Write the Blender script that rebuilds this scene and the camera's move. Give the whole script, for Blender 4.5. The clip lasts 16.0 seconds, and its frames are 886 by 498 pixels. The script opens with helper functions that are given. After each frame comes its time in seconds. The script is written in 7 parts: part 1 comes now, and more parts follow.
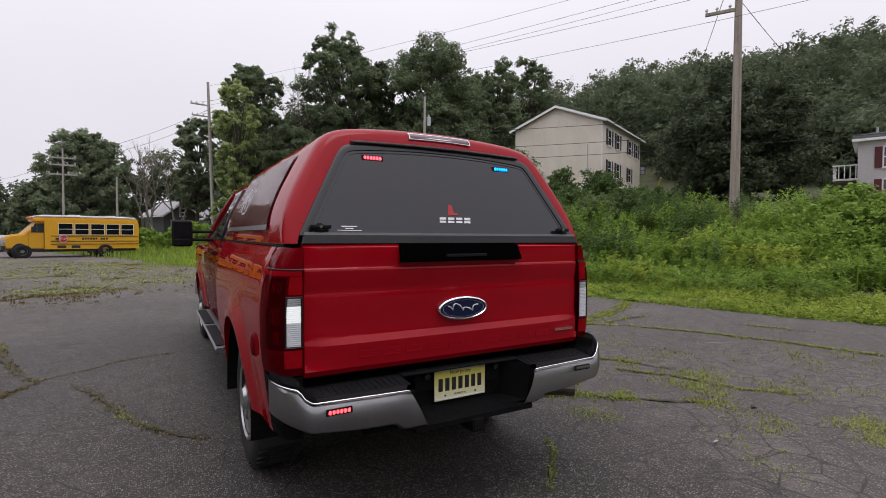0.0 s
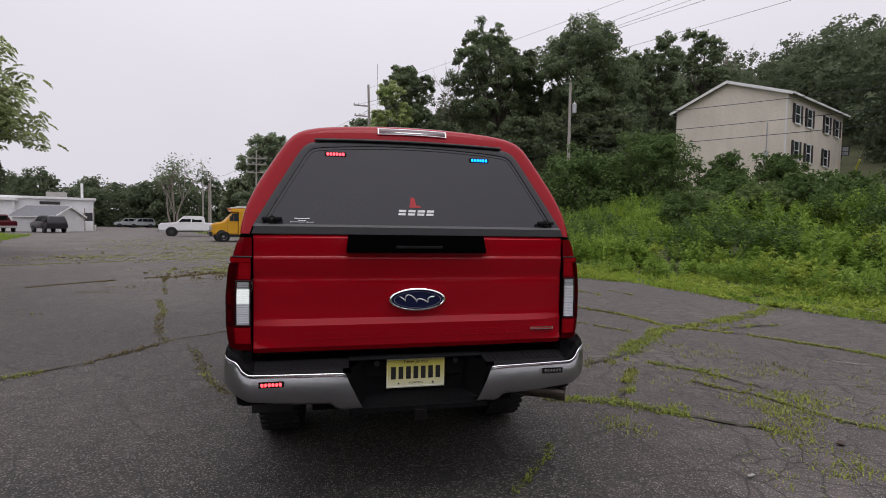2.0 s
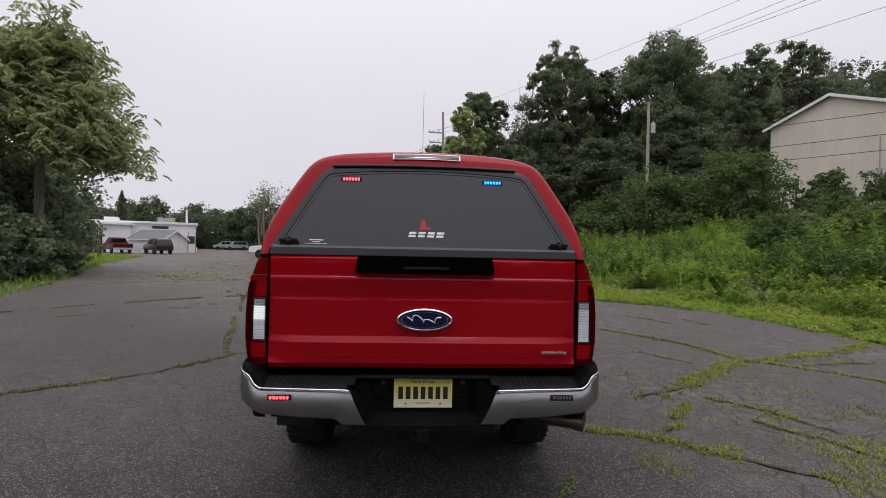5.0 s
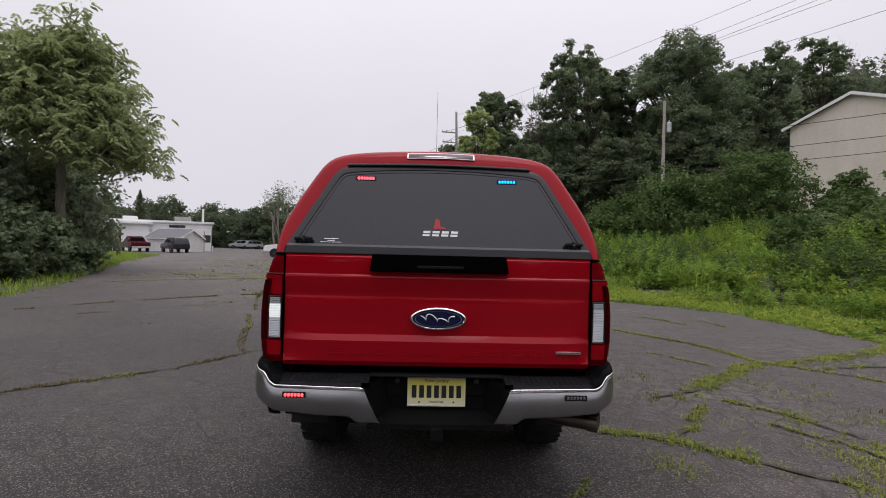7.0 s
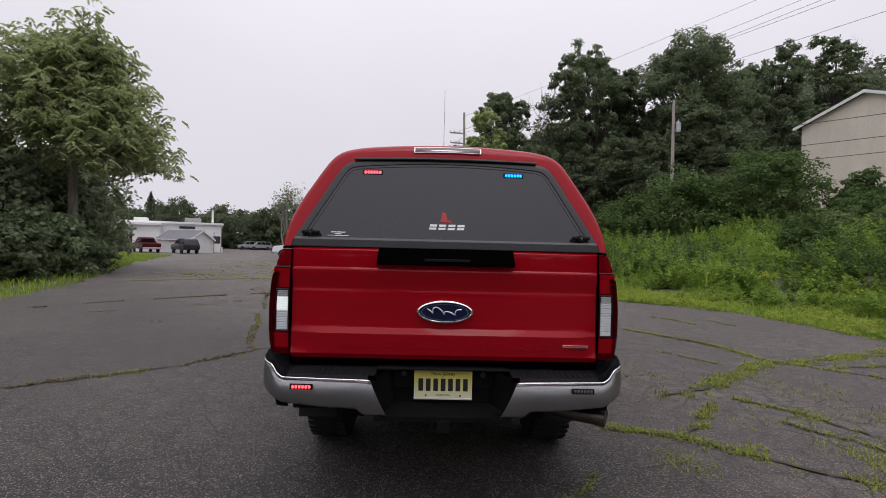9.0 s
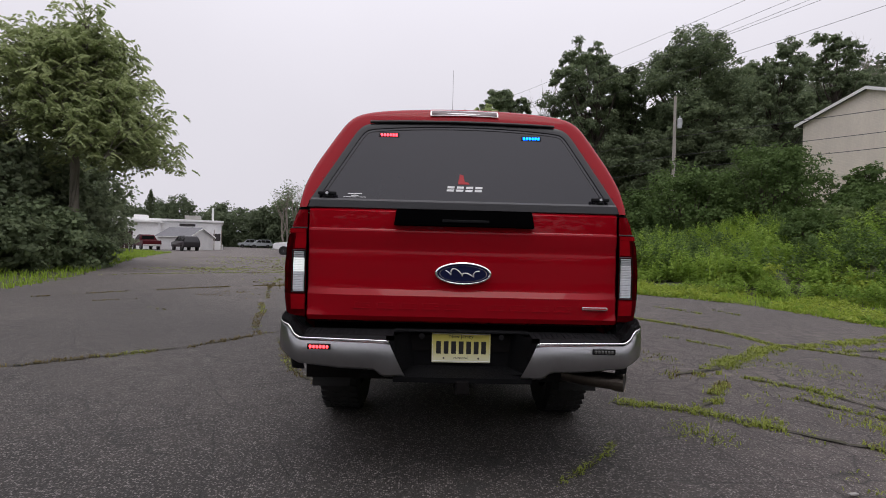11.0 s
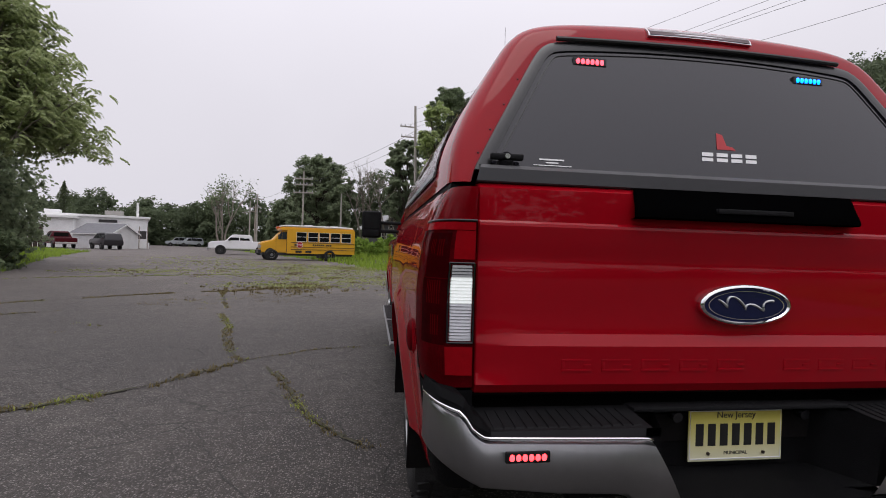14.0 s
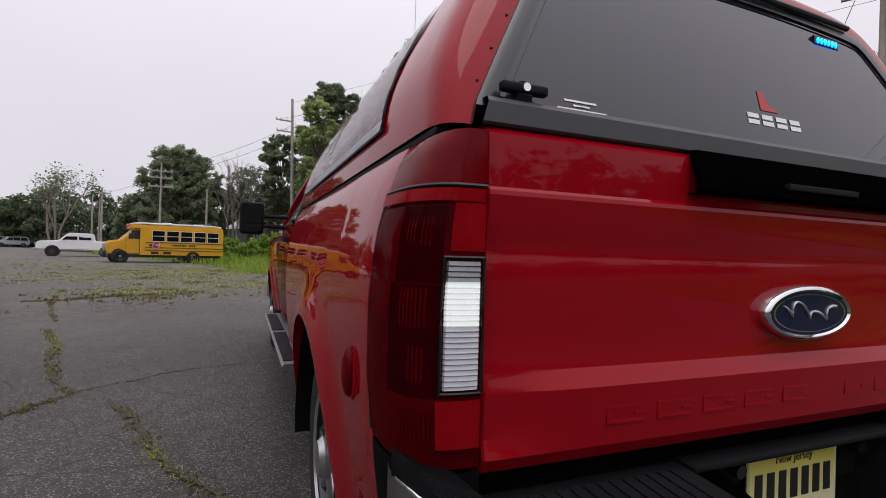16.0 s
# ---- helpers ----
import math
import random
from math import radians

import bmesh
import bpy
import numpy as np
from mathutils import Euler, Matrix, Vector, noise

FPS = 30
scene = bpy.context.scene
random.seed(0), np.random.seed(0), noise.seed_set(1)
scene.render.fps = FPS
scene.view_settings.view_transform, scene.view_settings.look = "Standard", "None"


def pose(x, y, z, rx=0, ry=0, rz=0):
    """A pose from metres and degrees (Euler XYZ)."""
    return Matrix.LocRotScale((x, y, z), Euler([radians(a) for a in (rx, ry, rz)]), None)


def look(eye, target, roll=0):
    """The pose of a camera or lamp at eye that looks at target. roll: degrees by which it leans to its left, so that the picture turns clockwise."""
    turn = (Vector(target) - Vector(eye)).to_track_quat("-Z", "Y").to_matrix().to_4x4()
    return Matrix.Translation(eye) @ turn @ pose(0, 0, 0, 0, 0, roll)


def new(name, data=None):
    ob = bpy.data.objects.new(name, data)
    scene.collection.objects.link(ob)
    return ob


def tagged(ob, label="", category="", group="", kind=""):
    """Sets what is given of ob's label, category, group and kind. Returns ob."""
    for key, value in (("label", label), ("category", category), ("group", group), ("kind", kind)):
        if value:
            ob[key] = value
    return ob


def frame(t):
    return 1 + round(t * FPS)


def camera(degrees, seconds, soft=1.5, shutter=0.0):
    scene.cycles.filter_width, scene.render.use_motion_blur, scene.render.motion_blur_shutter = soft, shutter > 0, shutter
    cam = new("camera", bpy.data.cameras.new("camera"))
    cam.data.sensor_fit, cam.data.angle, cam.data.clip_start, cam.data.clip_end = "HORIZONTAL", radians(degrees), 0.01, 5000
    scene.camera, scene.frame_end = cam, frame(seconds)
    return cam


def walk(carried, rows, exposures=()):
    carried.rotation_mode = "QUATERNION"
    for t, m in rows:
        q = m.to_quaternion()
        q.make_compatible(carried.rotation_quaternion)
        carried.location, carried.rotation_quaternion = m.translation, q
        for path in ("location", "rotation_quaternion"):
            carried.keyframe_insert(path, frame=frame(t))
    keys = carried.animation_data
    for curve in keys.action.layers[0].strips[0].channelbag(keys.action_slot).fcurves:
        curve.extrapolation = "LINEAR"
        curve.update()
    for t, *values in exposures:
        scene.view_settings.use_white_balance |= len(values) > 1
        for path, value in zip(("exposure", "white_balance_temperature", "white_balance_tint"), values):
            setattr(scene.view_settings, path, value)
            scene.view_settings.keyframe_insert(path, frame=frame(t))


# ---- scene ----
cam = camera(84.3, 16.0, soft=0.95)
PATH = [
    (0, (-1.333, -2.088, 1.389), (-0.326, -0.361, 1.335), 0.3),
    (0.5, (-1.069, -2.248, 1.402), (-0.221, -0.437, 1.354), 0.5),
    (1, (-0.825, -2.416, 1.406), (-0.112, -0.549, 1.332), 0.7),
    (1.5, (-0.629, -2.518, 1.397), (-0.047, -0.606, 1.309), 0.8),
    (2, (-0.413, -2.47, 1.408), (0.017, -0.519, 1.31), 0.9),
    (2.5, (-0.218, -2.475, 1.413), (0.11, -0.507, 1.281), 1.0),
    (3, (-0.088, -2.523, 1.418), (0.207, -0.546, 1.351), 1.1),
    (3.5, (-0.074, -2.538, 1.415), (0.175, -0.554, 1.393), 1.2),
    (4, (-0.072, -2.546, 1.41), (0.123, -0.555, 1.405), 1.2),
    (6.5, (-0.068, -2.545, 1.399), (0.012, -0.547, 1.391), 1.3),
    (7, (-0.075, -2.547, 1.399), (-0.004, -0.549, 1.391), 1.4),
    (7.5, (-0.074, -2.549, 1.399), (-0.012, -0.55, 1.39), 1.4),
    (8, (-0.073, -2.557, 1.398), (-0.019, -0.558, 1.39), 1.4),
    (8.5, (-0.067, -2.553, 1.389), (-0.018, -0.554, 1.382), 1.4),
    (10.8, (-0.077, -2.538, 1.175), (-0.079, -0.538, 1.183), 1.2),
    (11, (-0.157, -2.519, 1.16), (-0.117, -0.519, 1.152), 1.4),
    (11.5, (-0.346, -2.364, 1.125), (-0.218, -0.368, 1.12), 1.7),
    (12, (-0.553, -2.194, 1.119), (-0.361, -0.203, 1.115), 1.8),
    (12.5, (-0.726, -1.977, 1.162), (-0.527, 0.013, 1.157), 1.7),
    (13, (-0.902, -1.763, 1.154), (-0.7, 0.227, 1.15), 1.8),
    (13.5, (-1.04, -1.534, 1.152), (-0.797, 0.451, 1.151), 1.9),
    (14, (-1.08, -1.294, 1.165), (-0.795, 0.686, 1.162), 1.7),
    (14.5, (-1.118, -1.096, 1.147), (-0.778, 0.875, 1.144), 1.8),
    (15, (-1.209, -0.886, 1.127), (-0.659, 1.037, 1.138), 1.9),
    (15.5, (-1.2, -0.773, 1.118), (-0.5, 1.101, 1.135), 1.8),
    (16, (-1.165, -0.706, 1.133), (-0.408, 1.145, 1.15), 1.7),
]
walk(cam, [(t, look(eye, target, roll)) for t, eye, target, roll in PATH], [(0, 0.14), (1, 0.07), (3, 0.01), (8, 0.02), (16, 0.03)])

# ---- sky, sun, exposure ----


def link(nt, a, b):
    nt.links.new(a, b)


def node(nt, kind, **values):
    n = nt.nodes.new(kind)
    for key, v in values.items():
        n.inputs[key].default_value = v
    return n


def ramp(nt, fac, stops):
    n = nt.nodes.new("ShaderNodeValToRGB")
    els = n.color_ramp.elements
    while len(els) < len(stops):
        els.new(0.5)
    for e, (p, c) in zip(els, stops):
        e.position, e.color = p, (*c, 1)
    link(nt, fac, n.inputs["Fac"])
    return n.outputs["Color"]


def math_node(nt, op, a, b=None):
    n = nt.nodes.new("ShaderNodeMath")
    n.operation = op
    for i, v in enumerate((a, b)):
        if v is None:
            continue
        if isinstance(v, (int, float)):
            n.inputs[i].default_value = v
        else:
            link(nt, v, n.inputs[i])
    return n.outputs[0]


def mix(nt, fac, a, b, blend="MIX"):
    n = nt.nodes.new("ShaderNodeMix")
    n.data_type, n.blend_type = "RGBA", blend
    for i, v in ((0, fac), (6, a), (7, b)):
        if isinstance(v, (int, float)):
            n.inputs[i].default_value = v
        elif isinstance(v, tuple):
            n.inputs[i].default_value = (*v, 1)
        else:
            link(nt, v, n.inputs[i])
    return n.outputs[2]


SUN_ELEV, SUN_TURN = 76.0, 160.0
world = bpy.data.worlds.new("overcast_sky")
scene.world = world
world.use_nodes = True
wt = world.node_tree
sky = wt.nodes.new("ShaderNodeTexSky")
sky.sky_type, sky.sun_disc = "NISHITA", False
sky.sun_elevation, sky.sun_rotation = radians(SUN_ELEV), radians(SUN_TURN)
sky.dust_density, sky.air_density = 4.0, 1.0
bw = wt.nodes.new("ShaderNodeRGBToBW")
link(wt, sky.outputs[0], bw.inputs[0])
grey = math_node(wt, "MULTIPLY", bw.outputs[0], 0.004)
# the cloud cover, brighter towards the zenith, with soft uneven patches
wco = wt.nodes.new("ShaderNodeTexCoord")
sep = wt.nodes.new("ShaderNodeSeparateXYZ")
link(wt, wco.outputs["Generated"], sep.inputs[0])
up = math_node(wt, "MAXIMUM", sep.outputs["Z"], 0.0)
cloud = node(wt, "ShaderNodeTexNoise", Scale=2.2, Detail=4.0, Roughness=0.5)
link(wt, wco.outputs["Generated"], cloud.inputs["Vector"])
patch = math_node(wt, "MULTIPLY", math_node(wt, "SUBTRACT", cloud.outputs["Fac"], 0.5), 0.10)
lift = math_node(wt, "ADD", math_node(wt, "MULTIPLY", math_node(wt, "POWER", up, 2.5), 1.15), 0.72)
level = math_node(wt, "ADD", math_node(wt, "ADD", lift, patch), grey)
tone = mix(wt, 1.0, (0.985, 0.955, 1.045), level, "MULTIPLY")
bg = wt.nodes["Background"]
link(wt, tone, bg.inputs["Color"])
bg.inputs["Strength"].default_value = 1.0
sun = new("sun", bpy.data.lights.new("sun", "SUN"))
sun.data.energy, sun.data.angle, sun.data.color = 0.5, radians(30), (1.0, 0.97, 0.92)
sun.matrix_world = look((0, 0, 60), (0 - math.sin(radians(SUN_TURN)) * 40, 0 - math.cos(radians(SUN_TURN)) * 40, 60 - 40 * math.tan(radians(SUN_ELEV))))


# ---- materials ----
def mat(name, color, rough=0.5, metal=0.0, var=0.2, scale=3.0, bump=0.0, bscale=80.0, coat=0.0, spec=0.5, emit=None, power=0.0, second=None, wear=0.0, stretch=(1, 1, 1), transmission=0.0, spread=0.0):
    """A surface with colour variation at two scales, wear in its roughness, and fine relief."""
    m = bpy.data.materials.new(name)
    m.use_nodes = True
    nt = m.node_tree
    b = nt.nodes["Principled BSDF"]
    b.inputs["Roughness"].default_value, b.inputs["Metallic"].default_value = rough, metal
    b.inputs["Specular IOR Level"].default_value, b.inputs["Coat Weight"].default_value = spec, coat
    b.inputs["Coat Roughness"].default_value = 0.03
    b.inputs["Transmission Weight"].default_value = transmission
    co = nt.nodes.new("ShaderNodeTexCoord")
    mp = nt.nodes.new("ShaderNodeMapping")
    mp.inputs["Scale"].default_value = stretch
    link(nt, co.outputs["Object"], mp.inputs["Vector"])
    big = node(nt, "ShaderNodeTexNoise", Scale=scale, Detail=5.0, Roughness=0.6)
    fine = node(nt, "ShaderNodeTexNoise", Scale=scale * 11, Detail=3.0, Roughness=0.6)
    for n in (big, fine):
        link(nt, mp.outputs[0], n.inputs["Vector"])
    both = math_node(nt, "ADD", math_node(nt, "MULTIPLY", big.outputs["Fac"], 0.6), math_node(nt, "MULTIPLY", fine.outputs["Fac"], 0.4))
    if spread:
        info = nt.nodes.new("ShaderNodeObjectInfo")
        both = math_node(nt, "ADD", both, math_node(nt, "MULTIPLY", math_node(nt, "SUBTRACT", info.outputs["Random"], 0.5), spread))
    lo = tuple(c * (1 - var) for c in color)
    hi = tuple(min(1, c * (1 + var)) for c in (second or color))
    link(nt, ramp(nt, both, [(0.3, lo), (0.7, hi)]), b.inputs["Base Color"])
    if wear:
        r = math_node(nt, "ADD", math_node(nt, "MULTIPLY", both, wear * 2), rough - wear)
        link(nt, r, b.inputs["Roughness"])
    if bump:
        grain = node(nt, "ShaderNodeTexNoise", Scale=bscale, Detail=3.0)
        link(nt, mp.outputs[0], grain.inputs["Vector"])
        bp = node(nt, "ShaderNodeBump", Strength=bump, Distance=0.01)
        link(nt, grain.outputs["Fac"], bp.inputs["Height"])
        link(nt, bp.outputs[0], b.inputs["Normal"])
    if emit:
        b.inputs["Emission Color"].default_value, b.inputs["Emission Strength"].default_value = (*emit, 1), power
    return m


def leaf_mat(name, dark, light, gloss=0.5, through_light=0.35):
    m = bpy.data.materials.new(name)
    m.use_nodes = True
    nt = m.node_tree
    b = nt.nodes["Principled BSDF"]
    b.inputs["Roughness"].default_value, b.inputs["Specular IOR Level"].default_value = gloss, 0.12
    geo = nt.nodes.new("ShaderNodeNewGeometry")
    co = nt.nodes.new("ShaderNodeTexCoord")
    patches = node(nt, "ShaderNodeTexNoise", Scale=0.45, Detail=3.0)
    link(nt, co.outputs["Object"], patches.inputs["Vector"])
    f = math_node(nt, "ADD", math_node(nt, "MULTIPLY", geo.outputs["Random Per Island"], 0.45), math_node(nt, "MULTIPLY", patches.outputs["Fac"], 0.75))
    col = ramp(nt, f, [(0.15, dark), (0.6, tuple((a + c) / 2 for a, c in zip(dark, light))), (1.0, light)])
    link(nt, col, b.inputs["Base Color"])
    tr = nt.nodes.new("ShaderNodeBsdfTranslucent")
    link(nt, col, tr.inputs["Color"])
    sh = nt.nodes.new("ShaderNodeMixShader")
    sh.inputs[0].default_value = through_light
    link(nt, b.outputs[0], sh.inputs[1])
    link(nt, tr.outputs[0], sh.inputs[2])
    link(nt, sh.outputs[0], nt.nodes["Material Output"].inputs["Surface"])
    return m


def asphalt_mat():
    m = bpy.data.materials.new("weathered_asphalt")
    m.use_nodes = True
    nt = m.node_tree
    b = nt.nodes["Principled BSDF"]
    co = nt.nodes.new("ShaderNodeTexCoord")
    big = node(nt, "ShaderNodeTexNoise", Scale=0.35, Detail=6.0, Roughness=0.6)
    mid = node(nt, "ShaderNodeTexNoise", Scale=5.0, Detail=4.0, Roughness=0.7)
    stones = node(nt, "ShaderNodeTexVoronoi", Scale=92.0)
    grit = node(nt, "ShaderNodeTexNoise", Scale=190.0, Detail=2.0)
    for n in (big, mid, stones, grit):
        link(nt, co.outputs["Object"], n.inputs["Vector"])
    f = math_node(nt, "ADD", math_node(nt, "MULTIPLY", big.outputs["Fac"], 0.5), math_node(nt, "MULTIPLY", mid.outputs["Fac"], 0.5))
    base = ramp(nt, f, [(0.34, (0.032, 0.027, 0.025)), (0.51, (0.061, 0.053, 0.047)), (0.66, (0.106, 0.092, 0.081))])
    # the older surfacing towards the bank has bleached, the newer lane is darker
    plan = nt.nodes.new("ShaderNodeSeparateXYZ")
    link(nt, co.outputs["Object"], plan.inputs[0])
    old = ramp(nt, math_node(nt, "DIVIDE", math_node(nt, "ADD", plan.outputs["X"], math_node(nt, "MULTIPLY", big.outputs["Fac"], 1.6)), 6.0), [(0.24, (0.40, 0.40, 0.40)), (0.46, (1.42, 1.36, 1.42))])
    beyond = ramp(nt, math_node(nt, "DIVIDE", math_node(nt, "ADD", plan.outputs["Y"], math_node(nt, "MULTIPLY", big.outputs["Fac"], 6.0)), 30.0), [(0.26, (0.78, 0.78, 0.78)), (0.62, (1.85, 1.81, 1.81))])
    # darker near asphalt, plus truck shade and lens falloff painted into its colour
    near_shade = ramp(nt, math_node(nt, "DIVIDE", math_node(nt, "ADD", plan.outputs["Y"], math_node(nt, "ADD", math_node(nt, "MULTIPLY", big.outputs["Fac"], 2.0), 2.0)), 6.0), [(0.42, (0.56, 0.56, 0.56)), (0.88, (1, 1, 1))])
    old = mix(nt, 1.0, old, mix(nt, 1.0, beyond, near_shade, "MULTIPLY"), "LIGHTEN")
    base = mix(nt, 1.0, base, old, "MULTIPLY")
    # pale aggregate showing through the worn binder
    tone_of = nt.nodes.new("ShaderNodeSeparateColor")
    link(nt, stones.outputs["Color"], tone_of.inputs[0])
    pale = ramp(nt, tone_of.outputs[0], [(0.34, (0, 0, 0)), (0.95, (1, 1, 1))])
    near = ramp(nt, stones.outputs["Distance"], [(0.30, (1, 1, 1)), (0.55, (0, 0, 0))])
    stone = mix(nt, 1.0, pale, near, "MULTIPLY")
    c = mix(nt, math_node(nt, "MULTIPLY", stone, 0.68), base, (0.40, 0.365, 0.34))
    c = mix(nt, math_node(nt, "MULTIPLY", ramp(nt, grit.outputs["Fac"], [(0.45, (0, 0, 0)), (0.62, (1, 1, 1))]), 0.45), c, (0.03, 0.028, 0.027))
    # fine branching cracks
    warp = node(nt, "ShaderNodeTexNoise", Scale=1.6, Detail=3.0)
    link(nt, co.outputs["Object"], warp.inputs["Vector"])
    moved = mix(nt, 0.22, co.outputs["Object"], warp.outputs["Color"])
    cells = node(nt, "ShaderNodeTexVoronoi", Scale=1.9)
    cells.feature = "DISTANCE_TO_EDGE"
    link(nt, moved, cells.inputs["Vector"])
    line = ramp(nt, cells.outputs["Distance"], [(0.0, (1, 1, 1)), (0.016, (0, 0, 0))])
    where = ramp(nt, mid.outputs["Fac"], [(0.38, (0, 0, 0)), (0.52, (1, 1, 1))])
    crack = mix(nt, 1.0, line, where, "MULTIPLY")
    small = node(nt, "ShaderNodeTexVoronoi", Scale=5.2)
    small.feature = "DISTANCE_TO_EDGE"
    link(nt, mix(nt, 0.12, co.outputs["Object"], warp.outputs["Color"]), small.inputs["Vector"])
    fine_line = ramp(nt, small.outputs["Distance"], [(0.0, (1, 1, 1)), (0.045, (0, 0, 0))])
    worn = ramp(nt, big.outputs["Fac"], [(0.38, (0, 0, 0)), (0.52, (1, 1, 1))])
    # the older, crazed part of the surfacing lies towards the bank
    place = nt.nodes.new("ShaderNodeSeparateXYZ")
    link(nt, co.outputs["Object"], place.inputs[0])
    side = ramp(nt, math_node(nt, "DIVIDE", math_node(nt, "ADD", place.outputs["X"], math_node(nt, "MULTIPLY", big.outputs["Fac"], 2.0)), 6.0), [(0.20, (0.08, 0.08, 0.08)), (0.42, (1, 1, 1))])
    worn = mix(nt, 1.0, worn, side, "MULTIPLY")
    crack = mix(nt, 1.0, crack, mix(nt, 1.0, fine_line, worn, "MULTIPLY"), "LIGHTEN")
    c = mix(nt, math_node(nt, "MULTIPLY", crack, 0.8), c, (0.02, 0.02, 0.018))
    link(nt, c, b.inputs["Base Color"])
    b.inputs["Roughness"].default_value, b.inputs["Specular IOR Level"].default_value = 0.74, 0.42
    h = math_node(nt, "SUBTRACT", math_node(nt, "ADD", math_node(nt, "MULTIPLY", near, 0.4), grit.outputs["Fac"]), crack)
    bp = node(nt, "ShaderNodeBump", Strength=0.9, Distance=0.008)
    link(nt, h, bp.inputs["Height"])
    link(nt, bp.outputs[0], b.inputs["Normal"])
    return m


def siding_mat(name, color, pitch, dirt=0.12):
    """Painted lap siding: rows of boards along z."""
    m = mat(name, color, 0.55, var=dirt, scale=0.8, stretch=(1, 1, 0.4))
    nt = m.node_tree
    b = nt.nodes["Principled BSDF"]
    co = nt.nodes.new("ShaderNodeTexCoord")
    sp = nt.nodes.new("ShaderNodeSeparateXYZ")
    link(nt, co.outputs["Object"], sp.inputs[0])
    saw = math_node(nt, "FRACT", math_node(nt, "DIVIDE", sp.outputs["Z"], pitch))
    bp = node(nt, "ShaderNodeBump", Strength=0.8, Distance=0.02)
    link(nt, saw, bp.inputs["Height"])
    link(nt, bp.outputs[0], b.inputs["Normal"])
    return m


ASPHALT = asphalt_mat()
SOIL = mat("grassy_soil", (0.040, 0.058, 0.018), 0.95, var=0.4, scale=0.7, bump=0.8, bscale=20, second=(0.075, 0.075, 0.035))
GRASS = leaf_mat("grass_blades", (0.14, 0.23, 0.024), (0.34, 0.46, 0.07), 0.55, 0.45)
GRASS_DRY = leaf_mat("crack_grass", (0.15, 0.195, 0.034), (0.34, 0.375, 0.085))
LOT_GRASS = leaf_mat("thin_lot_grass", (0.19, 0.23, 0.07), (0.40, 0.42, 0.16))
GRASS_DEAD = leaf_mat("withered_grass", (0.10, 0.075, 0.035), (0.24, 0.20, 0.09))
WEED = leaf_mat("weed_leaves", (0.115, 0.20, 0.030), (0.31, 0.43, 0.085), 0.6, 0.45)
LEAF = leaf_mat("tree_leaves", (0.104, 0.140, 0.084), (0.245, 0.30, 0.16), 0.65, 0.45)
LEAF_LIGHT = leaf_mat("light_tree_leaves", (0.20, 0.25, 0.11), (0.46, 0.51, 0.26), 0.65, 0.6)
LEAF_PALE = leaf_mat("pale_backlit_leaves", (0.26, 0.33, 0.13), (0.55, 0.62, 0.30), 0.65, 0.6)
LEAF_DARK = leaf_mat("dark_tree_leaves", (0.072, 0.096, 0.056), (0.165, 0.20, 0.105), 0.65, 0.45)
WEED_YELLOW = leaf_mat("yellowish_weed_leaves", (0.17, 0.235, 0.033), (0.40, 0.47, 0.085), 0.6, 0.45)
WEED_DULL = leaf_mat("dull_weed_leaves", (0.085, 0.125, 0.045), (0.20, 0.265, 0.095), 0.6, 0.4)
BUSH = leaf_mat("bank_bush_leaves", (0.055, 0.095, 0.030), (0.14, 0.205, 0.065), 0.65, 0.4)
LEAF_DEEP = leaf_mat("deep_green_leaves", (0.045, 0.060, 0.038), (0.105, 0.13, 0.07), 0.7, 0.3)
LEAF_FAR = leaf_mat("far_tree_leaves", (0.084, 0.110, 0.068), (0.165, 0.20, 0.112), 0.65, 0.45)
# haze over far trees and light on the hedge are put into this colour
LEAF_LIFTED = leaf_mat("light_lifted_leaves", (0.155, 0.195, 0.125), (0.31, 0.36, 0.22), 0.65, 0.5)
BARK = mat("bark", (0.075, 0.06, 0.048), 0.95, var=0.45, scale=5, bump=1.0, bscale=30, stretch=(1, 1, 0.25))
BARK_GREY = mat("pale_grey_bark", (0.20, 0.18, 0.15), 0.95, var=0.3, scale=4, bump=0.8, bscale=25, stretch=(1, 1, 0.3))
BARK_PALE = mat("pale_dead_bark", (0.24, 0.21, 0.18), 0.95, var=0.3, scale=5, bump=0.8, bscale=30)
POLE_PALE = mat("bleached_pole_wood", (0.36, 0.33, 0.30), 0.9, var=0.25, scale=2.5, bump=0.6, bscale=40, stretch=(4, 4, 0.25))
POLE_WOOD = mat("weathered_pole_wood", (0.24, 0.20, 0.165), 0.9, var=0.4, scale=2.5, bump=0.8, bscale=40, stretch=(4, 4, 0.25), second=(0.34, 0.295, 0.25))
WIRE = mat("black_wire", (0.03, 0.03, 0.032), 0.6)
GALV = mat("galvanised_steel", (0.42, 0.43, 0.44), 0.45, 0.8, var=0.2)


# ---- building helpers ----
def part(name, bm, material, parent, label="", smooth=False, kind=""):
    """Links a bmesh as one mesh object under a thing or a part."""
    me = bpy.data.meshes.new(name)
    bm.normal_update()
    bm.to_mesh(me)
    bm.free()
    for m in material if isinstance(material, (list, tuple)) else (material,):
        me.materials.append(m)
    if smooth:
        me.shade_smooth()
        if smooth is not True:
            me.set_sharp_from_angle(angle=radians(smooth))
    ob = new(name, me)
    ob.parent = parent
    if label:
        ob["label"] = label
    if kind:
        ob["kind"] = kind
    return ob


def thing(name, m, label, category, group="", kind=""):
    ob = new(name)
    ob.empty_display_size = 0.2
    ob.matrix_basis = m
    return tagged(ob, label, category, group, kind)


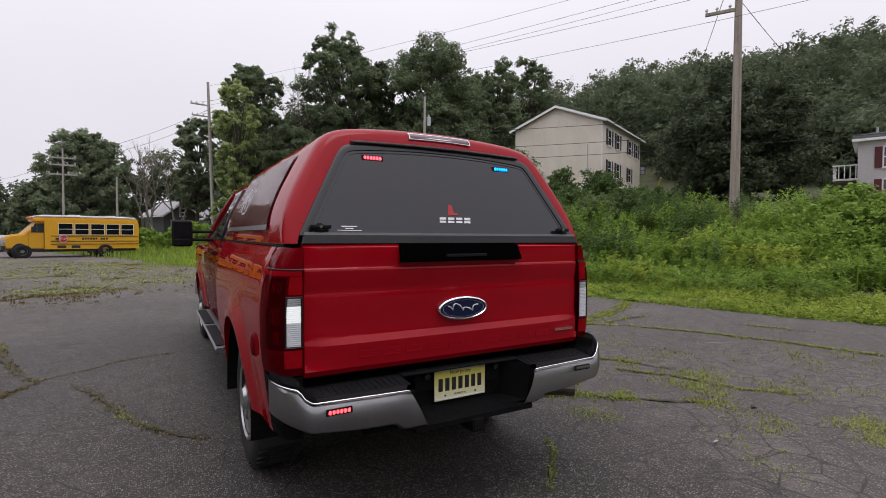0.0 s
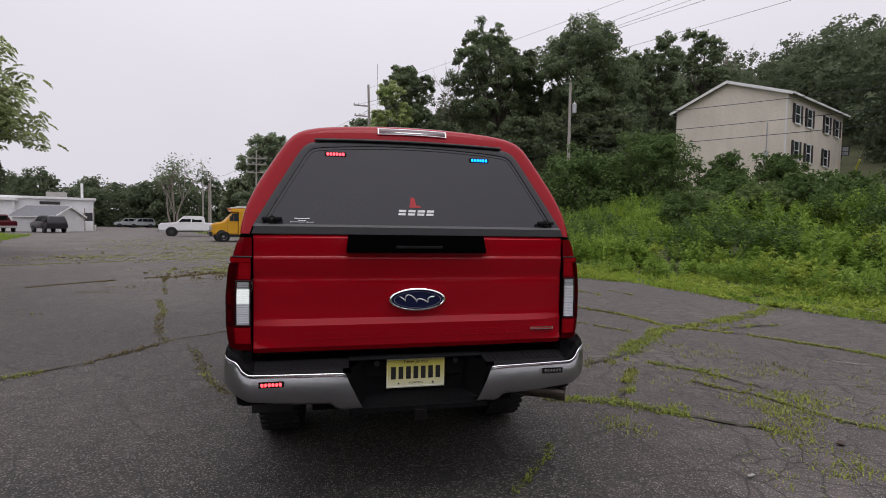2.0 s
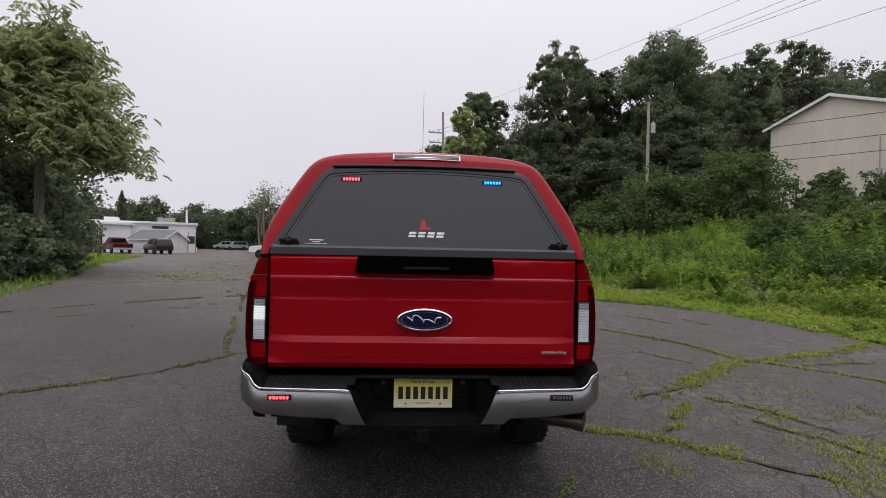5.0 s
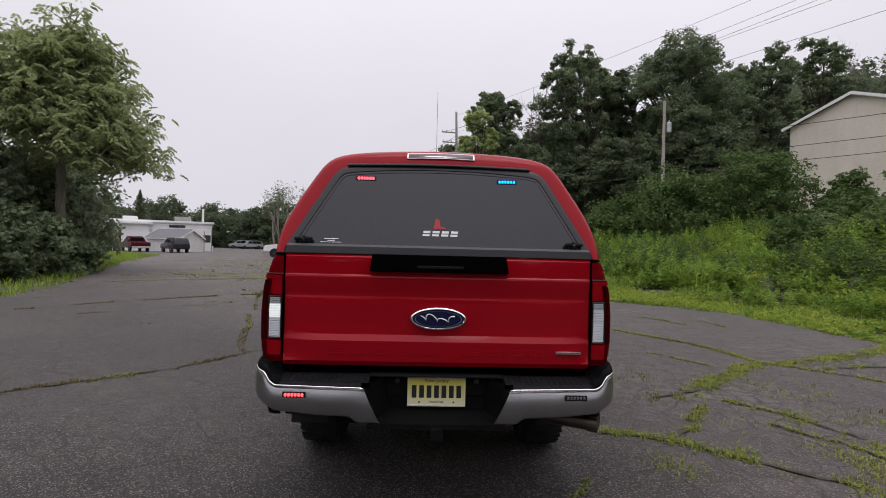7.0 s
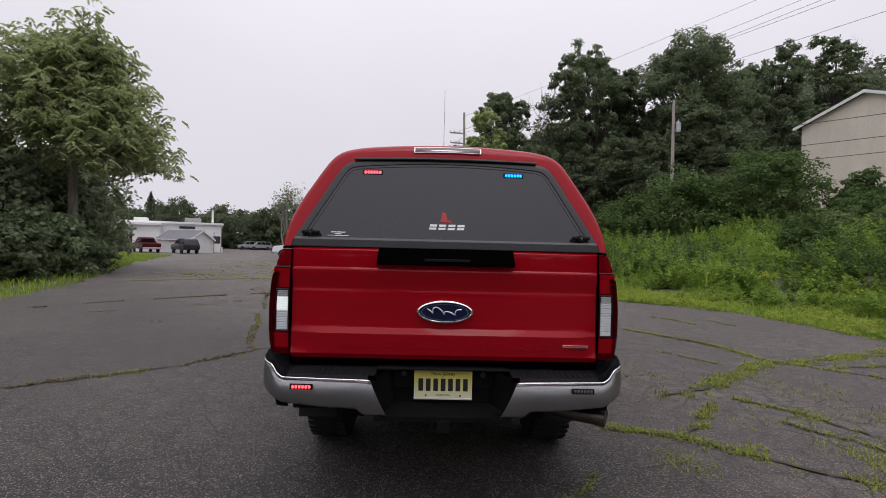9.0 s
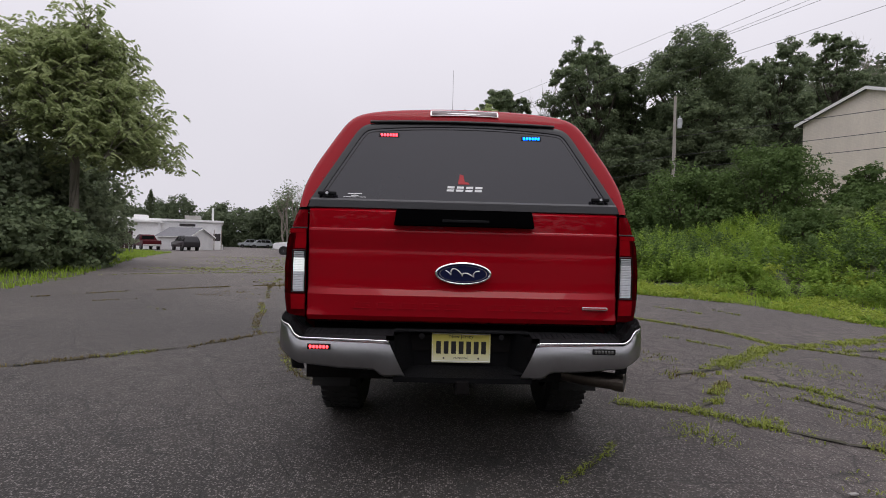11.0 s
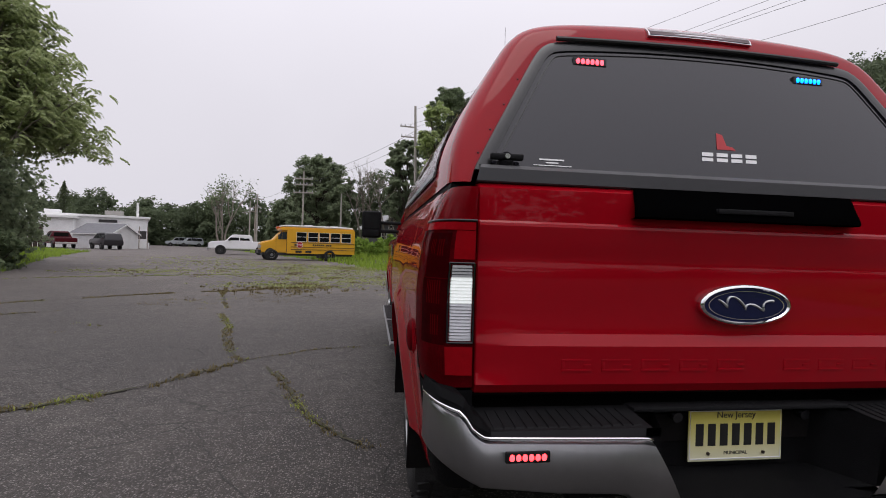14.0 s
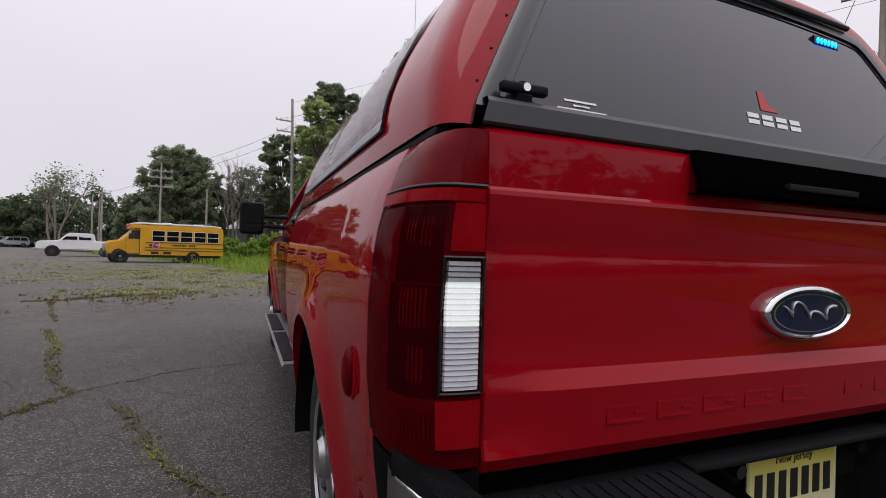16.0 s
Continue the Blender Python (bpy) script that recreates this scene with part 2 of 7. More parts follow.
def box(bm, x0, x1, y0, y1, z0, z1, bevel=0.0, seg=2, m=None):
    got = bmesh.ops.create_cube(bm, size=1.0)
    t = Matrix.Translation(((x0 + x1) / 2, (y0 + y1) / 2, (z0 + z1) / 2)) @ Matrix.Diagonal((x1 - x0, y1 - y0, z1 - z0, 1))
    bmesh.ops.transform(bm, matrix=(m @ t) if m else t, verts=got["verts"])
    if bevel:
        edges = list({e for v in got["verts"] for e in v.link_edges})
        bmesh.ops.bevel(bm, geom=edges, offset=bevel, segments=seg, profile=0.7, affect="EDGES")
    return bm


def cyl(bm, p, q, r0, r1=None, seg=12, caps=True):
    p, q = Vector(p), Vector(q)
    d = q - p
    m = Matrix.Translation((p + q) / 2) @ d.to_track_quat("Z", "Y").to_matrix().to_4x4()
    bmesh.ops.create_cone(bm, cap_ends=caps, segments=seg, radius1=r0, radius2=r0 if r1 is None else r1, depth=d.length, matrix=m)
    return bm


def tube(bm, pts, radii, seg=7):
    """A tapered tube through points."""
    rings = []
    pts = [Vector(p) for p in pts]
    for i, p in enumerate(pts):
        d = (pts[min(i + 1, len(pts) - 1)] - pts[max(i - 1, 0)]).normalized()
        q = d.to_track_quat("Z", "Y").to_matrix()
        r = radii[i] if isinstance(radii, (list, tuple)) else radii
        rings.append([bm.verts.new(p + q @ Vector((r * math.cos(a), r * math.sin(a), 0))) for a in (2 * math.pi * k / seg for k in range(seg))])
    for a, b in zip(rings, rings[1:]):
        for k in range(seg):
            bm.faces.new((a[k], a[(k + 1) % seg], b[(k + 1) % seg], b[k]))
    bm.faces.new(rings[0][::-1])
    bm.faces.new(rings[-1])
    return bm


def prism(bm, outline, axis, a, b):
    """A closed outline of (u, v) swept between a and b along an axis."""
    def at(u, v, w):
        return {"x": (w, u, v), "y": (u, w, v), "z": (u, v, w)}[axis]
    lo = [bm.verts.new(at(u, v, a)) for u, v in outline]
    hi = [bm.verts.new(at(u, v, b)) for u, v in outline]
    n = len(outline)
    bm.faces.new(lo)
    bm.faces.new(hi[::-1])
    for i in range(n):
        bm.faces.new((lo[i], hi[i], hi[(i + 1) % n], lo[(i + 1) % n]))
    bmesh.ops.recalc_face_normals(bm, faces=bm.faces)
    return bm


def grid_faces(bm, rows):
    """Faces between rows of points of equal length."""
    made = [[bm.verts.new(p) for p in row] for row in rows]
    for a, b in zip(made, made[1:]):
        for k in range(len(a) - 1):
            bm.faces.new((a[k], a[k + 1], b[k + 1], b[k]))
    return made


def raw_mesh(name, verts, quads, material, smooth=False):
    me = bpy.data.meshes.new(name)
    verts, quads = np.asarray(verts, np.float32), np.asarray(quads, np.int32)
    k = quads.shape[1]
    me.vertices.add(len(verts))
    me.vertices.foreach_set("co", verts.ravel())
    me.loops.add(quads.size)
    me.loops.foreach_set("vertex_index", quads.ravel())
    me.polygons.add(len(quads))
    me.polygons.foreach_set("loop_start", np.arange(0, quads.size, k, dtype=np.int32))
    if smooth:
        me.polygons.foreach_set("use_smooth", np.ones(len(quads), bool))
    me.update(calc_edges=True)
    me.validate()
    me.materials.append(material)
    return me


def leaves_mesh(name, centres, sizes, lean, material, rng, aspect=0.45, droop=0.25, simple=False):
    """Folded pointed leaves: centres (n, 3), sizes (n), and the way (n, 3) that each one roughly faces."""
    n = len(centres)
    face = lean + rng.normal(0, 0.55, (n, 3))
    face /= np.linalg.norm(face, axis=1, keepdims=True) + 1e-9
    along = rng.normal(0, 1, (n, 3))
    along -= (along * face).sum(1, keepdims=True) * face
    along /= np.linalg.norm(along, axis=1, keepdims=True) + 1e-9
    side = np.cross(face, along)
    s = sizes[:, None]
    base, tip = centres - along * s * 0.5, centres + along * s * 0.5 - face * s * droop * 0.5
    left, right = centres + side * s * aspect - face * s * 0.1, centres - side * s * aspect - face * s * 0.1
    if simple:  # far away one triangle a leaf is enough
        v = np.stack([base + side * s * aspect, tip, base - side * s * aspect], 1).reshape(-1, 3)
        return raw_mesh(name, v, np.arange(n)[:, None] * 3 + [0, 1, 2], material)
    v = np.stack([base, left, tip, right], 1).reshape(-1, 3)
    i = np.arange(n)[:, None] * 4
    q = i + [0, 3, 2, 1]
    return raw_mesh(name, v, q, material)


def crown_points(rng, blobs, n):
    """Points in leafy tufts all round uneven clumps (x, y, z, r): place, outward way."""
    blobs = np.array(blobs)
    k = 9
    way = rng.normal(0, 1, (len(blobs), k, 3)) + (0, 0, 0.25)
    way /= np.linalg.norm(way, axis=2, keepdims=True)
    reach = blobs[:, None, 3:] * rng.uniform(0.55, 1.05, (len(blobs), k, 1))
    tuft = (blobs[:, None, :3] + way * reach * (1, 1, 0.85)).reshape(-1, 3)
    radius = (blobs[:, None, 3:] * rng.uniform(0.26, 0.50, (len(blobs), k, 1))).reshape(-1)
    way = way.reshape(-1, 3)
    pick = rng.choice(len(tuft), n, p=radius ** 2 / (radius ** 2).sum())
    d = rng.normal(0, 1, (n, 3))
    d /= np.linalg.norm(d, axis=1, keepdims=True)
    r = radius[pick] * rng.uniform(0, 1, n) ** 0.45 * rng.uniform(0.8, 1.15, n)
    place = tuft[pick] + d * r[:, None] * (1, 1, 0.75)
    # a few leaves hang inside the crown
    inner = rng.uniform(0, 1, n) < 0.10
    centre = blobs[pick // k, :3]
    place[inner] = centre[inner] + (place[inner] - centre[inner]) * 0.5
    return place, way[pick] * 0.55 + d * 0.35 + (0, 0, 0.5)


def make_tree(name, m, label, height, radius, low, clumps, leaves, leaf, seed, leaf_material=None, trunk=0.25, squash=1.0, group="", bark=None, sparse=1.0):
    """A tree: tapered trunk and limbs, and a crown of leaf clumps with gaps. low: where the crown begins."""
    rng = np.random.default_rng(seed)
    root = thing(name, m, label, "tree", group)
    blobs, bm = [], bmesh.new()
    lean = rng.normal(0, 0.03, 2)
    spine = [Vector((lean[0] * h * height, lean[1] * h * height, h * height * 0.86)) for h in (-0.02, 0.2, 0.45, 0.7, 1.0)]
    tube(bm, spine, [trunk * 1.25, trunk, trunk * 0.72, trunk * 0.45, trunk * 0.12], 8)
    for k in range(clumps):
        f = (k + rng.uniform(0, 1)) / clumps
        z = low + (height - low) * (0.06 + 0.88 * f) + rng.normal(0, 0.03) * height
        wide = radius * math.sqrt(max(0.05, 1 - ((z - low) / (height - low) * 1.62 - 0.66) ** 2)) * squash
        a, rr = k * 2.4 + rng.uniform(-0.5, 0.5), wide * 0.82 * math.sqrt(rng.uniform(0.05, 1.0))
        c = Vector((rr * math.cos(a), rr * math.sin(a), z))
        blobs.append((*c, radius * rng.uniform(0.15, 0.36) * sparse))
        s = spine[1].lerp(spine[4], min(0.9, max(0.0, (z - height * 0.3) / height)))
        tube(bm, [s, s.lerp(c, 0.55) + Vector((0, 0, -0.04 * height)), c], [trunk * 0.38, trunk * 0.22, trunk * 0.06], 5)
    blobs.append((0, 0, height - radius * 0.28, radius * 0.3 * sparse))
    part("trunk", bm, bark or BARK, root)
    p, d = crown_points(rng, blobs, leaves)
    me = leaves_mesh("crown", p, leaf * rng.uniform(0.6, 1.3, leaves), d, leaf_material or LEAF, rng, simple=m.translation.length > 35)
    new("crown", me).parent = root
    return root


def make_shrub(name, m, label, rx, ry, height, clumps, leaves, leaf, seed, material, group=""):
    rng = np.random.default_rng(seed)
    root = thing(name, m, label, "shrub", group)
    blobs = []
    for k in range(clumps):
        a, f = k * 2.4, math.sqrt((k + 0.5) / clumps)
        c = Vector((rx * f * math.cos(a) * 0.85, ry * f * math.sin(a) * 0.85, height * (0.3 + 0.45 * (1 - f * f) * rng.uniform(0.7, 1.2))))
        blobs.append((*c, min(height, rx * 1.6) * rng.uniform(0.22, 0.36)))
        blobs.append((c.x * 1.08, c.y * 1.08, height * rng.uniform(0.08, 0.22), min(height, rx * 1.6) * rng.uniform(0.16, 0.24)))
        part("stem", tube(bmesh.new(), [(c.x * 0.3, c.y * 0.3, -0.1), (c.x * 0.7, c.y * 0.7, c.z * 0.5), c], [0.04, 0.03, 0.01], 5), BARK, root)
    p, d = crown_points(rng, blobs, leaves)
    p[:, 2] = np.abs(p[:, 2])
    new("foliage", leaves_mesh("foliage", p, leaf * rng.uniform(0.6, 1.3, leaves), d, material, rng, simple=m.translation.length > 30)).parent = root
    return root


# ---- ground ----
EDGE_Y = [-80, -20, 1.0, 5.4, 8.3, 9.7, 11.0, 16.0, 22.0, 28.0, 36.0, 45.0, 60.0, 100.0, 160.0]
EDGE_X = [16, 11.0, 8.75, 7.55, 7.35, 6.5, 5.2, 2.8, -0.1, -1.6, -4.6, -8.6, -15.5, -34.0, -62.0]
LEFT_Y = [-80, 0.0, 9.0, 13.0, 20.0, 28.0, 45.0, 49.0, 70.0, 100.0, 160.0]
LEFT_X = [-11, -9.5, -9.9, -11.6, -14.9, -18.9, -25.6, -36.0, -48.0, -56.0, -66.0]


def edge_x(y):
    return np.interp(y, EDGE_Y, EDGE_X)


def left_x(y):
    return np.interp(y, LEFT_Y, LEFT_X)


def ground_z(x, y):
    """The height of the land: a flat lot, a bank that rises to the right of it, and the hill behind."""
    x, y = np.asarray(x, float), np.asarray(y, float)
    d = np.maximum(0, (x - edge_x(y)) * 0.87)
    rise = np.interp(d, [0, 0.6, 2.0, 5.0, 9.0, 14.0, 26.0, 40.0, 60.0, 100.0, 160.0, 400.0], [0, 0.03, 0.20, 0.75, 1.55, 2.3, 3.9, 5.6, 12.5, 28.5, 38.0, 42.0])
    part_of = np.clip((x + 8) / 24.0, 0.42, 1.0)
    left = np.maximum(0, left_x(y) - x)
    return -0.035 + rise * part_of + np.interp(left, [0, 3, 30, 400], [0, 0.12, 0.5, 3])


def gz(x, y):
    return float(ground_z(x, y))


def make_ground():
    def steps(inner, fine, outer, count):
        a = np.arange(-inner, inner + 1e-6, fine)
        b = inner + (outer - inner) * (np.linspace(0, 1, count + 1)[1:] ** 2.2)
        return np.concatenate([-b[::-1], a, b])
    xs, ys = steps(44, 0.8, 2500, 30), steps(64, 0.8, 2500, 30) + 12
    X, Y = np.meshgrid(xs, ys)
    Z = ground_z(X, Y)
    inside = (X > left_x(Y) + 0.9) & (X < edge_x(Y) - 0.9)
    rough = np.sin(X * 1.7 + Y * 0.6) * np.cos(Y * 1.3 - X * 0.4) * 0.05
    Z = Z + np.where(inside, -0.03, np.where(np.abs(X) < 60, rough, 0))
    v = np.stack([X, Y, Z], -1).reshape(-1, 3)
    ny, nx = X.shape
    i = (np.arange(ny - 1)[:, None] * nx + np.arange(nx - 1)).ravel()[:, None]
    me = raw_mesh("ground", v, i + [0, 1, nx + 1, nx], SOIL, True)
    tagged(new("ground", me), "rough grassy land rising to a bank and a wooded hill", "ground", kind="structure")


def make_lot():
    rng = np.random.default_rng(4)
    ys = np.concatenate([np.arange(-70, -6, 2.0), np.arange(-6, 40, 0.25), np.arange(40, 158, 2.0)])
    wob = [noise.noise(Vector((y * 0.7, 3.1, 0))) * 0.55 + noise.noise(Vector((y * 2.3, 7.1, 0))) * 0.28 for y in ys]
    wob2 = [noise.noise(Vector((y * 0.5, 13.1, 0))) * 0.6 + noise.noise(Vector((y * 2.1, 17.1, 0))) * 0.2 for y in ys]
    rows = []
    for y, a, b in zip(ys, wob, wob2):
        l, r = left_x(y) + b + 0.3, edge_x(y) + a - 0.1
        xs = np.linspace(l, r, 40)
        rows.append([(x, y, 0.0 + 0.008 * noise.noise(Vector((x * 0.4, y * 0.4, 5)))) for x in xs])
    bm = bmesh.new()
    made = grid_faces(bm, rows)
    edge = [e for e in bm.edges if e.is_boundary]
    low = bmesh.ops.extrude_edge_only(bm, edges=edge)["geom"]
    for v in low:
        if isinstance(v, bmesh.types.BMVert):
            v.co.z -= 0.08
    bmesh.ops.recalc_face_normals(bm, faces=bm.faces)
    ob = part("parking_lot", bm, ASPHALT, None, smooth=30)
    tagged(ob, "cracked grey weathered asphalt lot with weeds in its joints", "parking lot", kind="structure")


make_ground()
make_lot()


def blades(name, centres, heights, material, rng, width=0.012, spread=0.45, label="", category="grass", per=1):
    """Curved grass blades, three points high."""
    n = len(centres)
    a = rng.uniform(0, 2 * np.pi, n)
    out = np.stack([np.cos(a), np.sin(a), np.zeros(n)], 1)
    side = np.stack([-np.sin(a), np.cos(a), np.zeros(n)], 1)
    h = heights[:, None]
    bend = rng.uniform(0.2, 1.0, n)[:, None] * spread
    w = (width * rng.uniform(0.6, 1.4, n))[:, None]
    b0, b1 = centres - side * w, centres + side * w
    upz = np.array([[0, 0, 1.0]])
    m0 = centres + upz * h * 0.55 + out * h * bend * 0.3
    t = centres + upz * h * (1 - 0.35 * bend) + out * h * bend
    v = np.stack([b0, b1, m0 + side * w * 0.8, m0 - side * w * 0.8, t + side * w * 0.15, t - side * w * 0.15], 1).reshape(-1, 3)
    i = np.arange(n)[:, None] * 6
    me = raw_mesh(name, v, np.concatenate([i + [0, 1, 2, 3], i + [3, 2, 4, 5]]), material)
    return tagged(new(name, me), label, category, kind="stuff")


# ---- trees and shrubs ----
BROAD = "tall broadleaf tree with dense dark green crown"
TREES = [  # x, y, top, radius, crown bottom above base, clumps, leaves, leaf size, seed, material, label
    (7.2, 50.5, 18.5, 3.6, 3.0, 60, 46000, 0.22, 11, LEAF, BROAD),
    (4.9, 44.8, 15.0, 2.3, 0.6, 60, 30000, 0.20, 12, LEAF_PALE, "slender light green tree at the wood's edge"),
    (15.8, 49.0, 22.3, 5.4, 3.5, 84, 68000, 0.23, 13, LEAF, BROAD),
    (25.4, 46.5, 22.7, 6.4, 3.5, 96, 76000, 0.23, 14, LEAF, BROAD),
    (30.8, 49.0, 21.0, 4.6, 2.5, 58, 42000, 0.23, 15, LEAF, BROAD),
    (35.9, 48.5, 22.8, 4.3, 2.5, 58, 42000, 0.23, 16, LEAF, BROAD),
    (43.0, 50.0, 25.4, 3.9, 4.5, 44, 26000, 0.23, 26, LEAF, "tall thin-crowned tree standing above the wood"),
    (20.4, 50.0, 20.6, 4.2, 3.0, 52, 36000, 0.23, 27, LEAF_DARK, BROAD),
    (2.3, 57.0, 13.9, 2.6, 3.4, 56, 33000, 0.22, 17, LEAF_LIFTED, "round broadleaf tree beside a utility pole"),
    (-7.5, 58.0, 11.4, 4.0, 0.5, 84, 52000, 0.22, 18, LEAF_LIFTED, "broad leafy tree behind the bus"),
    (-12.0, 62.0, 6.6, 2.4, 0.5, 50, 26000, 0.22, 19, LEAF_LIFTED, "low leafy tree behind the bus"),
    (9.6, 43.5, 11.0, 4.2, 0.6, 70, 42120, 0.22, 20, LEAF_DARK, "dark understorey tree at the foot of the wood"),
    (17.5, 41.5, 11.5, 4.5, 0.6, 70, 42120, 0.22, 21, LEAF_DARK, "dark understorey tree at the foot of the wood"),
    (25.0, 41.5, 12.5, 4.5, 0.6, 70, 42120, 0.22, 22, LEAF_DARK, "dark understorey tree at the foot of the wood"),
    (32.2, 16.6, 11.7, 4.9, 0.2, 110, 52000, 0.20, 23, LEAF_DEEP, "big round dark tree behind the utility pole"),
    (-20.4, 14.0, 10.0, 3.6, 1.5, 64, 30000, 0.21, 25, LEAF_LIFTED, "broadleaf tree rising out of the hedge"),
]
for x, y, top, r, low, cl, n, lf, seed, m, lab in TREES:
    z = gz(x, y) - 0.1
    make_tree("tree", pose(x, y, z), lab, top - z, r, low, cl, n, lf, seed, m, trunk=0.09 + r * 0.035)

SHRUBS = [  # x, y, half widths, height, clumps, leaves, leaf size, seed, material, label
    (11.4, 26.5, 2.7, 2.2, 3.4, 26, 12000, 0.15, 31, BUSH, "dense dark green shrub on the bank"),
    (14.4, 25.0, 2.7, 2.2, 4.3, 30, 14000, 0.15, 32, BUSH, "dense dark green shrub on the bank"),
    (18.4, 24.0, 2.7, 2.3, 5.5, 32, 15000, 0.15, 33, BUSH, "tall dark green shrub on the bank"),
    (8.4, 28.5, 2.4, 2.0, 2.8, 24, 10000, 0.15, 34, BUSH, "dense dark green shrub on the bank"),
    (22.2, 22.6, 1.3, 1.2, 3.3, 24, 8000, 0.15, 35, BUSH, "rounded leafy shrub below the house"),
    (25.2, 21.6, 1.6, 1.3, 3.0, 24, 7000, 0.16, 36, BUSH, "leafy shrub below the house"),
    (18.0, 17.4, 1.5, 1.3, 2.1, 20, 7500, 0.12, 37, BUSH, "bushy weeds on the bank"),
    (15.4, 16.4, 1.4, 1.2, 1.6, 18, 6500, 0.12, 38, WEED_DULL, "bushy weeds on the bank"),
    (21.0, 14.6, 1.5, 1.3, 1.7, 18, 6000, 0.12, 39, BUSH, "bushy weeds on the bank"),
    (13.4, 14.6, 1.2, 1.0, 1.7, 18, 7000, 0.10, 58, BUSH, "feathery dull green weeds standing high on the bank"),
    (15.4, 13.4, 1.3, 1.1, 1.8, 20, 8000, 0.10, 59, WEED_DULL, "feathery dull green weeds standing high on the bank"),
    (17.4, 13.2, 1.3, 1.1, 1.9, 20, 8000, 0.10, 60, BUSH, "dark bushy weeds standing high on the bank"),
    (16.5, 4.2, 2.2, 1.8, 1.7, 21, 7560, 0.13, 40, WEED, "rambling vine thicket on the bank"),
    (20.0, 2.2, 2.6, 2.0, 2.2, 21, 7560, 0.14, 41, WEED, "rambling vine thicket on the bank"),
    (17.2, 0.2, 2.2, 1.8, 1.8, 21, 6840, 0.14, 42, WEED, "rambling vine thicket on the bank"),
    (-18.6, 21.0, 2.2, 2.4, 7.0, 40, 14800, 0.21, 43, LEAF_LIFTED, "tall dark unclipped hedge beside the lot"),
    (-21.2, 25.2, 2.2, 2.4, 5.8, 30, 9000, 0.21, 44, LEAF_LIFTED, "tall dark unclipped hedge beside the lot"),
    (-17.6, 16.6, 2.1, 2.3, 6.6, 40, 14800, 0.19, 45, LEAF_LIFTED, "tall dark unclipped hedge beside the lot"),
    (-16.4, 12.0, 2.2, 2.6, 6.4, 34, 10080, 0.19, 46, LEAF_LIFTED, "tall dark unclipped hedge beside the lot"),
    (-24.0, 28.8, 1.8, 2.2, 5.0, 27, 9000, 0.21, 47, LEAF_LIFTED, "tall dark unclipped hedge beside the lot"),
    (-19.2, 18.6, 2.0, 2.4, 6.4, 34, 9000, 0.22, 51, LEAF_LIFTED, "tall dark unclipped hedge beside the lot"),
    (-13.2, 9.0, 1.6, 2.2, 1.6, 16, 5000, 0.16, 52, WEED, "low weedy thicket before the hedge"),
    (-14.4, 15.4, 1.6, 1.5, 2.6, 26, 8000, 0.16, 53, LEAF, "leafy thicket round the trunk of the tall tree"),
    (-14.0, 17.0, 1.0, 1.2, 1.9, 20, 5000, 0.15, 54, LEAF, "leafy thicket round the trunk of the tall tree"),
    (-13.8, 12.4, 1.5, 1.8, 2.2, 26, 10000, 0.16, 55, LEAF_DARK, "leafy thicket before the hedge"),
    (-17.2, 20.0, 1.8, 1.8, 5.4, 34, 11000, 0.18, 56, LEAF_LIFTED, "tall dark unclipped hedge beside the lot"),
    (-18.0, 23.0, 2.0, 2.0, 7.2, 34, 11000, 0.19, 57, LEAF_LIFTED, "tall dark unclipped hedge beside the lot"),
    (1.5, 40.0, 3.2, 1.8, 1.9, 21, 6840, 0.21, 48, WEED, "green thicket behind the bus"),
    (-3.0, 44.0, 3.4, 1.8, 1.9, 21, 6840, 0.21, 49, WEED, "green thicket behind the bus"),
    (5.0, 36.0, 2.6, 1.8, 1.5, 21, 6480, 0.19, 50, WEED, "green thicket behind the bus"),
]
for x, y, rx, ry, h, cl, n, lf, seed, m, lab in SHRUBS:
    make_shrub("shrub", pose(x, y, gz(x, y) - 0.05), lab, rx, ry, h, cl, n, lf, seed, m)


def far_woods(name, places, per, leaf, seed, material, label):
    rng = np.random.default_rng(seed)
    P, D = [], []
    for x, y, h, r in places:
        z = gz(x, y)
        blobs = [(x + rng.uniform(-0.6, 0.6) * r, y + rng.uniform(-0.6, 0.6) * r, z + h * rng.uniform(0.45, 0.9), r * rng.uniform(0.35, 0.6)) for _ in range(6)]
        blobs += [(x, y, z + h * 0.3, r * 0.75), (x + 0.5 * r, y, z + h * 0.1, r * 0.6), (x - 0.5 * r, y, z + h * 0.12, r * 0.6)]
        p, d = crown_points(rng, blobs, per)
        P.append(p)
        D.append(d)
    P, D = np.concatenate(P), np.concatenate(D)
    ob = new(name, leaves_mesh(name, P, leaf * rng.uniform(0.6, 1.4, len(P)), D, material, rng, simple=True))
    return tagged(ob, label, "woods", kind="stuff")


rng = np.random.default_rng(77)
hill = []
for k in range(430):
    x, y = rng.uniform(40, 150), rng.uniform(-10, 150)
    d = (x - edge_x(y)) * 0.87
    if d > 44 and not (26 < x < 58 and -4 < y < 38):
        hill.append((x, y, rng.uniform(9, 14), rng.uniform(3.6, 5.4)))
hill += [(rng.uniform(47, 60), rng.uniform(2, 36), rng.uniform(5.5, 8.5), rng.uniform(3.2, 4.6)) for _ in range(34)]
far_woods("hillside_woods", hill, 1250, 0.45, 78, LEAF_FAR, "dense dark green summer woods covering the hillside")
back = [(rng.uniform(7, 44), rng.uniform(53, 84), rng.uniform(10, 15), rng.uniform(3.2, 4.6)) for _ in range(60)]
far_woods("wood_edge", back, 2200, 0.36, 79, LEAF_FAR, "dark green woods behind the tall trees")
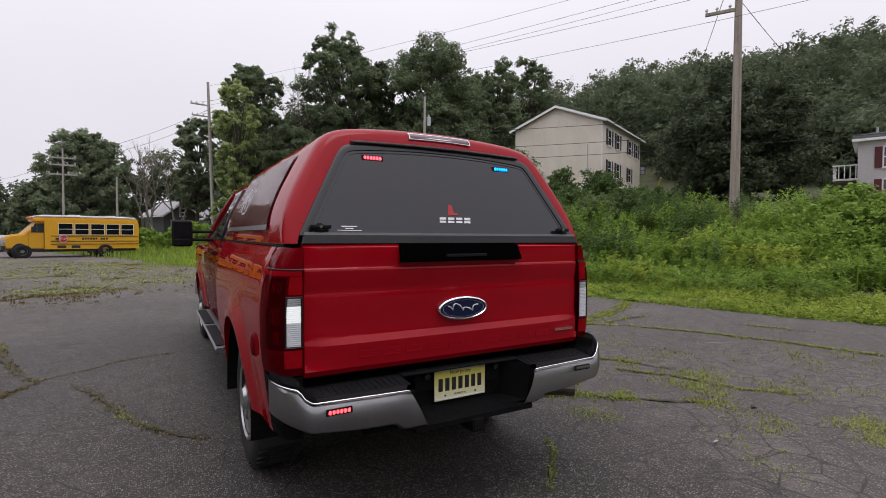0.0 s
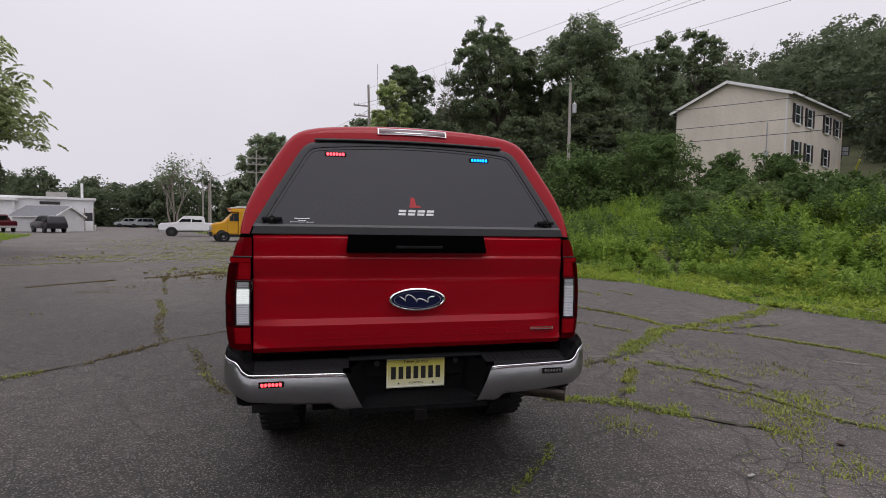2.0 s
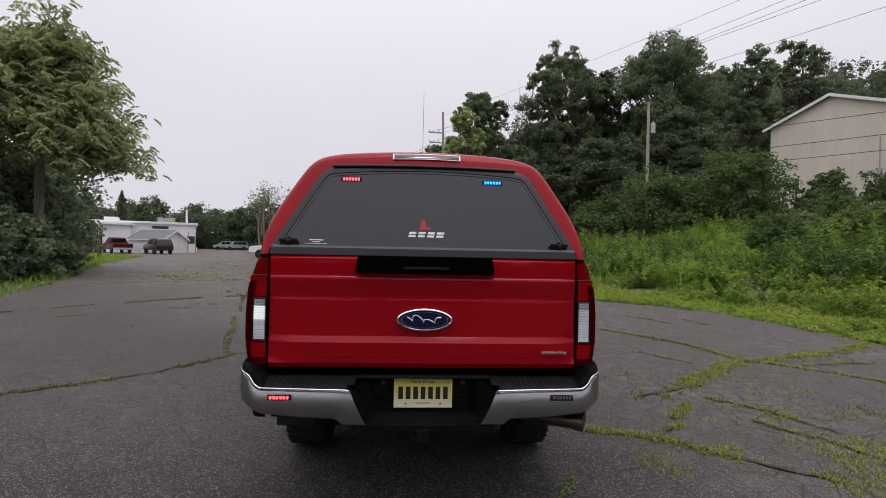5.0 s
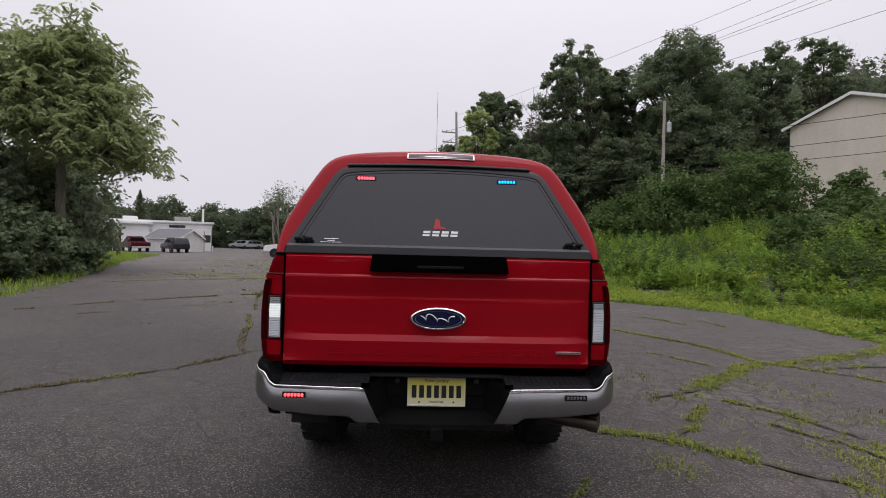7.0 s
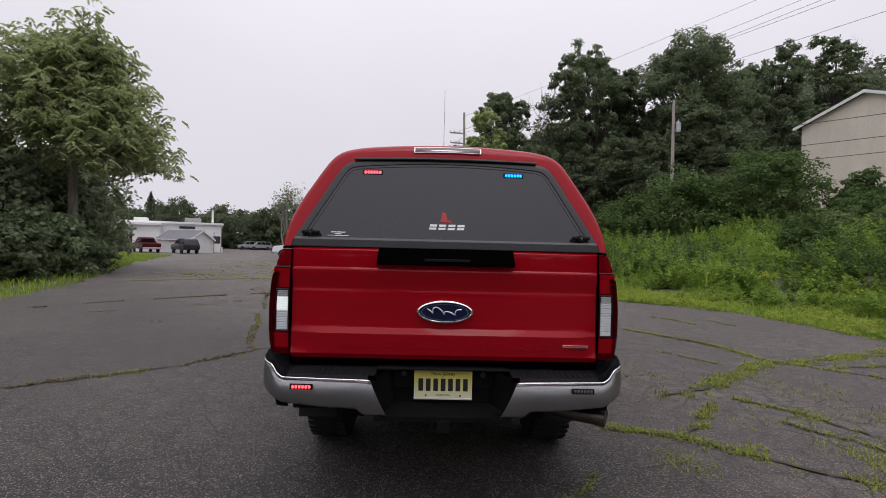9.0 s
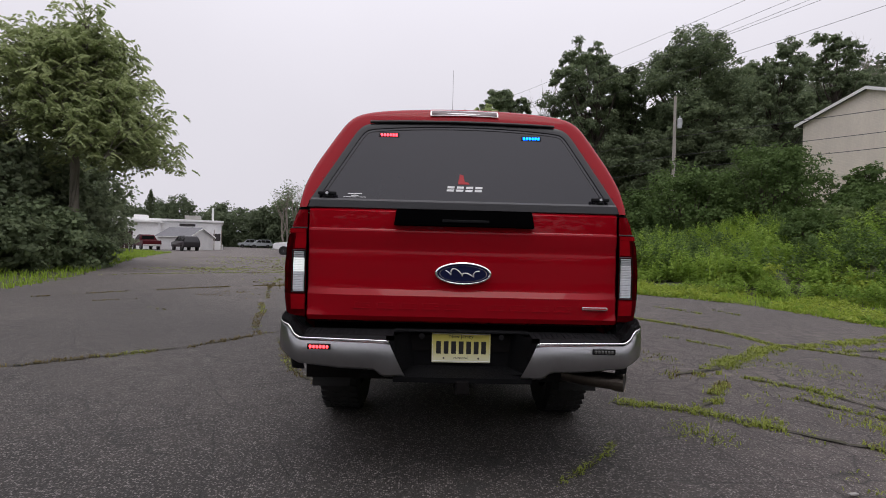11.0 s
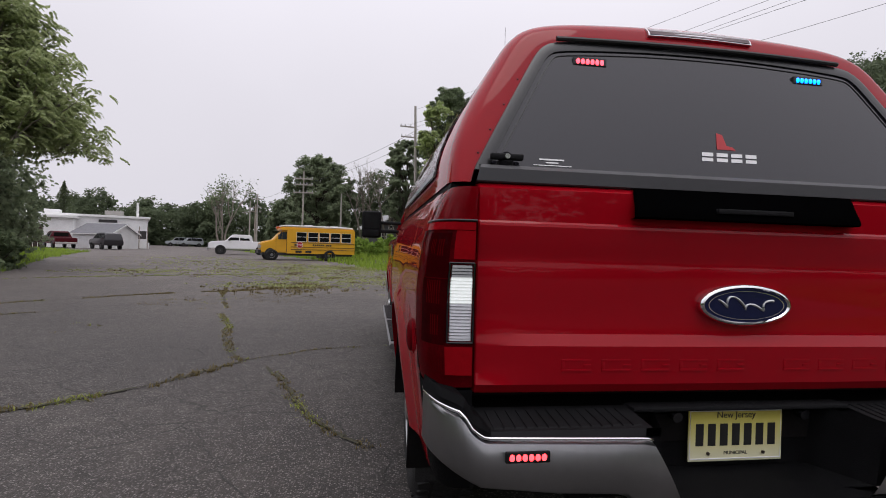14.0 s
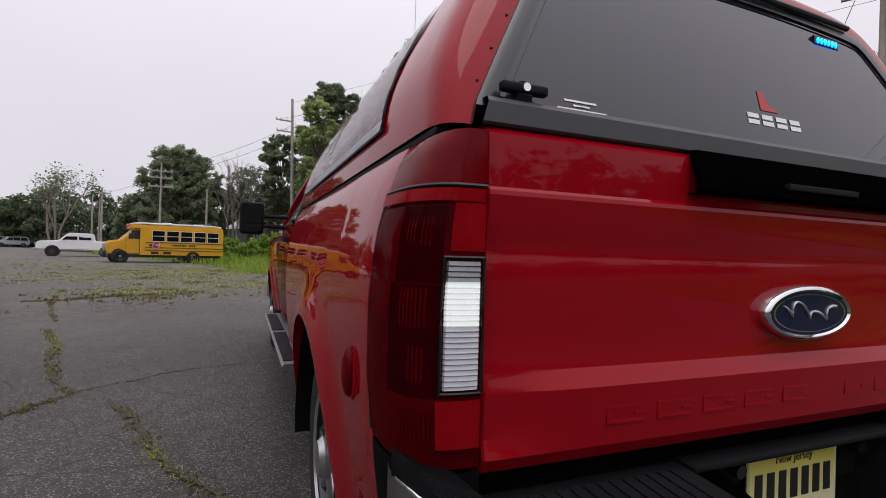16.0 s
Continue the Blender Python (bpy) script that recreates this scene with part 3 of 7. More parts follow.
line = [(x, 105 + rng.uniform(0, 22) + 0.1 * x, rng.uniform(7.5, 11.5), rng.uniform(3.6, 5.0)) for x in np.arange(-100, -8, 1.5)]
line += [(x, 86 + rng.uniform(0, 16), rng.uniform(10.0, 15.0), rng.uniform(3.2, 4.6)) for x in np.arange(-16, 12, 1.8)]
line += [(-54 - rng.uniform(0, 14), 72 + 3 * k, rng.uniform(5, 8), 3.5) for k in range(10)]
line += [(-21 - rng.uniform(0, 12), -4 + 2.4 * k, rng.uniform(5, 8), 3.0) for k in range(12)]
behind = [(rng.uniform(-60, 60), -34 - rng.uniform(0, 16), rng.uniform(8, 13), rng.uniform(3.6, 5.0)) for _ in range(46)]
behind += [(-30 - rng.uniform(0, 8), -36 + 2.5 * k, rng.uniform(8, 12), 4.0) for k in range(16)]
far_woods("tree_belt", behind, 420, 0.8, 81, LEAF_FAR, "belt of green trees at the near end of the lot")
far_woods("far_tree_line", line, 2100, 0.5, 80, LEAF_FAR, "distant green tree line at the end of the lot")


def bare_tree(x, y, h, seed, label, leaves=0, spread=0.33):
    rng = np.random.default_rng(seed)
    root = thing("bare_tree", pose(x, y, gz(x, y) - 0.1), label, "tree")
    bm = bmesh.new()
    tips = []

    def limb(p, d, length, r, depth):
        q = p + d * length
        tube(bm, [p, p.lerp(q, 0.5) + Vector(rng.normal(0, 0.03, 3)) * length, q], [r, r * 0.75, r * 0.5], 5)
        tips.append((q, length))
        if depth:
            for _ in range(3 if depth > 1 else 4):
                e = (d + Vector(rng.normal(0, spread, 3)) + Vector((0, 0, 0.12))).normalized()
                limb(p.lerp(q, rng.uniform(0.55, 1.0)), e, length * rng.uniform(0.5, 0.75), r * 0.5, depth - 1)
    for k in range(3):
        limb(Vector((0.2 * k, 0.1 * k, 0)), Vector((0.16 * (k - 1), rng.uniform(-0.1, 0.1), 1)).normalized(), h * 0.42, 0.16, 4)
    part("trunk", bm, BARK_PALE, root)
    if leaves:
        ends = np.array([tuple(t[0]) for t in tips if t[0].z > h * 0.5])
        c = ends[rng.integers(0, len(ends), leaves)] + rng.normal(0, 0.4, (leaves, 3))
        new("crown", leaves_mesh("crown", c, rng.uniform(0.16, 0.32, leaves), np.tile((0.0, 0, 1), (leaves, 1)), LEAF, rng)).parent = root
    return root


bare_tree(-21.6, 69.0, 11.4, 5, "thin half-bare tree with sparse pale leaves", 1100, 0.26)
bare_tree(-2.6, 60.0, 11.8, 6, "dead bare grey tree against the sky")
bare_tree(0.6, 60.0, 10.4, 7, "dead bare grey tree against the sky", spread=0.25)
bare_tree(52.0, 58.0, 18.0, 8, "dead bare grey tree on the hillside", spread=0.2)
bare_tree(11.4, 52.0, 17.0, 9, "dead bare grey tree between green crowns", spread=0.25)


def spruce(x, y, h, seed):
    rng = np.random.default_rng(seed)
    root = thing("spruce", pose(x, y, gz(x, y) - 0.1), "dark pointed spruce tree beyond the hedge", "tree")
    part("trunk", tube(bmesh.new(), [(0, 0, 0), (0, 0, h * 0.6), (0, 0, h)], [0.2, 0.12, 0.02]), BARK, root)
    n = 3400
    f = rng.uniform(0.05, 1, n) ** 0.7
    a = rng.integers(0, 11, n) * 0.571 + np.floor(f * 14) * 0.9 + rng.normal(0, 0.12, n)
    reach = (1 - f) ** 0.85 * h * 0.44 * rng.uniform(0.2, 1, n) * rng.uniform(0.75, 1.1, n)
    p = np.stack([reach * np.cos(a), reach * np.sin(a), f * h - reach * 0.3 + rng.normal(0, 0.22, n)], 1)
    d = np.tile((0.0, 0, 1), (n, 1))
    new("crown", leaves_mesh("crown", p, rng.uniform(0.25, 0.5, n), d, LEAF_DARK, rng, aspect=0.2)).parent = root


spruce(-50.8, 86.0, 10.0, 3)


def compound_tree(x, y, label, seed):
    """A spreading tree: pale trunk, rising limbs that arch over, and tufts of drooping feathered leaves."""
    rng = np.random.default_rng(seed)
    root = thing("tree", pose(x, y, gz(x, y) - 0.1), label, "tree")
    bm = bmesh.new()
    tube(bm, [(0, 0, 0), (0.05, 0, 2.0), (0.0, 0.05, 4.2), (-0.1, 0.1, 7.0), (-0.15, 0.1, 10.0)], [0.24, 0.20, 0.175, 0.12, 0.05], 10)
    tips = []
    for k in range(46):
        a = k * 2.39996
        f = math.sqrt(min(1.0, (k + 0.6) / 38))
        r = 2.8 * f
        if k >= 38:  # long limbs arching out over the lot
            a, r = -0.75 + 0.2 * (k - 38), 2.75
        s = Vector((-0.05, 0.05, 4.9 + 3.9 * (1 - f) ** 0.8))
        top_z = float(np.interp(r, [0, 1.0, 1.85, 2.4, 2.8], [10.2, 9.6, 8.4, 6.9, 5.2])) - 0.75 * (k % 4) * (1 - 0.5 * f)
        c = Vector((r * math.cos(a), r * math.sin(a), top_z))
        mid = s.lerp(c, 0.55) + Vector((0, 0, 0.5))
        tube(bm, [s, s.lerp(mid, 0.5) + Vector((0, 0, 0.1)), mid, c], [0.085, 0.065, 0.045, 0.02], 6)
        for q in range(14):
            u = rng.uniform(0.35, 1.0)
            p = s.lerp(mid, u / 0.55) if u < 0.55 else mid.lerp(c, (u - 0.55) / 0.45)
            e = p + Vector((math.cos(a), math.sin(a), 0)) * rng.uniform(0.0, 0.8) + Vector(np.clip(rng.normal(0, 0.5, 3), -0.75, 0.75)) + Vector((0, 0, 0.25))
            tips.append(e)
            tube(bm, [p, p.lerp(e, 0.5) + Vector((0, 0, 0.12)), e], [0.028, 0.02, 0.008], 5)
    part("trunk", bm, BARK_GREY, root)
    P, S, F, A = [], [], [], []
    for c in tips:
        for q in range(9):
            a = rng.uniform(0, 2 * math.pi)
            out = Vector((math.cos(a), math.sin(a), rng.uniform(-0.7, 0.15)))
            at = c + Vector(rng.normal(0, 0.22, 3))
            length = rng.uniform(0.26, 0.46)
            pos, d = at.copy(), out.normalized()
            for j in range(6):
                pos = pos + d * length / 6
                d = (d + Vector((0, 0, -0.13))).normalized()
                sd = d.cross(Vector((0, 0, 1)))
                sd = sd.normalized() if sd.length > 0.01 else Vector((1, 0, 0))
                for sg in (-1, 1):
                    way = (sd * sg + d * 0.45 + Vector((0, 0, -0.25))).normalized()
                    P.append(pos + way * 0.085)
                    A.append(way)
                    F.append(Vector((rng.normal(0, 0.5), rng.normal(0, 0.5), 1)))
                    S.append(0.155 * (1.1 - 0.06 * j))
    P, A, F, S = np.array(P), np.array(A), np.array(F), np.array(S)[:, None]
    F /= np.linalg.norm(F, axis=1, keepdims=True)
    side = np.cross(A, F)
    v = np.stack([P - A * S * 0.5, P + side * S * 0.36, P + A * S * 0.5 - F * S * 0.12, P - side * S * 0.36], 1).reshape(-1, 3)
    me = raw_mesh("crown", v, np.arange(len(P))[:, None] * 4 + [0, 1, 2, 3], LEAF_LIGHT)
    new("crown", me).parent = root


compound_tree(-15.0, 17.9, "tall pale-trunked tree with drooping feathered leaves over the hedge", 24)


# ---- utility poles and wires ----
def utility_pole(x, y, top, r, label, arms=(), box_at=None, lean=0.0, wood=None):
    wood = wood or POLE_WOOD
    z = gz(x, y) - 0.2
    root = thing("utility_pole", pose(x, y, z), label, "utility pole")
    h = top - z
    part("shaft", tube(bmesh.new(), [(0, 0, 0), (lean * 0.5, 0, h * 0.5), (lean, 0, h)], [r * 1.15, r, r * 0.72], 14), wood, root, smooth=50)
    for za, half, off, turn in arms:
        bm = box(bmesh.new(), off - half, off + half, -0.05, 0.05, za - z - 0.06, za - z + 0.06, 0.01, m=pose(lean, 0, 0, 0, 0, turn))
        arm = part("crossarm", bm, wood, root)
        for s in (-0.92, -0.35, 0.35, 0.92):
            ins = bmesh.new()
            c = pose(lean, 0, 0, 0, 0, turn) @ Vector((off + s * half, 0, za - z + 0.06))
            cyl(ins, c, c + Vector((0, 0, 0.1)), 0.045, 0.03, 10)
            cyl(ins, c + Vector((0, 0, 0.1)), c + Vector((0, 0, 0.16)), 0.06, 0.04, 10)
            part("insulator", ins, GALV, arm)
    if box_at:
        bm = cyl(bmesh.new(), (0.30, -0.1, box_at - z - 0.32), (0.30, -0.1, box_at - z + 0.32), 0.17, seg=16)
        cyl(bm, (0.30, -0.1, box_at - z + 0.32), (0.30, -0.1, box_at - z + 0.38), 0.18, 0.11, 16)
        can = part("transformer", bm, GALV, root, "grey steel transformer can", smooth=40)
        part("bushing", cyl(bmesh.new(), (0.30, -0.1, box_at - z + 0.36), (0.30, -0.1, box_at - z + 0.55), 0.05, 0.03), GALV, can)
    return root


utility_pole(17.9, 8.6, 12.5, 0.155, "weathered brown wooden utility pole on the bank", arms=((10.1, 0.62, -0.5, -61), (11.3, 0.7, 0, -61)))
utility_pole(16.4, 31.2, 12.0, 0.115, "grey wooden utility pole with a transformer", box_at=10.1, wood=POLE_PALE)
utility_pole(3.1, 47.0, 15.1, 0.15, "tall grey utility pole with side crossarms", arms=((13.0, 0.75, -0.7, 10), (12.0, 0.7, -0.65, 10)), lean=-0.4, wood=POLE_PALE)
utility_pole(-8.2, 50.0, 8.6, 0.085, "utility pole behind the bus", arms=((7.8, 0.9, 0, 0), (7.2, 0.9, 0, 0), (6.4, 1.0, 0, 0)), wood=POLE_PALE)
utility_pole(-4.4, 50.0, 6.45, 0.09, "short bare utility pole", wood=POLE_PALE)
utility_pole(-19.4, 80.0, 8.9, 0.12, "distant utility pole beside the road", arms=((8.1, 1.0, 0, 0),), wood=POLE_PALE)
utility_pole(-20.5, 80.0, 7.9, 0.11, "bare pale utility pole beside the road", wood=POLE_PALE)
utility_pole(-22.4, 92.0, 8.2, 0.16, "distant utility pole beside the road", arms=((7.6, 1.0, 0, 0), (6.8, 1.0, 0, 0)))
utility_pole(-28.2, 108.0, 8.2, 0.16, "distant utility pole beside the road", arms=((7.6, 1.0, 0, 0),))


def wire(a, b, sag, r, label="thin black overhead wire between poles"):
    a, b = Vector(a), Vector(b)
    pts = [a.lerp(b, k / 24) - Vector((0, 0, sag * 4 * (k / 24) * (1 - k / 24))) for k in range(25)]
    tagged(part("overhead_wire", tube(bmesh.new(), pts, r, 5), WIRE, None), label, "wire", "overhead wires")


for z_near, z_far, dx in ((12.2, 14.8, 0.0), (11.4, 13.25, -0.5), (11.3, 13.1, 0.1), (10.5, 13.1, -1.2), (9.55, 12.1, -1.0)):
    wire((17.9 + dx * 0.8, 8.6, z_near), (2.8 + dx, 47.0, z_far), 0.35, 0.008)
    wire((17.9 + dx * 0.8, 8.6, z_near), (29.0 + dx, -26.0, z_near + 0.5), 0.5, 0.008)
for z0, z1 in ((9.2, 6.3), (7.9, 5.5), (7.0, 4.9)):
    wire((16.4, 31.2, z0), (44.0, -4.0, z1 + 3.2), 0.5, 0.018)
    wire((16.4, 31.2, z0), (3.1, 47.0, z0 + 0.4), 0.5, 0.014)
wire((17.9, 8.6, 12.2), (24.6, 17.4, gz(24.6, 17.4)), 0.0, 0.012, "taut guy wire from the pole")
guard_foot = Vector((24.6, 17.4, gz(24.6, 17.4)))
guard_top = guard_foot.lerp(Vector((17.9, 8.6, 12.2)), 0.19)
YELLOW_PVC = mat("yellow_plastic_guard", (0.55, 0.48, 0.06), 0.5, var=0.15, scale=4)
tagged(part("wire_guard", tube(bmesh.new(), [guard_foot + Vector((0.02, 0, -0.05)), guard_foot.lerp(guard_top, 0.5), guard_top], 0.04, 8), YELLOW_PVC, None), "yellow plastic guard sleeve on the guy wire", "guard")
wire((17.9, 8.6, 10.5), (40.4, 12.6, 8.3), 0.25, 0.012, "service wire from the pole to the house")
wire((3.1, 47.0, 12.9), (-8.2, 50.0, 7.9), 0.5, 0.014)
wire((3.1, 47.0, 12.0), (-8.2, 50.0, 7.3), 0.5, 0.014)
wire((-8.2, 50.0, 7.9), (-19.3, 80.0, 8.2), 0.5, 0.014)


# ---- houses ----
CREAM = siding_mat("cream_vinyl_siding", (0.78, 0.71, 0.61), 0.12)
WHITE_SIDING = siding_mat("white_siding", (0.80, 0.80, 0.80), 0.12)
GREY_SIDING = siding_mat("dark_grey_siding", (0.10, 0.10, 0.11), 0.15)
PALE_SIDING = siding_mat("pale_pinkish_siding", (0.60, 0.57, 0.58), 0.12)
SHINGLE = mat("grey_shingles", (0.15, 0.15, 0.16), 0.9, var=0.3, scale=4, bump=0.8, bscale=25, stretch=(1, 1, 3))
WHITE_TRIM = mat("white_trim", (0.78, 0.78, 0.77), 0.5, var=0.08)
SHUTTER = mat("dark_shutter", (0.035, 0.03, 0.03), 0.6)
SHUTTER_RED = mat("dark_red_shutter", (0.11, 0.018, 0.022), 0.6)
PANE = mat("dark_window_glass", (0.035, 0.042, 0.05), 0.06, var=0.1, spec=0.8)
PAINTED_WHITE = mat("painted_white_wall", (0.80, 0.80, 0.80), 0.7, var=0.15, scale=0.6)
BROWN = mat("brown_fence_wood", (0.055, 0.038, 0.03), 0.9, var=0.4, scale=2)
CONCRETE = mat("concrete", (0.30, 0.29, 0.27), 0.9, var=0.25, scale=2, bump=0.4)


def window(parent, m, w, h, glass=None, shutters=None, trim=None):
    """A sash window in the plane x-z of m, facing -y."""
    bm = bmesh.new()
    for x0, x1, z0, z1 in ((-w / 2 - 0.08, -w / 2, -0.08, h + 0.08), (w / 2, w / 2 + 0.08, -0.08, h + 0.08), (-w / 2, w / 2, -0.08, 0), (-w / 2, w / 2, h, h + 0.08), (-w / 2, w / 2, h / 2 - 0.025, h / 2 + 0.025)):
        box(bm, x0, x1, -0.06, 0.03, z0, z1)
    fr = part("window", bm, trim or WHITE_TRIM, parent)
    fr.matrix_basis = m
    part("pane", box(bmesh.new(), -w / 2, w / 2, -0.02, 0.0, 0, h), glass or PANE, fr)
    part("sill", box(bmesh.new(), -w / 2 - 0.12, w / 2 + 0.12, -0.12, 0.0, -0.14, -0.085), trim or WHITE_TRIM, fr)
    if shutters:
        for s in (-1, 1):
            a = s * (w / 2 + 0.30)
            bm = box(bmesh.new(), a - 0.20, a + 0.20, -0.07, -0.01, -0.05, h + 0.05)
            for k in range(9):
                z = h * (k + 0.5) / 9
                box(bm, a - 0.15, a + 0.15, -0.09, -0.06, z - 0.05, z + 0.03)
            part("shutter", bm, shutters, fr)
    return fr


def gable_house(name, m, label, w, length, eave, peak, wall_mat, roof_mat, overhang=0.4, below=0.5):
    """Gable end in the plane y=0 facing -y, running back along +y; x from 0 to w."""
    root = thing(name, m, label, "house")
    bm = prism(bmesh.new(), [(0, -below), (w, -below), (w, eave), (w / 2, peak), (0, eave)], "y", 0, length)
    part("wall", bm, wall_mat, root)
    slope = (peak - eave) / (w / 2)
    bm = bmesh.new()
    o, t = overhang, 0.16
    prism(bm, [(-o, eave - o * slope), (w / 2, peak), (w + o, eave - o * slope), (w + o, eave - o * slope + t), (w / 2, peak + t), (-o, eave - o * slope + t)], "y", -o, length + o)
    roof = part("roof", bm, roof_mat, root)
    bm = bmesh.new()
    prism(bm, [(-o - 0.02, eave - o * slope - 0.1), (w / 2, peak - 0.1), (w + o + 0.02, eave - o * slope - 0.1), (w + o + 0.02, eave - o * slope + t - 0.02), (w / 2, peak + t - 0.02), (-o - 0.02, eave - o * slope + t - 0.02)], "y", -o - 0.05, -o - 0.005)
    box(bm, w + o, w + o + 0.10, -o, length + o, eave - o * slope - 0.02, eave - o * slope + 0.12)
    box(bm, -o - 0.10, -o, -o, length + o, eave - o * slope - 0.02, eave - o * slope + 0.12)
    part("fascia", bm, WHITE_TRIM, root)
    return root


# cream house on the bank: its gable end looks at the lot, its long side to the right
hx, hy = Vector((30.7, 38.1)), Vector((34.3, 29.8))
turn = math.degrees(math.atan2(hy.y - hx.y, hy.x - hx.x))
wide = (hy - hx).length
base = 6.5
cream = gable_house("house", pose(hx.x, hx.y, base, 0, 0, turn), "two-storey cream vinyl-sided house with a gable roof", wide, 12.8, 5.7, 7.45, CREAM, SHINGLE, below=3)
for k, yy in enumerate((1.9, 4.5, 8.6, 11.2)):
    for z in (0.7, 3.6):
        if k == 3 and z < 1:
            continue
        window(cream, pose(wide + 0.01, yy, z, 0, 0, 90), 0.95, 1.4, shutters=SHUTTER)
bm = tube(bmesh.new(), [(wide - 1.4, -0.06, 0), (wide - 1.4, -0.06, 3.2), (wide - 1.4, -0.06, 3.6)], 0.04)
box(bm, wide - 1.55, wide - 1.25, -0.14, 0, 0.8, 1.3)
part("service_pipe", bm, GALV, cream)
part("downpipe", box(bmesh.new(), wide - 0.12, wide - 0.04, -0.08, -0.005, -1, 5.4), WHITE_TRIM, cream)
HOOP_BLACK = mat("black_hoop_frame", (0.015, 0.015, 0.017), 0.5)
HOOP_CLEAR = mat("grey_clear_board", (0.30, 0.32, 0.34), 0.2, var=0.1)
hoop = thing("basketball_hoop", pose(47.0, 35.6, gz(47.0, 35.6), 0, 0, -45), "black-framed basketball hoop on a pole beside the house", "basketball hoop")
part("pole", tube(bmesh.new(), [(0, 0.5, -0.1), (0, 0.5, 1.0), (0, 0.1, 2.2)], 0.06, 8), HOOP_BLACK, hoop)
part("backboard", box(bmesh.new(), -0.52, 0.52, -0.02, 0.02, 1.45, 2.25), HOOP_CLEAR, hoop)
bm = bmesh.new()
for x0, x1, z0, z1 in ((-0.56, 0.56, 1.38, 1.46), (-0.56, 0.56, 2.24, 2.32), (-0.56, -0.48, 1.38, 2.32), (0.48, 0.56, 1.38, 2.32), (-0.04, 0.04, 1.46, 2.24), (-0.48, 0.48, 1.80, 1.86)):
    box(bm, x0, x1, -0.045, -0.022, z0, z1)
part("board_frame", bm, HOOP_BLACK, hoop)
part("rim", tube(bmesh.new(), [(0.23 * math.cos(a), -0.30 + 0.23 * math.sin(a), 1.60) for a in (2 * math.pi * k / 16 for k in range(17))], 0.012, 5), HOOP_BLACK, hoop)
WALL_BROWN = mat("brown_timber_edging", (0.10, 0.075, 0.06), 0.9, var=0.4, scale=3, bump=0.5)
edging = thing("timber_edging", pose(27.2, 19.6, gz(27.2, 19.6), 0, 0, -10), "low weathered brown timber edging beside the lawn", "edging")
for k in range(3):
    part("beam", box(bmesh.new(), 0.02 + 0.1 * k, 4.2 - 0.1 * k, -0.09, 0.09, 0.16 * k - 0.05, 0.16 * k + 0.105, 0.02), WALL_BROWN, edging)

# pale house at the edge of the bank
pale = thing("house", pose(41.8, 13.3, 4.0, 0, 0, -72), "pale two-storey house with dark red shutters and a flat roof", "house")
part("wall", box(bmesh.new(), 0, 9, 0, 8, -2, 4.4), PALE_SIDING, pale)
part("roof", box(bmesh.new(), -0.3, 9.3, -0.35, 8.3, 4.4, 4.7, 0.05), SHINGLE, pale)
part("fascia", box(bmesh.new(), -0.34, 9.34, -0.4, 8.34, 4.2, 4.38), WHITE_TRIM, pale)
for x in (1.9, 5.4):
    for z in (0.1, 2.35):
        window(pale, pose(x, -0.01, z), 1.0, 1.35, shutters=SHUTTER_RED)
bm = box(bmesh.new(), -1.5, 0, 2.0, 5.0, 1.7, 1.85)
for k in range(9):
    box(bm, -1.5, -1.44, 2.0 + k * 0.36, 2.06 + k * 0.36, 1.85, 2.8)
for k in range(5):
    box(bm, -1.5 + k * 0.33, -1.44 + k * 0.33, 2.0, 2.06, 1.85, 2.8)
box(bm, -1.54, -1.40, 2.0, 5.0, 2.8, 2.88)
box(bm, -1.5, 0, 1.96, 2.1, 2.8, 2.88)
part("balcony", bm, WHITE_TRIM, pale, "white railed balcony")
part("vent_pipe", tube(bmesh.new(), [(1.0, 1, 4.6), (1.0, 1, 5.3)], 0.08), GALV, pale)

# low houses far behind the bus
z_house = gz(1, 64)
PALE_ROOF = mat("pale_grey_shingles", (0.33, 0.33, 0.34), 0.9, var=0.2, scale=4, bump=0.6, bscale=25)
far1 = gable_house("house", pose(-0.7, 63.0, z_house, 0, 0, 27), "small dark grey house with a pale shingle roof", 4.1, 4.2, 3.7 - z_house, 5.2 - z_house, GREY_SIDING, PALE_ROOF)
window(far1, pose(2.2, -0.01, 3.6 - z_house), 0.6, 0.8)
window(far1, pose(1.2, -0.01, 2.0 - z_house), 0.7, 1.0)
window(far1, pose(-0.01, 3.0, 2.2 - z_house, 0, 0, -90), 0.8, 1.0)
far2 = gable_house("house", pose(4.6, 66.0, z_house, 0, 0, 27), "small white house with a pale roof", 4.6, 7.0, 3.5 - z_house, 5.2 - z_house, WHITE_SIDING, PALE_ROOF)
far3 = gable_house("house", pose(-17.0, 88.0, gz(-17, 88) - 1.0, 0, 0, -60), "small grey-roofed house beyond the parked vehicles", 6.5, 9.0, 2.6, 4.2, WHITE_SIDING, SHINGLE)

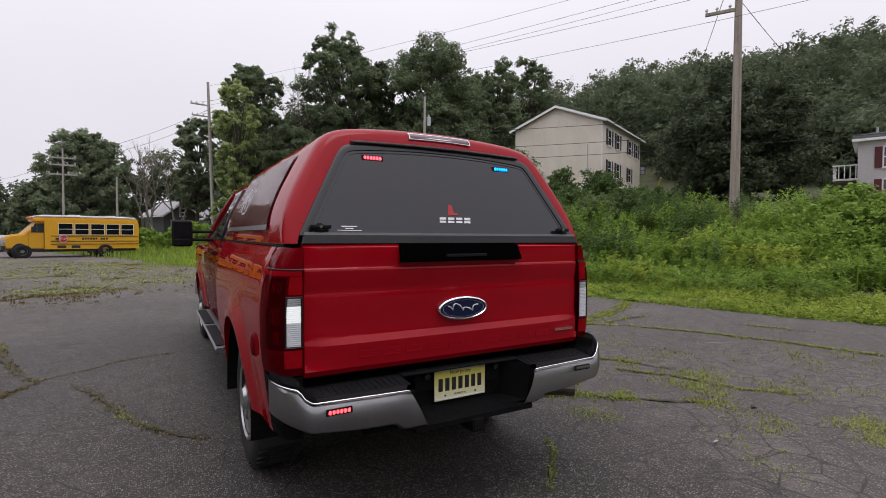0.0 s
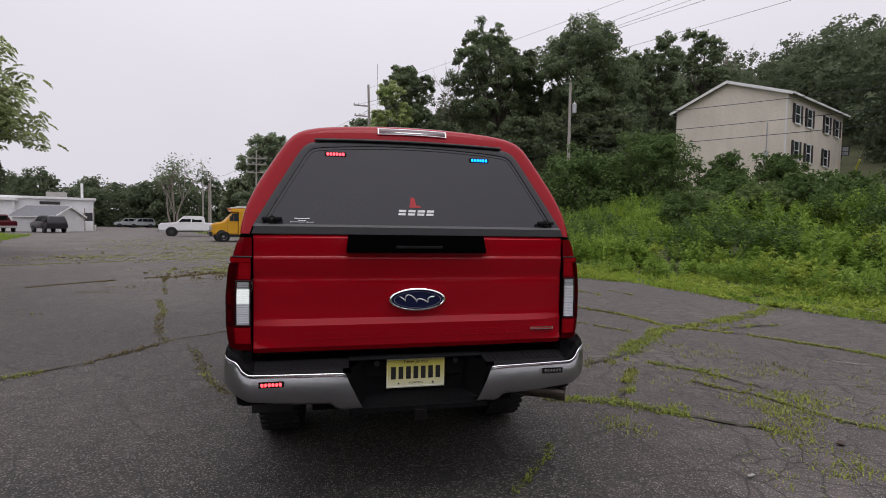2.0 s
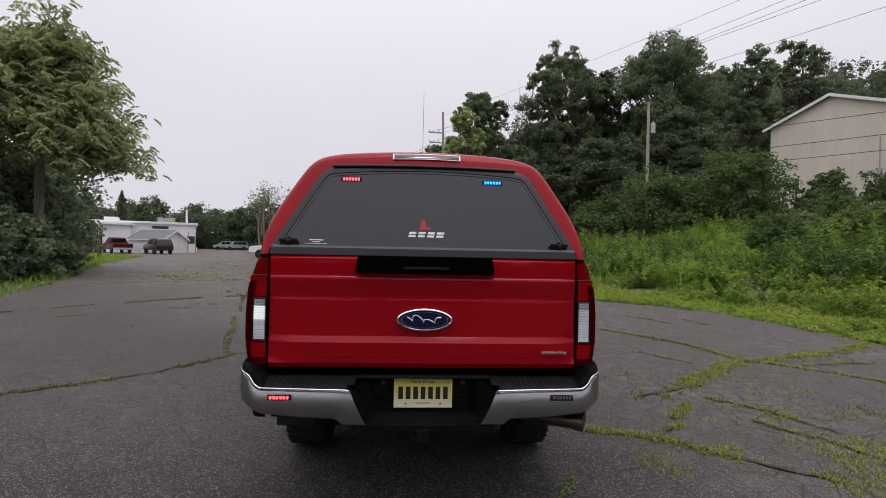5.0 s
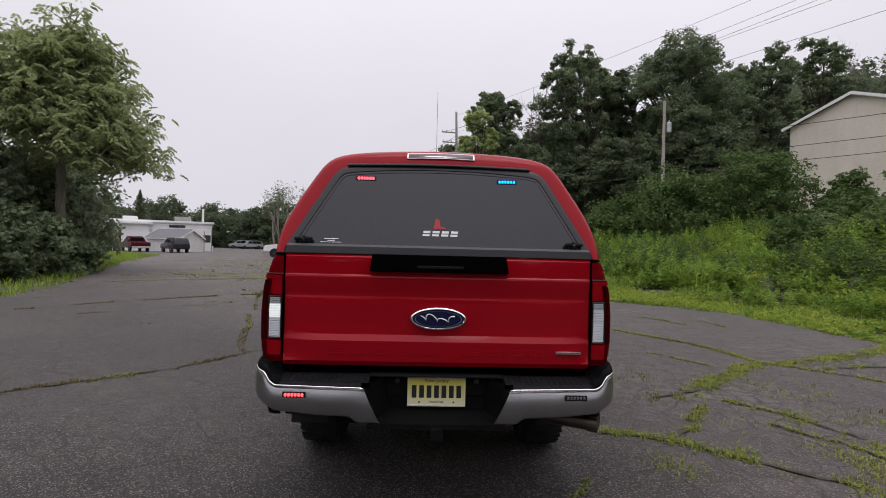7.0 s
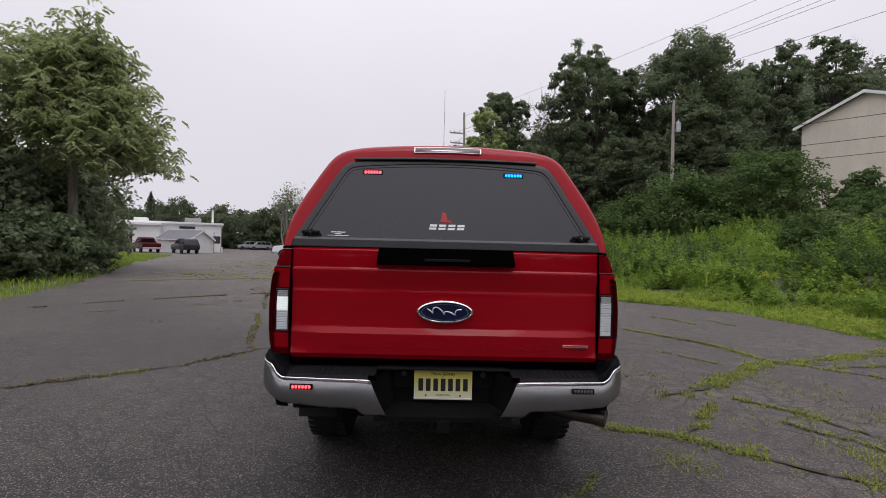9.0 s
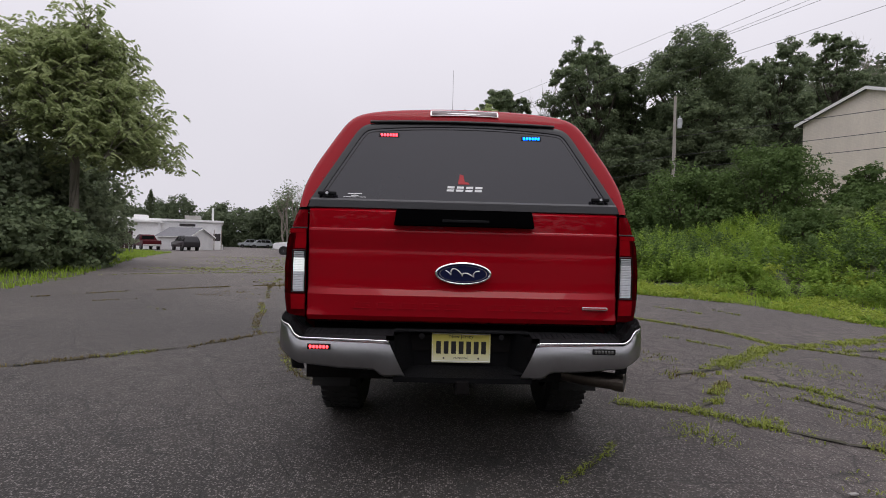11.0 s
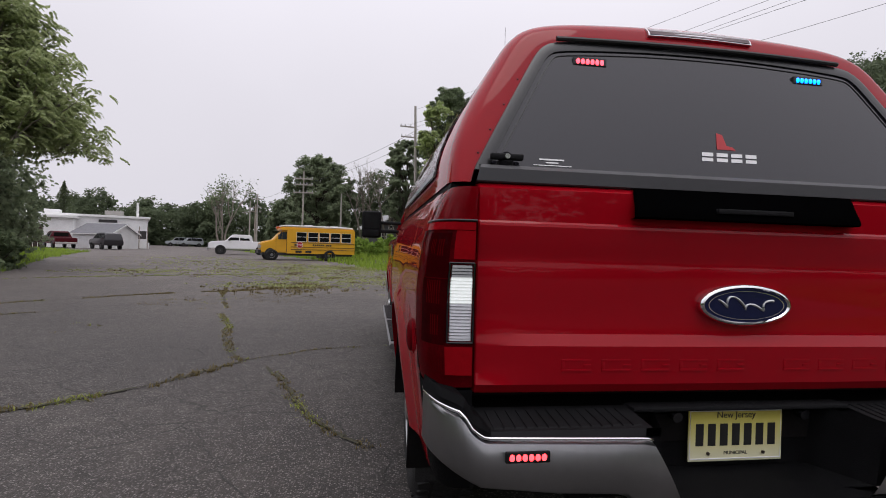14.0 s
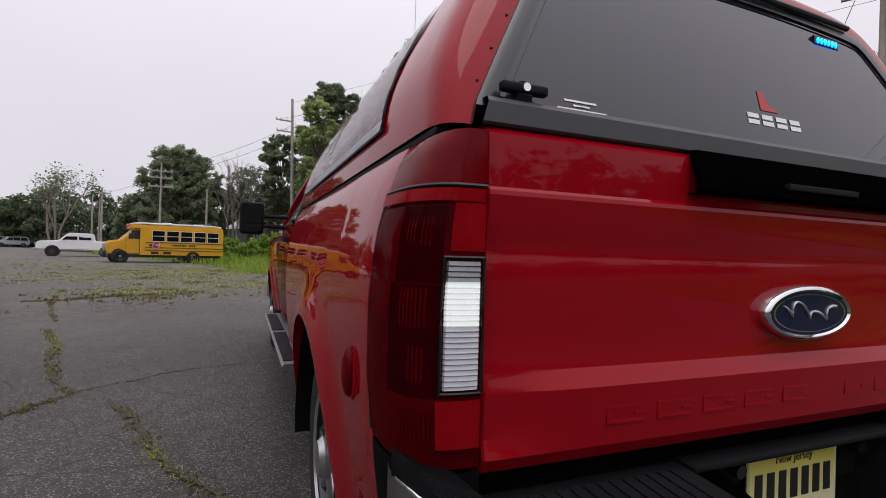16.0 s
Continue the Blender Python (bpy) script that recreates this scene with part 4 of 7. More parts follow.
# long white commercial building
shop = thing("commercial_building", pose(-30.4, 67.9, -0.05, 0, 0, 24) @ Matrix.Scale(1.15, 4), "long low white commercial building with a flat roof", "building")
part("wall", box(bmesh.new(), -12.0, 0, 0, 12, 0, 3.35), PAINTED_WHITE, shop)
part("parapet", box(bmesh.new(), -12.2, 0.25, -0.25, 12.2, 3.35, 3.6, 0.03), WHITE_TRIM, shop)
part("lower_wing", box(bmesh.new(), -15.5, -6.5, -3.5, -0.01, 0, 3.0), PAINTED_WHITE, shop)
part("wing_roof", box(bmesh.new(), -15.8, -6.3, -3.8, -0.02, 3.0, 3.2, 0.03), WHITE_TRIM, shop)
part("roof_unit", box(bmesh.new(), -4.2, -2.4, 3, 5, 3.6, 4.25, 0.05), CONCRETE, shop, "beige rooftop air unit")
part("roof_unit", box(bmesh.new(), -9.8, -8.4, 4, 6, 3.6, 4.15, 0.05), WHITE_TRIM, shop)
part("chimney", tube(bmesh.new(), [(-1.0, 0.6, 3), (-1.0, 0.6, 5.2)], 0.12, 10), WHITE_TRIM, shop)
part("chimney", tube(bmesh.new(), [(-11.0, 1.6, 3), (-11.0, 1.6, 4.9)], 0.12, 10), WHITE_TRIM, shop)
part("opening", box(bmesh.new(), -0.9, -0.1, -0.03, 0.0, 1.1, 2.0), SHUTTER, shop, "dark opening")
part("vent_grille", box(bmesh.new(), -4.6, -2.9, -0.04, 0.0, 2.8, 3.1), SHUTTER, shop, "dark high window")
annex = gable_house("annex", pose(-30.3, 58.7, -0.05, 0, 0, 78) @ Matrix.Scale(0.85, 4), "white annex with a grey shingle gable roof", 5.2, 5.4, 2.05, 3.3, WHITE_SIDING, SHINGLE, overhang=0.25, below=0.0)
tagged(annex, category="building")
deck = thing("wooden_landing", pose(-29.9, 65.6, 0, 0, 0, 24) @ Matrix.Scale(0.75, 4), "white boarded landing beside the commercial building", "landing")
for k in range(9):
    part("board", box(bmesh.new(), -2.2 + k * 0.35, -1.9 + k * 0.35, 0.0, 0.05, 0, 1.3 - 0.04 * k), WHITE_TRIM, deck)
for x in (-2.0, -0.6, 0.6):
    part("post", tube(bmesh.new(), [(x, -0.1, 0), (x, -0.1, 3.7)], 0.07, 8), POLE_WOOD, deck)
fence = thing("board_fence", pose(-33.2, 51.8, 0, 0, 0, 30) @ Matrix.Scale(1.15, 4), "dark brown board fence beside the hedge", "fence")
for k in range(16):
    part("board", box(bmesh.new(), -5.2 + k * 0.33, -4.9 + k * 0.33, 0, 0.03, 0, 2.05 + 0.03 * (k % 3)), BROWN, fence)
part("rail", box(bmesh.new(), -5.2, 0.1, 0.03, 0.1, 0.5, 0.6), BROWN, fence)
part("rail", box(bmesh.new(), -5.2, 0.1, 0.03, 0.1, 1.6, 1.7), BROWN, fence)


# ---- the red pickup ----
RED = mat("glossy_red_paint", (0.285, 0.0024, 0.0085), 0.5, 0.0, var=0.05, scale=1.2, coat=0.8, spec=0.0)
RED.node_tree.nodes["Principled BSDF"].inputs["Coat IOR"].default_value = 1.34
RED_HATCH = mat("mirror_gloss_red", (0.20, 0.004, 0.010), 0.4, 0.0, var=0.05, coat=1.0, spec=0.3)
RED_HATCH.node_tree.nodes["Principled BSDF"].inputs["Coat IOR"].default_value = 1.6
CHROME = mat("dull_chrome", (0.62, 0.62, 0.63), 0.29, 1.0, var=0.06, scale=3.0, wear=0.04)
BOARD_METAL = mat("grey_aluminium", (0.22, 0.22, 0.23), 0.45, 0.7, var=0.15, scale=3, wear=0.1)
BRIGHT = mat("bright_chrome", (0.78, 0.78, 0.79), 0.07, 1.0, var=0.05)
BLACK = mat("black_textured_plastic", (0.009, 0.009, 0.010), 0.6, var=0.3, scale=8, bump=0.35, bscale=350, wear=0.1, spec=0.12)
GREYSTRIP = mat("grey_black_trim", (0.028, 0.028, 0.031), 0.45, var=0.15, bump=0.04, bscale=300)
FRAME_BLACK = mat("black_window_frame", (0.013, 0.013, 0.015), 0.3, var=0.15)
GLOSSBLACK = mat("gloss_black", (0.008, 0.008, 0.009), 0.12, var=0.2)
PANEL_BLACK = mat("satin_black_panel", (0.0015, 0.0015, 0.0017), 0.4, var=0.2, spec=0.0)
RUBBER = mat("tyre_rubber", (0.012, 0.0115, 0.0115), 0.85, var=0.3, scale=12, bump=0.4, bscale=120)
UNDER = mat("underbody_steel", (0.008, 0.007, 0.007), 0.85, var=0.4, scale=6, spec=0.08)
TINT = mat("tinted_glass", (0.012, 0.0125, 0.014), 0.03, var=0.05, spec=0.62)
TINT_REAR = mat("tinted_rear_glass", (0.015, 0.0145, 0.019), 0.03, var=0.05, spec=0.58)
CABGLASS = mat("cab_glass", (0.01, 0.012, 0.012), 0.02, var=0.05, spec=0.7)
LENS_DARK = mat("deep_red_lens", (0.15, 0.002, 0.006), 0.12, var=0.4, scale=14, coat=0.25, spec=0.2)
LENS_SMOKED = mat("smoked_red_lens", (0.06, 0.001, 0.003), 0.1, var=0.3, scale=20, coat=0.3, spec=0.2)
LENS_RIB = mat("ribbed_red_lens", (0.17, 0.002, 0.005), 0.15, var=0.4, scale=30, coat=0.2, spec=0.2)
MARKER = mat("dark_red_reflector", (0.11, 0.003, 0.006), 0.15, var=0.3, scale=30, coat=0.5)
LENS_RED = mat("bright_red_lens", (0.40, 0.005, 0.012), 0.1, var=0.15, scale=20, coat=0.6, emit=(1.0, 0.02, 0.03), power=0.015)
LENS_CLEAR = mat("clear_lamp_lens", (0.40, 0.41, 0.42), 0.06, var=0.2, scale=18, spec=0.9, coat=1.0)
LENS_DIM = mat("grey_lamp_lens", (0.13, 0.14, 0.14), 0.08, var=0.3, scale=18, spec=0.9, coat=1.0)
LENS_FROST = mat("frosted_lamp_lens", (0.50, 0.51, 0.54), 0.25, var=0.15, scale=18, spec=0.6, coat=0.6)
LENS_LIT = mat("lit_lamp_lens", (0.50, 0.52, 0.52), 0.06, var=0.2, scale=18, spec=0.9, coat=1.0, emit=(0.95, 1.0, 0.98), power=0.42)
STEEL = mat("exhaust_steel", (0.17, 0.145, 0.125), 0.36, 1.0, var=0.3, scale=9, wear=0.1)
BRAKE_LENS = mat("grey_ribbed_lens", (0.10, 0.06, 0.065), 0.15, var=0.3, scale=30, stretch=(8, 1, 1))
for m in (LENS_DARK, LENS_SMOKED, LENS_RED, LENS_RIB, MARKER):
    m.node_tree.nodes["Principled BSDF"].inputs["Coat IOR"].default_value = 1.25
    m.node_tree.nodes["Principled BSDF"].inputs["Specular IOR Level"].default_value = 0.0
NAVY = mat("navy_enamel", (0.008, 0.011, 0.045), 0.25, var=0.1, coat=0.2, spec=0.2)
WHITE_PRINT = mat("white_print", (0.75, 0.75, 0.75), 0.5, var=0.04)
RED_PRINT = mat("red_print", (0.42, 0.015, 0.02), 0.5, var=0.04)


def plate_mat():
    """Reflective plate sheeting that fades from yellow at its top to cream at its foot."""
    m = mat("yellow_plate", (0.62, 0.56, 0.16), 0.4, var=0.05, scale=6)
    nt = m.node_tree
    co = nt.nodes.new("ShaderNodeTexCoord")
    sp = nt.nodes.new("ShaderNodeSeparateXYZ")
    link(nt, co.outputs["Object"], sp.inputs[0])
    up_plate = math_node(nt, "DIVIDE", math_node(nt, "SUBTRACT", sp.outputs["Z"], 0.5625), 0.152)
    link(nt, ramp(nt, up_plate, [(0.1, (0.72, 0.70, 0.47)), (0.45, (0.66, 0.61, 0.25)), (0.85, (0.60, 0.53, 0.10))]), nt.nodes["Principled BSDF"].inputs["Base Color"])
    return m


PLATE = plate_mat()
INK = mat("black_ink", (0.012, 0.012, 0.012), 0.5)
LED_RED = mat("lit_red_diode", (0.6, 0.02, 0.02), 0.2, emit=(1.0, 0.04, 0.05), power=5)
LED_BLUE = mat("lit_blue_diode", (0.02, 0.05, 0.6), 0.2, emit=(0.0, 0.12, 1.0), power=8)
LED_OFF = mat("unlit_diode", (0.09, 0.09, 0.085), 0.25, var=0.2)

AXLE_R, AXLE_F, WHEEL_R = 1.04, 5.20, 0.405
truck = thing("pickup_truck", pose(0, 0, 0), "red four-door pickup truck with a matching red bed cap", "pickup truck")


def half_width(z):
    return float(np.interp(z, [0.45, 0.60, 0.75, 0.90, 1.05, 1.17, 1.26, 1.31, 1.345], [0.885, 0.908, 0.928, 0.940, 0.941, 0.930, 0.908, 0.890, 0.868]))


def side_x(y, z, yc=AXLE_R, arch=0.50):
    """Half the body's width at a place on its side, with the lip round a wheel arch."""
    x = half_width(z)
    if y < 0.30:
        x -= 0.030 * (1 - max(y, 0) / 0.30) ** 2
    d = math.hypot(y - yc, z - WHEEL_R)
    x += 0.034 * math.exp(-(((d - arch) / 0.085) ** 2)) if z < 1.06 else 0.034 * math.exp(-(((d - arch) / 0.085) ** 2)) * max(0, (1.2 - z) / 0.14)
    return x


def arch_panel(s, y0, y1, sill, top, yc, arch, cols=14, grow=0.0):
    """A body side between y0 and y1 with a round wheel opening; s: -1 left, 1 right."""
    bm = bmesh.new()
    zc = WHEEL_R
    a0 = math.asin((sill - zc) / arch)
    cut = arch * math.cos(a0)
    ys = list(np.linspace(y0, yc - cut, cols)) + [None] + list(np.linspace(yc + cut, y1, cols))
    rows = []
    for y in ys:
        if y is None:
            for k in range(1, 27):
                a = math.pi - a0 - (math.pi - 2 * a0) * k / 27
                rows.append((yc + arch * math.cos(a), zc + arch * math.sin(a)))
        else:
            rows.append((y, sill))
    pts = []
    for y, low in rows:
        zs = [low + (top - low) * f for f in (0, 0.03, 0.08, 0.15, 0.24, 0.34, 0.45, 0.56, 0.67, 0.78, 0.88, 0.95, 1.0)]
        pts.append([(s * (side_x(y, z, yc, arch) + grow), y, z) for z in zs])
    made = grid_faces(bm, pts)
    # turn the lip inwards along the lower edge
    low = [c[0] for c in made]
    inner = [bm.verts.new((v.co.x - s * 0.05, v.co.y, v.co.z + 0.005)) for v in low]
    for k in range(len(low) - 1):
        bm.faces.new((low[k], inner[k], inner[k + 1], low[k + 1]))
    bmesh.ops.recalc_face_normals(bm, faces=bm.faces)
    return bm


CORNER_TH = np.linspace(0, math.pi / 2, 200)
arc = np.stack([0.135 * np.sin(CORNER_TH) ** (2 / 3.4), 0.20 * (1 - np.cos(CORNER_TH) ** (2 / 3.4))], 1)
CORNER_T = np.r_[0, np.cumsum(np.linalg.norm(np.diff(arc, axis=0), axis=1))]
CORNER_T = CORNER_T / CORNER_T[-1]


def corner_plan(t, z, grow=0.0):
    """Round the rear corner of the body, from the tailgate gap (t=0) to the side (t=1)."""
    x0, depth, n = 0.8022, 0.20, 3.4
    a = side_x(depth, z) - x0
    th = float(np.interp(t, CORNER_T, CORNER_TH))
    x = x0 + a * max(0.0, math.sin(th)) ** (2 / n)
    y = depth - depth * max(0.0, math.cos(th)) ** (2 / n)
    return x + grow * math.sin(th), y - grow * math.cos(th)


def corner_skin(s, z0, z1, t0=0.0, t1=1.0, grow=0.0, nt=18, nz=8, turned=0.0):
    bm = bmesh.new()
    rows = []
    for j in range(nz + 1):
        z = z0 + (z1 - z0) * j / nz
        e = min(1, 4 * min(j, nz - j) / nz)
        row = []
        for i in range(nt + 1):
            x, y = corner_plan(t0 + (t1 - t0) * i / nt, z, grow - turned * (1 - e))
            row.append((s * x, y, z))
        rows.append(row)
    grid_faces(bm, rows)
    bmesh.ops.solidify(bm, geom=bm.faces, thickness=0.012)
    bmesh.ops.recalc_face_normals(bm, faces=bm.faces)
    return bm


# bed: two sides, corner posts, floor
for s in (-1, 1):
    side = part("bed_side", arch_panel(s, 0.19, 2.10, 0.50, 1.335, AXLE_R, 0.50), RED, truck, smooth=45)
    liner = bmesh.new()
    rows = []
    for k in range(25):
        a = math.pi * (k / 24) * 1.1 - 0.05 * math.pi
        rows.append([(s * x, AXLE_R + 0.49 * math.cos(a), WHEEL_R + 0.49 * math.sin(a)) for x in (0.93, 0.75, 0.52)])
    grid_faces(liner, rows)
    part("wheel_liner", liner, UNDER, truck)
    part("corner_post", corner_skin(s, 1.245, 1.335), RED, truck, smooth=50)
    part("corner_post", corner_skin(s, 0.52, 0.785), BLACK, truck, smooth=50)
    rail = bmesh.new()
    box(rail, min(s * 0.81, s * 0.868), max(s * 0.81, s * 0.868), 0.07, 2.10, 1.337, 1.349, 0.003)
    part("rail_cap", rail, BLACK, truck)
    # oval red marker lamp on the fender
    lamp = bmesh.new()
    bmesh.ops.create_uvsphere(lamp, u_segments=20, v_segments=12, radius=1, matrix=Matrix.Translation((s * (side_x(0.36, 0.87) + 0.004), 0.36, 0.87)) @ Matrix.Diagonal((0.018, 0.030, 0.056, 1)))
    mk = part("marker_lamp", lamp, MARKER, truck, "small oval red marker lamp", smooth=True)
    ring = bmesh.new()
    bmesh.ops.create_uvsphere(ring, u_segments=20, v_segments=12, radius=1, matrix=Matrix.Translation((s * (side_x(0.36, 0.87) - 0.004), 0.36, 0.87)) @ Matrix.Diagonal((0.012, 0.036, 0.063, 1)))
    part("bezel", ring, RED, mk, smooth=True)
    # tail lamp wrapped round the corner
    tail = part("tail_lamp", corner_skin(s, 0.792, 1.240, 0.004, 1.0, 0.006, nt=26, nz=16, turned=0.006), LENS_DARK, truck, "tall smoked red tail lamp", smooth=50)
    part("top_strip", corner_skin(s, 1.216, 1.237, 0.02, 0.97, 0.008, nt=20, nz=4), LENS_RED, tail)
    part("reflector", corner_skin(s, 0.826, 0.902, 0.015, 0.27, 0.0078, nt=14, nz=4), LENS_RED, tail)
    part("reflector", corner_skin(s, 1.137, 1.214, 0.012, 0.22, 0.0078, nz=4), LENS_RED, tail)
    for za, zb, ta, tb in ((1.085, 1.208, 0.262, 0.56), (0.905, 1.083, 0.262, 0.60)):
        part("smoked_block", corner_skin(s, za, zb, ta, tb, 0.0068, nt=10, nz=4), LENS_SMOKED, tail)
    for za, zb, t0, n in ((1.145, 1.190, 0.33, 3), (1.150, 1.190, 0.43, 3), (1.015, 1.078, 0.33, 7), (0.93, 0.985, 0.34, 4), (0.835, 0.885, 0.30, 8)):
        for k in range(n):
            part("rib", corner_skin(s, za, zb, t0 + k * 0.026, t0 + k * 0.026 + 0.011, 0.0072, nt=2, nz=2), LENS_RIB, tail)
    # ribbed reversing lamp
    lens = bmesh.new()
    rows = []
    for j in range(97):
        z = 0.917 + (1.123 - 0.917) * j / 96
        push = 0.0085 + 0.0028 * (1 - (j % 4) / 3)
        row = []
        for i in range(11):
            x, y = corner_plan(0.022 + 0.225 * i / 10, z, push if 0 < i < 10 and 0 < j < 96 else 0.002)
            row.append((s * x, y, z))
        rows.append(row)
    grid_faces(lens, rows)
    bmesh.ops.recalc_face_normals(lens, faces=lens.faces)
    for f in lens.faces:
        zc = f.calc_center_median().z
        f.material_index = 1 if zc > 1.088 else 0 if zc > 1.018 else 2
    part("reversing_lens", lens, (LENS_LIT if s < 0 else LENS_CLEAR, LENS_DIM, LENS_FROST), tail, "clear ribbed reversing lamp" + (", lit white" if s < 0 else ""))
    gasket = bmesh.new()
    loop = [corner_plan(t, z, 0.0085) + (z,) for t, z in [(0.018, 0.913 + 0.214 * k / 8) for k in range(9)] + [(0.018 + 0.233 * k / 6, 1.127) for k in range(7)] + [(0.251, 1.127 - 0.214 * k / 8) for k in range(9)] + [(0.251 - 0.233 * k / 6, 0.913) for k in range(7)]]
    tube(gasket, [(s * x, y, z) for x, y, z in loop], 0.0028, 6)
    part("gasket", gasket, GLOSSBLACK, tail)
    seam = bmesh.new()
    tube(seam, [(s * x, y, 1.2425) for x, y in (corner_plan(k / 20, 1.2425, 0.002) for k in range(21))], 0.0035, 6)
    tube(seam, [(s * x, y, z) for x, y, z in (corner_plan(1.0, 0.80 + 0.44 * k / 12, 0.0015) + (0.80 + 0.44 * k / 12,) for k in range(13))], 0.0030, 6)
    part("seam", seam, INK, tail)
    # closed shoulder of the corner under the cap
    top = bmesh.new()
    fan = [corner_plan(k / 14, 1.335) for k in range(15)] + [(0.8022, 0.20)]
    top.faces.new([top.verts.new((s * x, y, 1.3352)) for x, y in fan])
    bmesh.ops.solidify(top, geom=top.faces, thickness=0.004)
    part("shoulder", top, RED, truck)

bm = box(bmesh.new(), -0.80, 0.80, 0.03, 2.1, 0.62, 0.70)
box(bm, -0.80, 0.80, 2.06, 2.10, 0.62, 1.33)
part("bed_floor", bm, UNDER, truck)


# tailgate
def gate_y(z):
    return float(np.interp(z, [0.765, 0.775, 0.80, 0.895, 0.906, 0.936, 0.95, 1.10, 1.122, 1.135, 1.150, 1.180, 1.232, 1.240, 1.246, 1.30, 1.335, 1.348], [0.030, 0.004, -0.012, -0.017, -0.0175, 0.0045, 0.0065, 0.005, 0.0065, 0.0095, 0.0088, 0.003, -0.003, -0.001, 0.004, 0.0045, 0.006, 0.020]))


bm = bmesh.new()
rows = []
zs = sorted({0.765, 0.77, 0.775, 0.785, 0.80, 0.83, 0.86, 0.895, 0.903, 0.906, 0.915, 0.926, 0.936, 0.942, 0.95, 1.0, 1.05, 1.08, 1.10, 1.112, 1.122, 1.130, 1.137, 1.145, 1.155, 1.168, 1.19, 1.21, 1.225, 1.232, 1.240, 1.246, 1.26, 1.30, 1.325, 1.335, 1.342, 1.348})
xs = [-0.7995, -0.798, -0.794, -0.775, -0.74, -0.70, -0.66, -0.6] + list(np.linspace(-0.5, 0.5, 11)) + [0.6, 0.66, 0.70, 0.74, 0.775, 0.794, 0.798, 0.7995]
for z in zs:
    row = []
    for x in xs:
        a = abs(x)
        flat = np.interp(a, [0.64, 0.76], [1, 0.35])
        y = gate_y(z)
        if 0.80 < z < 0.945:
            y = y * flat + 0.004 * (1 - flat)
        y += np.interp(a, [0.785, 0.794, 0.798, 0.7995], [0, 0.0015, 0.005, 0.030])
        y += 0.006 * (a / 0.8) ** 2
        row.append((x, y, z))
    rows.append(row)
grid_faces(bm, rows)
bmesh.ops.recalc_face_normals(bm, faces=bm.faces)
gate = part("tailgate", bm, RED, truck, "red tailgate with a stepped crease", smooth=18)
part("backing", box(bmesh.new(), -0.79, 0.79, 0.036, 0.06, 0.76, 1.335), UNDER, gate)
# pressed plain blocks along the lower band
for k in range(10):
    if k == 5:
        continue
    x = -0.515 + 0.117 * k - (0.02 if k > 5 else 0)
    bm = bmesh.new()
    front = gate_y(0.852) + 0.006 * (x / 0.8) ** 2
    for x0, x1, z0, z1 in ((-0.043, 0.043, 0.8635, 0.870), (-0.043, 0.043, 0.836, 0.8425), (-0.043, -0.034, 0.8425, 0.8635), (0.020, 0.043, 0.850, 0.856)):
        box(bm, x + x0, x + x1, front - 0.0016, front + 0.02, z0, z1, 0.001, 2)
    part("pressed_block", bm, RED, gate, smooth=40)
# oval badge
bm = bmesh.new()
rows = [[(rx * math.cos(2 * math.pi * i / 48), y, 1.025 + rz * math.sin(2 * math.pi * i / 48)) for i in range(49)] for rx, rz, y in ((0.147, 0.0605, 0.008), (0.147, 0.0605, -0.010), (0.144, 0.0585, -0.016), (0.137, 0.052, -0.018), (0.132, 0.048, -0.013))]
grid_faces(bm, rows)
bmesh.ops.remove_doubles(bm, verts=bm.verts, dist=1e-5)
bmesh.ops.recalc_face_normals(bm, faces=bm.faces)
oval = part("oval_badge", bm, BRIGHT, gate, "chrome-rimmed dark blue oval badge", smooth=60)
bm = bmesh.new()
prism(bm, [(0.133 * math.cos(a), 1.025 + 0.049 * math.sin(a)) for a in (2 * math.pi * i / 48 for i in range(48))], "y", -0.0135, 0.0)
part("enamel_field", bm, NAVY, oval)
bm = bmesh.new()
rows = [[(0.122 * r * math.cos(2 * math.pi * i / 48), -0.0142, 1.025 + 0.0415 * r * math.sin(2 * math.pi * i / 48)) for i in range(49)] for r in (1.0, 0.975)]
grid_faces(bm, rows)
part("thin_line", bm, BRIGHT, oval)
bm = bmesh.new()
pts = [(-0.092 + 0.176 * u + 0.011 * math.sin(u * 19), -0.0145, 1.025 + 0.002 + 0.017 * math.cos(u * 19 + 0.6) * (1.0 - 0.55 * u) + 0.010 * math.sin(u * 7)) for u in np.linspace(0, 1, 60)]
tube(bm, pts, [0.0022 + 0.0016 * abs(math.sin(k * 0.35)) for k in range(60)], 6)
part("raised_swash", bm, CHROME, oval)
part("trim_bar", box(bmesh.new(), 0.615, 0.748, gate_y(0.86) - 0.004, 0.01, 0.853, 0.868, 0.003), BRIGHT, gate, "small bright trim badge")
part("trim_bar_inlay", box(bmesh.new(), 0.622, 0.741, gate_y(0.86) - 0.0052, 0.0, 0.8575, 0.8635), RED_PRINT, gate)
# black handle panel, its lower edge standing out
bm = bmesh.new()
rows = []
for z, y, w in ((1.352, 0.012, 0.350), (1.351, -0.004, 0.351), (1.325, -0.014, 0.354), (1.300, -0.024, 0.356), (1.276, -0.033, 0.359), (1.268, -0.033, 0.359), (1.265, -0.026, 0.357), (1.265, 0.012, 0.356)):
    e = [-1, -0.992, -0.97] + list(np.linspace(-0.9, 0.9, 13)) + [0.97, 0.992, 1]
    rows.append([(w * f, y + (0.014 if abs(f) == 1 else 0.003 if abs(f) > 0.99 else 0), z) for f in e])
grid_faces(bm, rows)
bmesh.ops.recalc_face_normals(bm, faces=bm.faces)
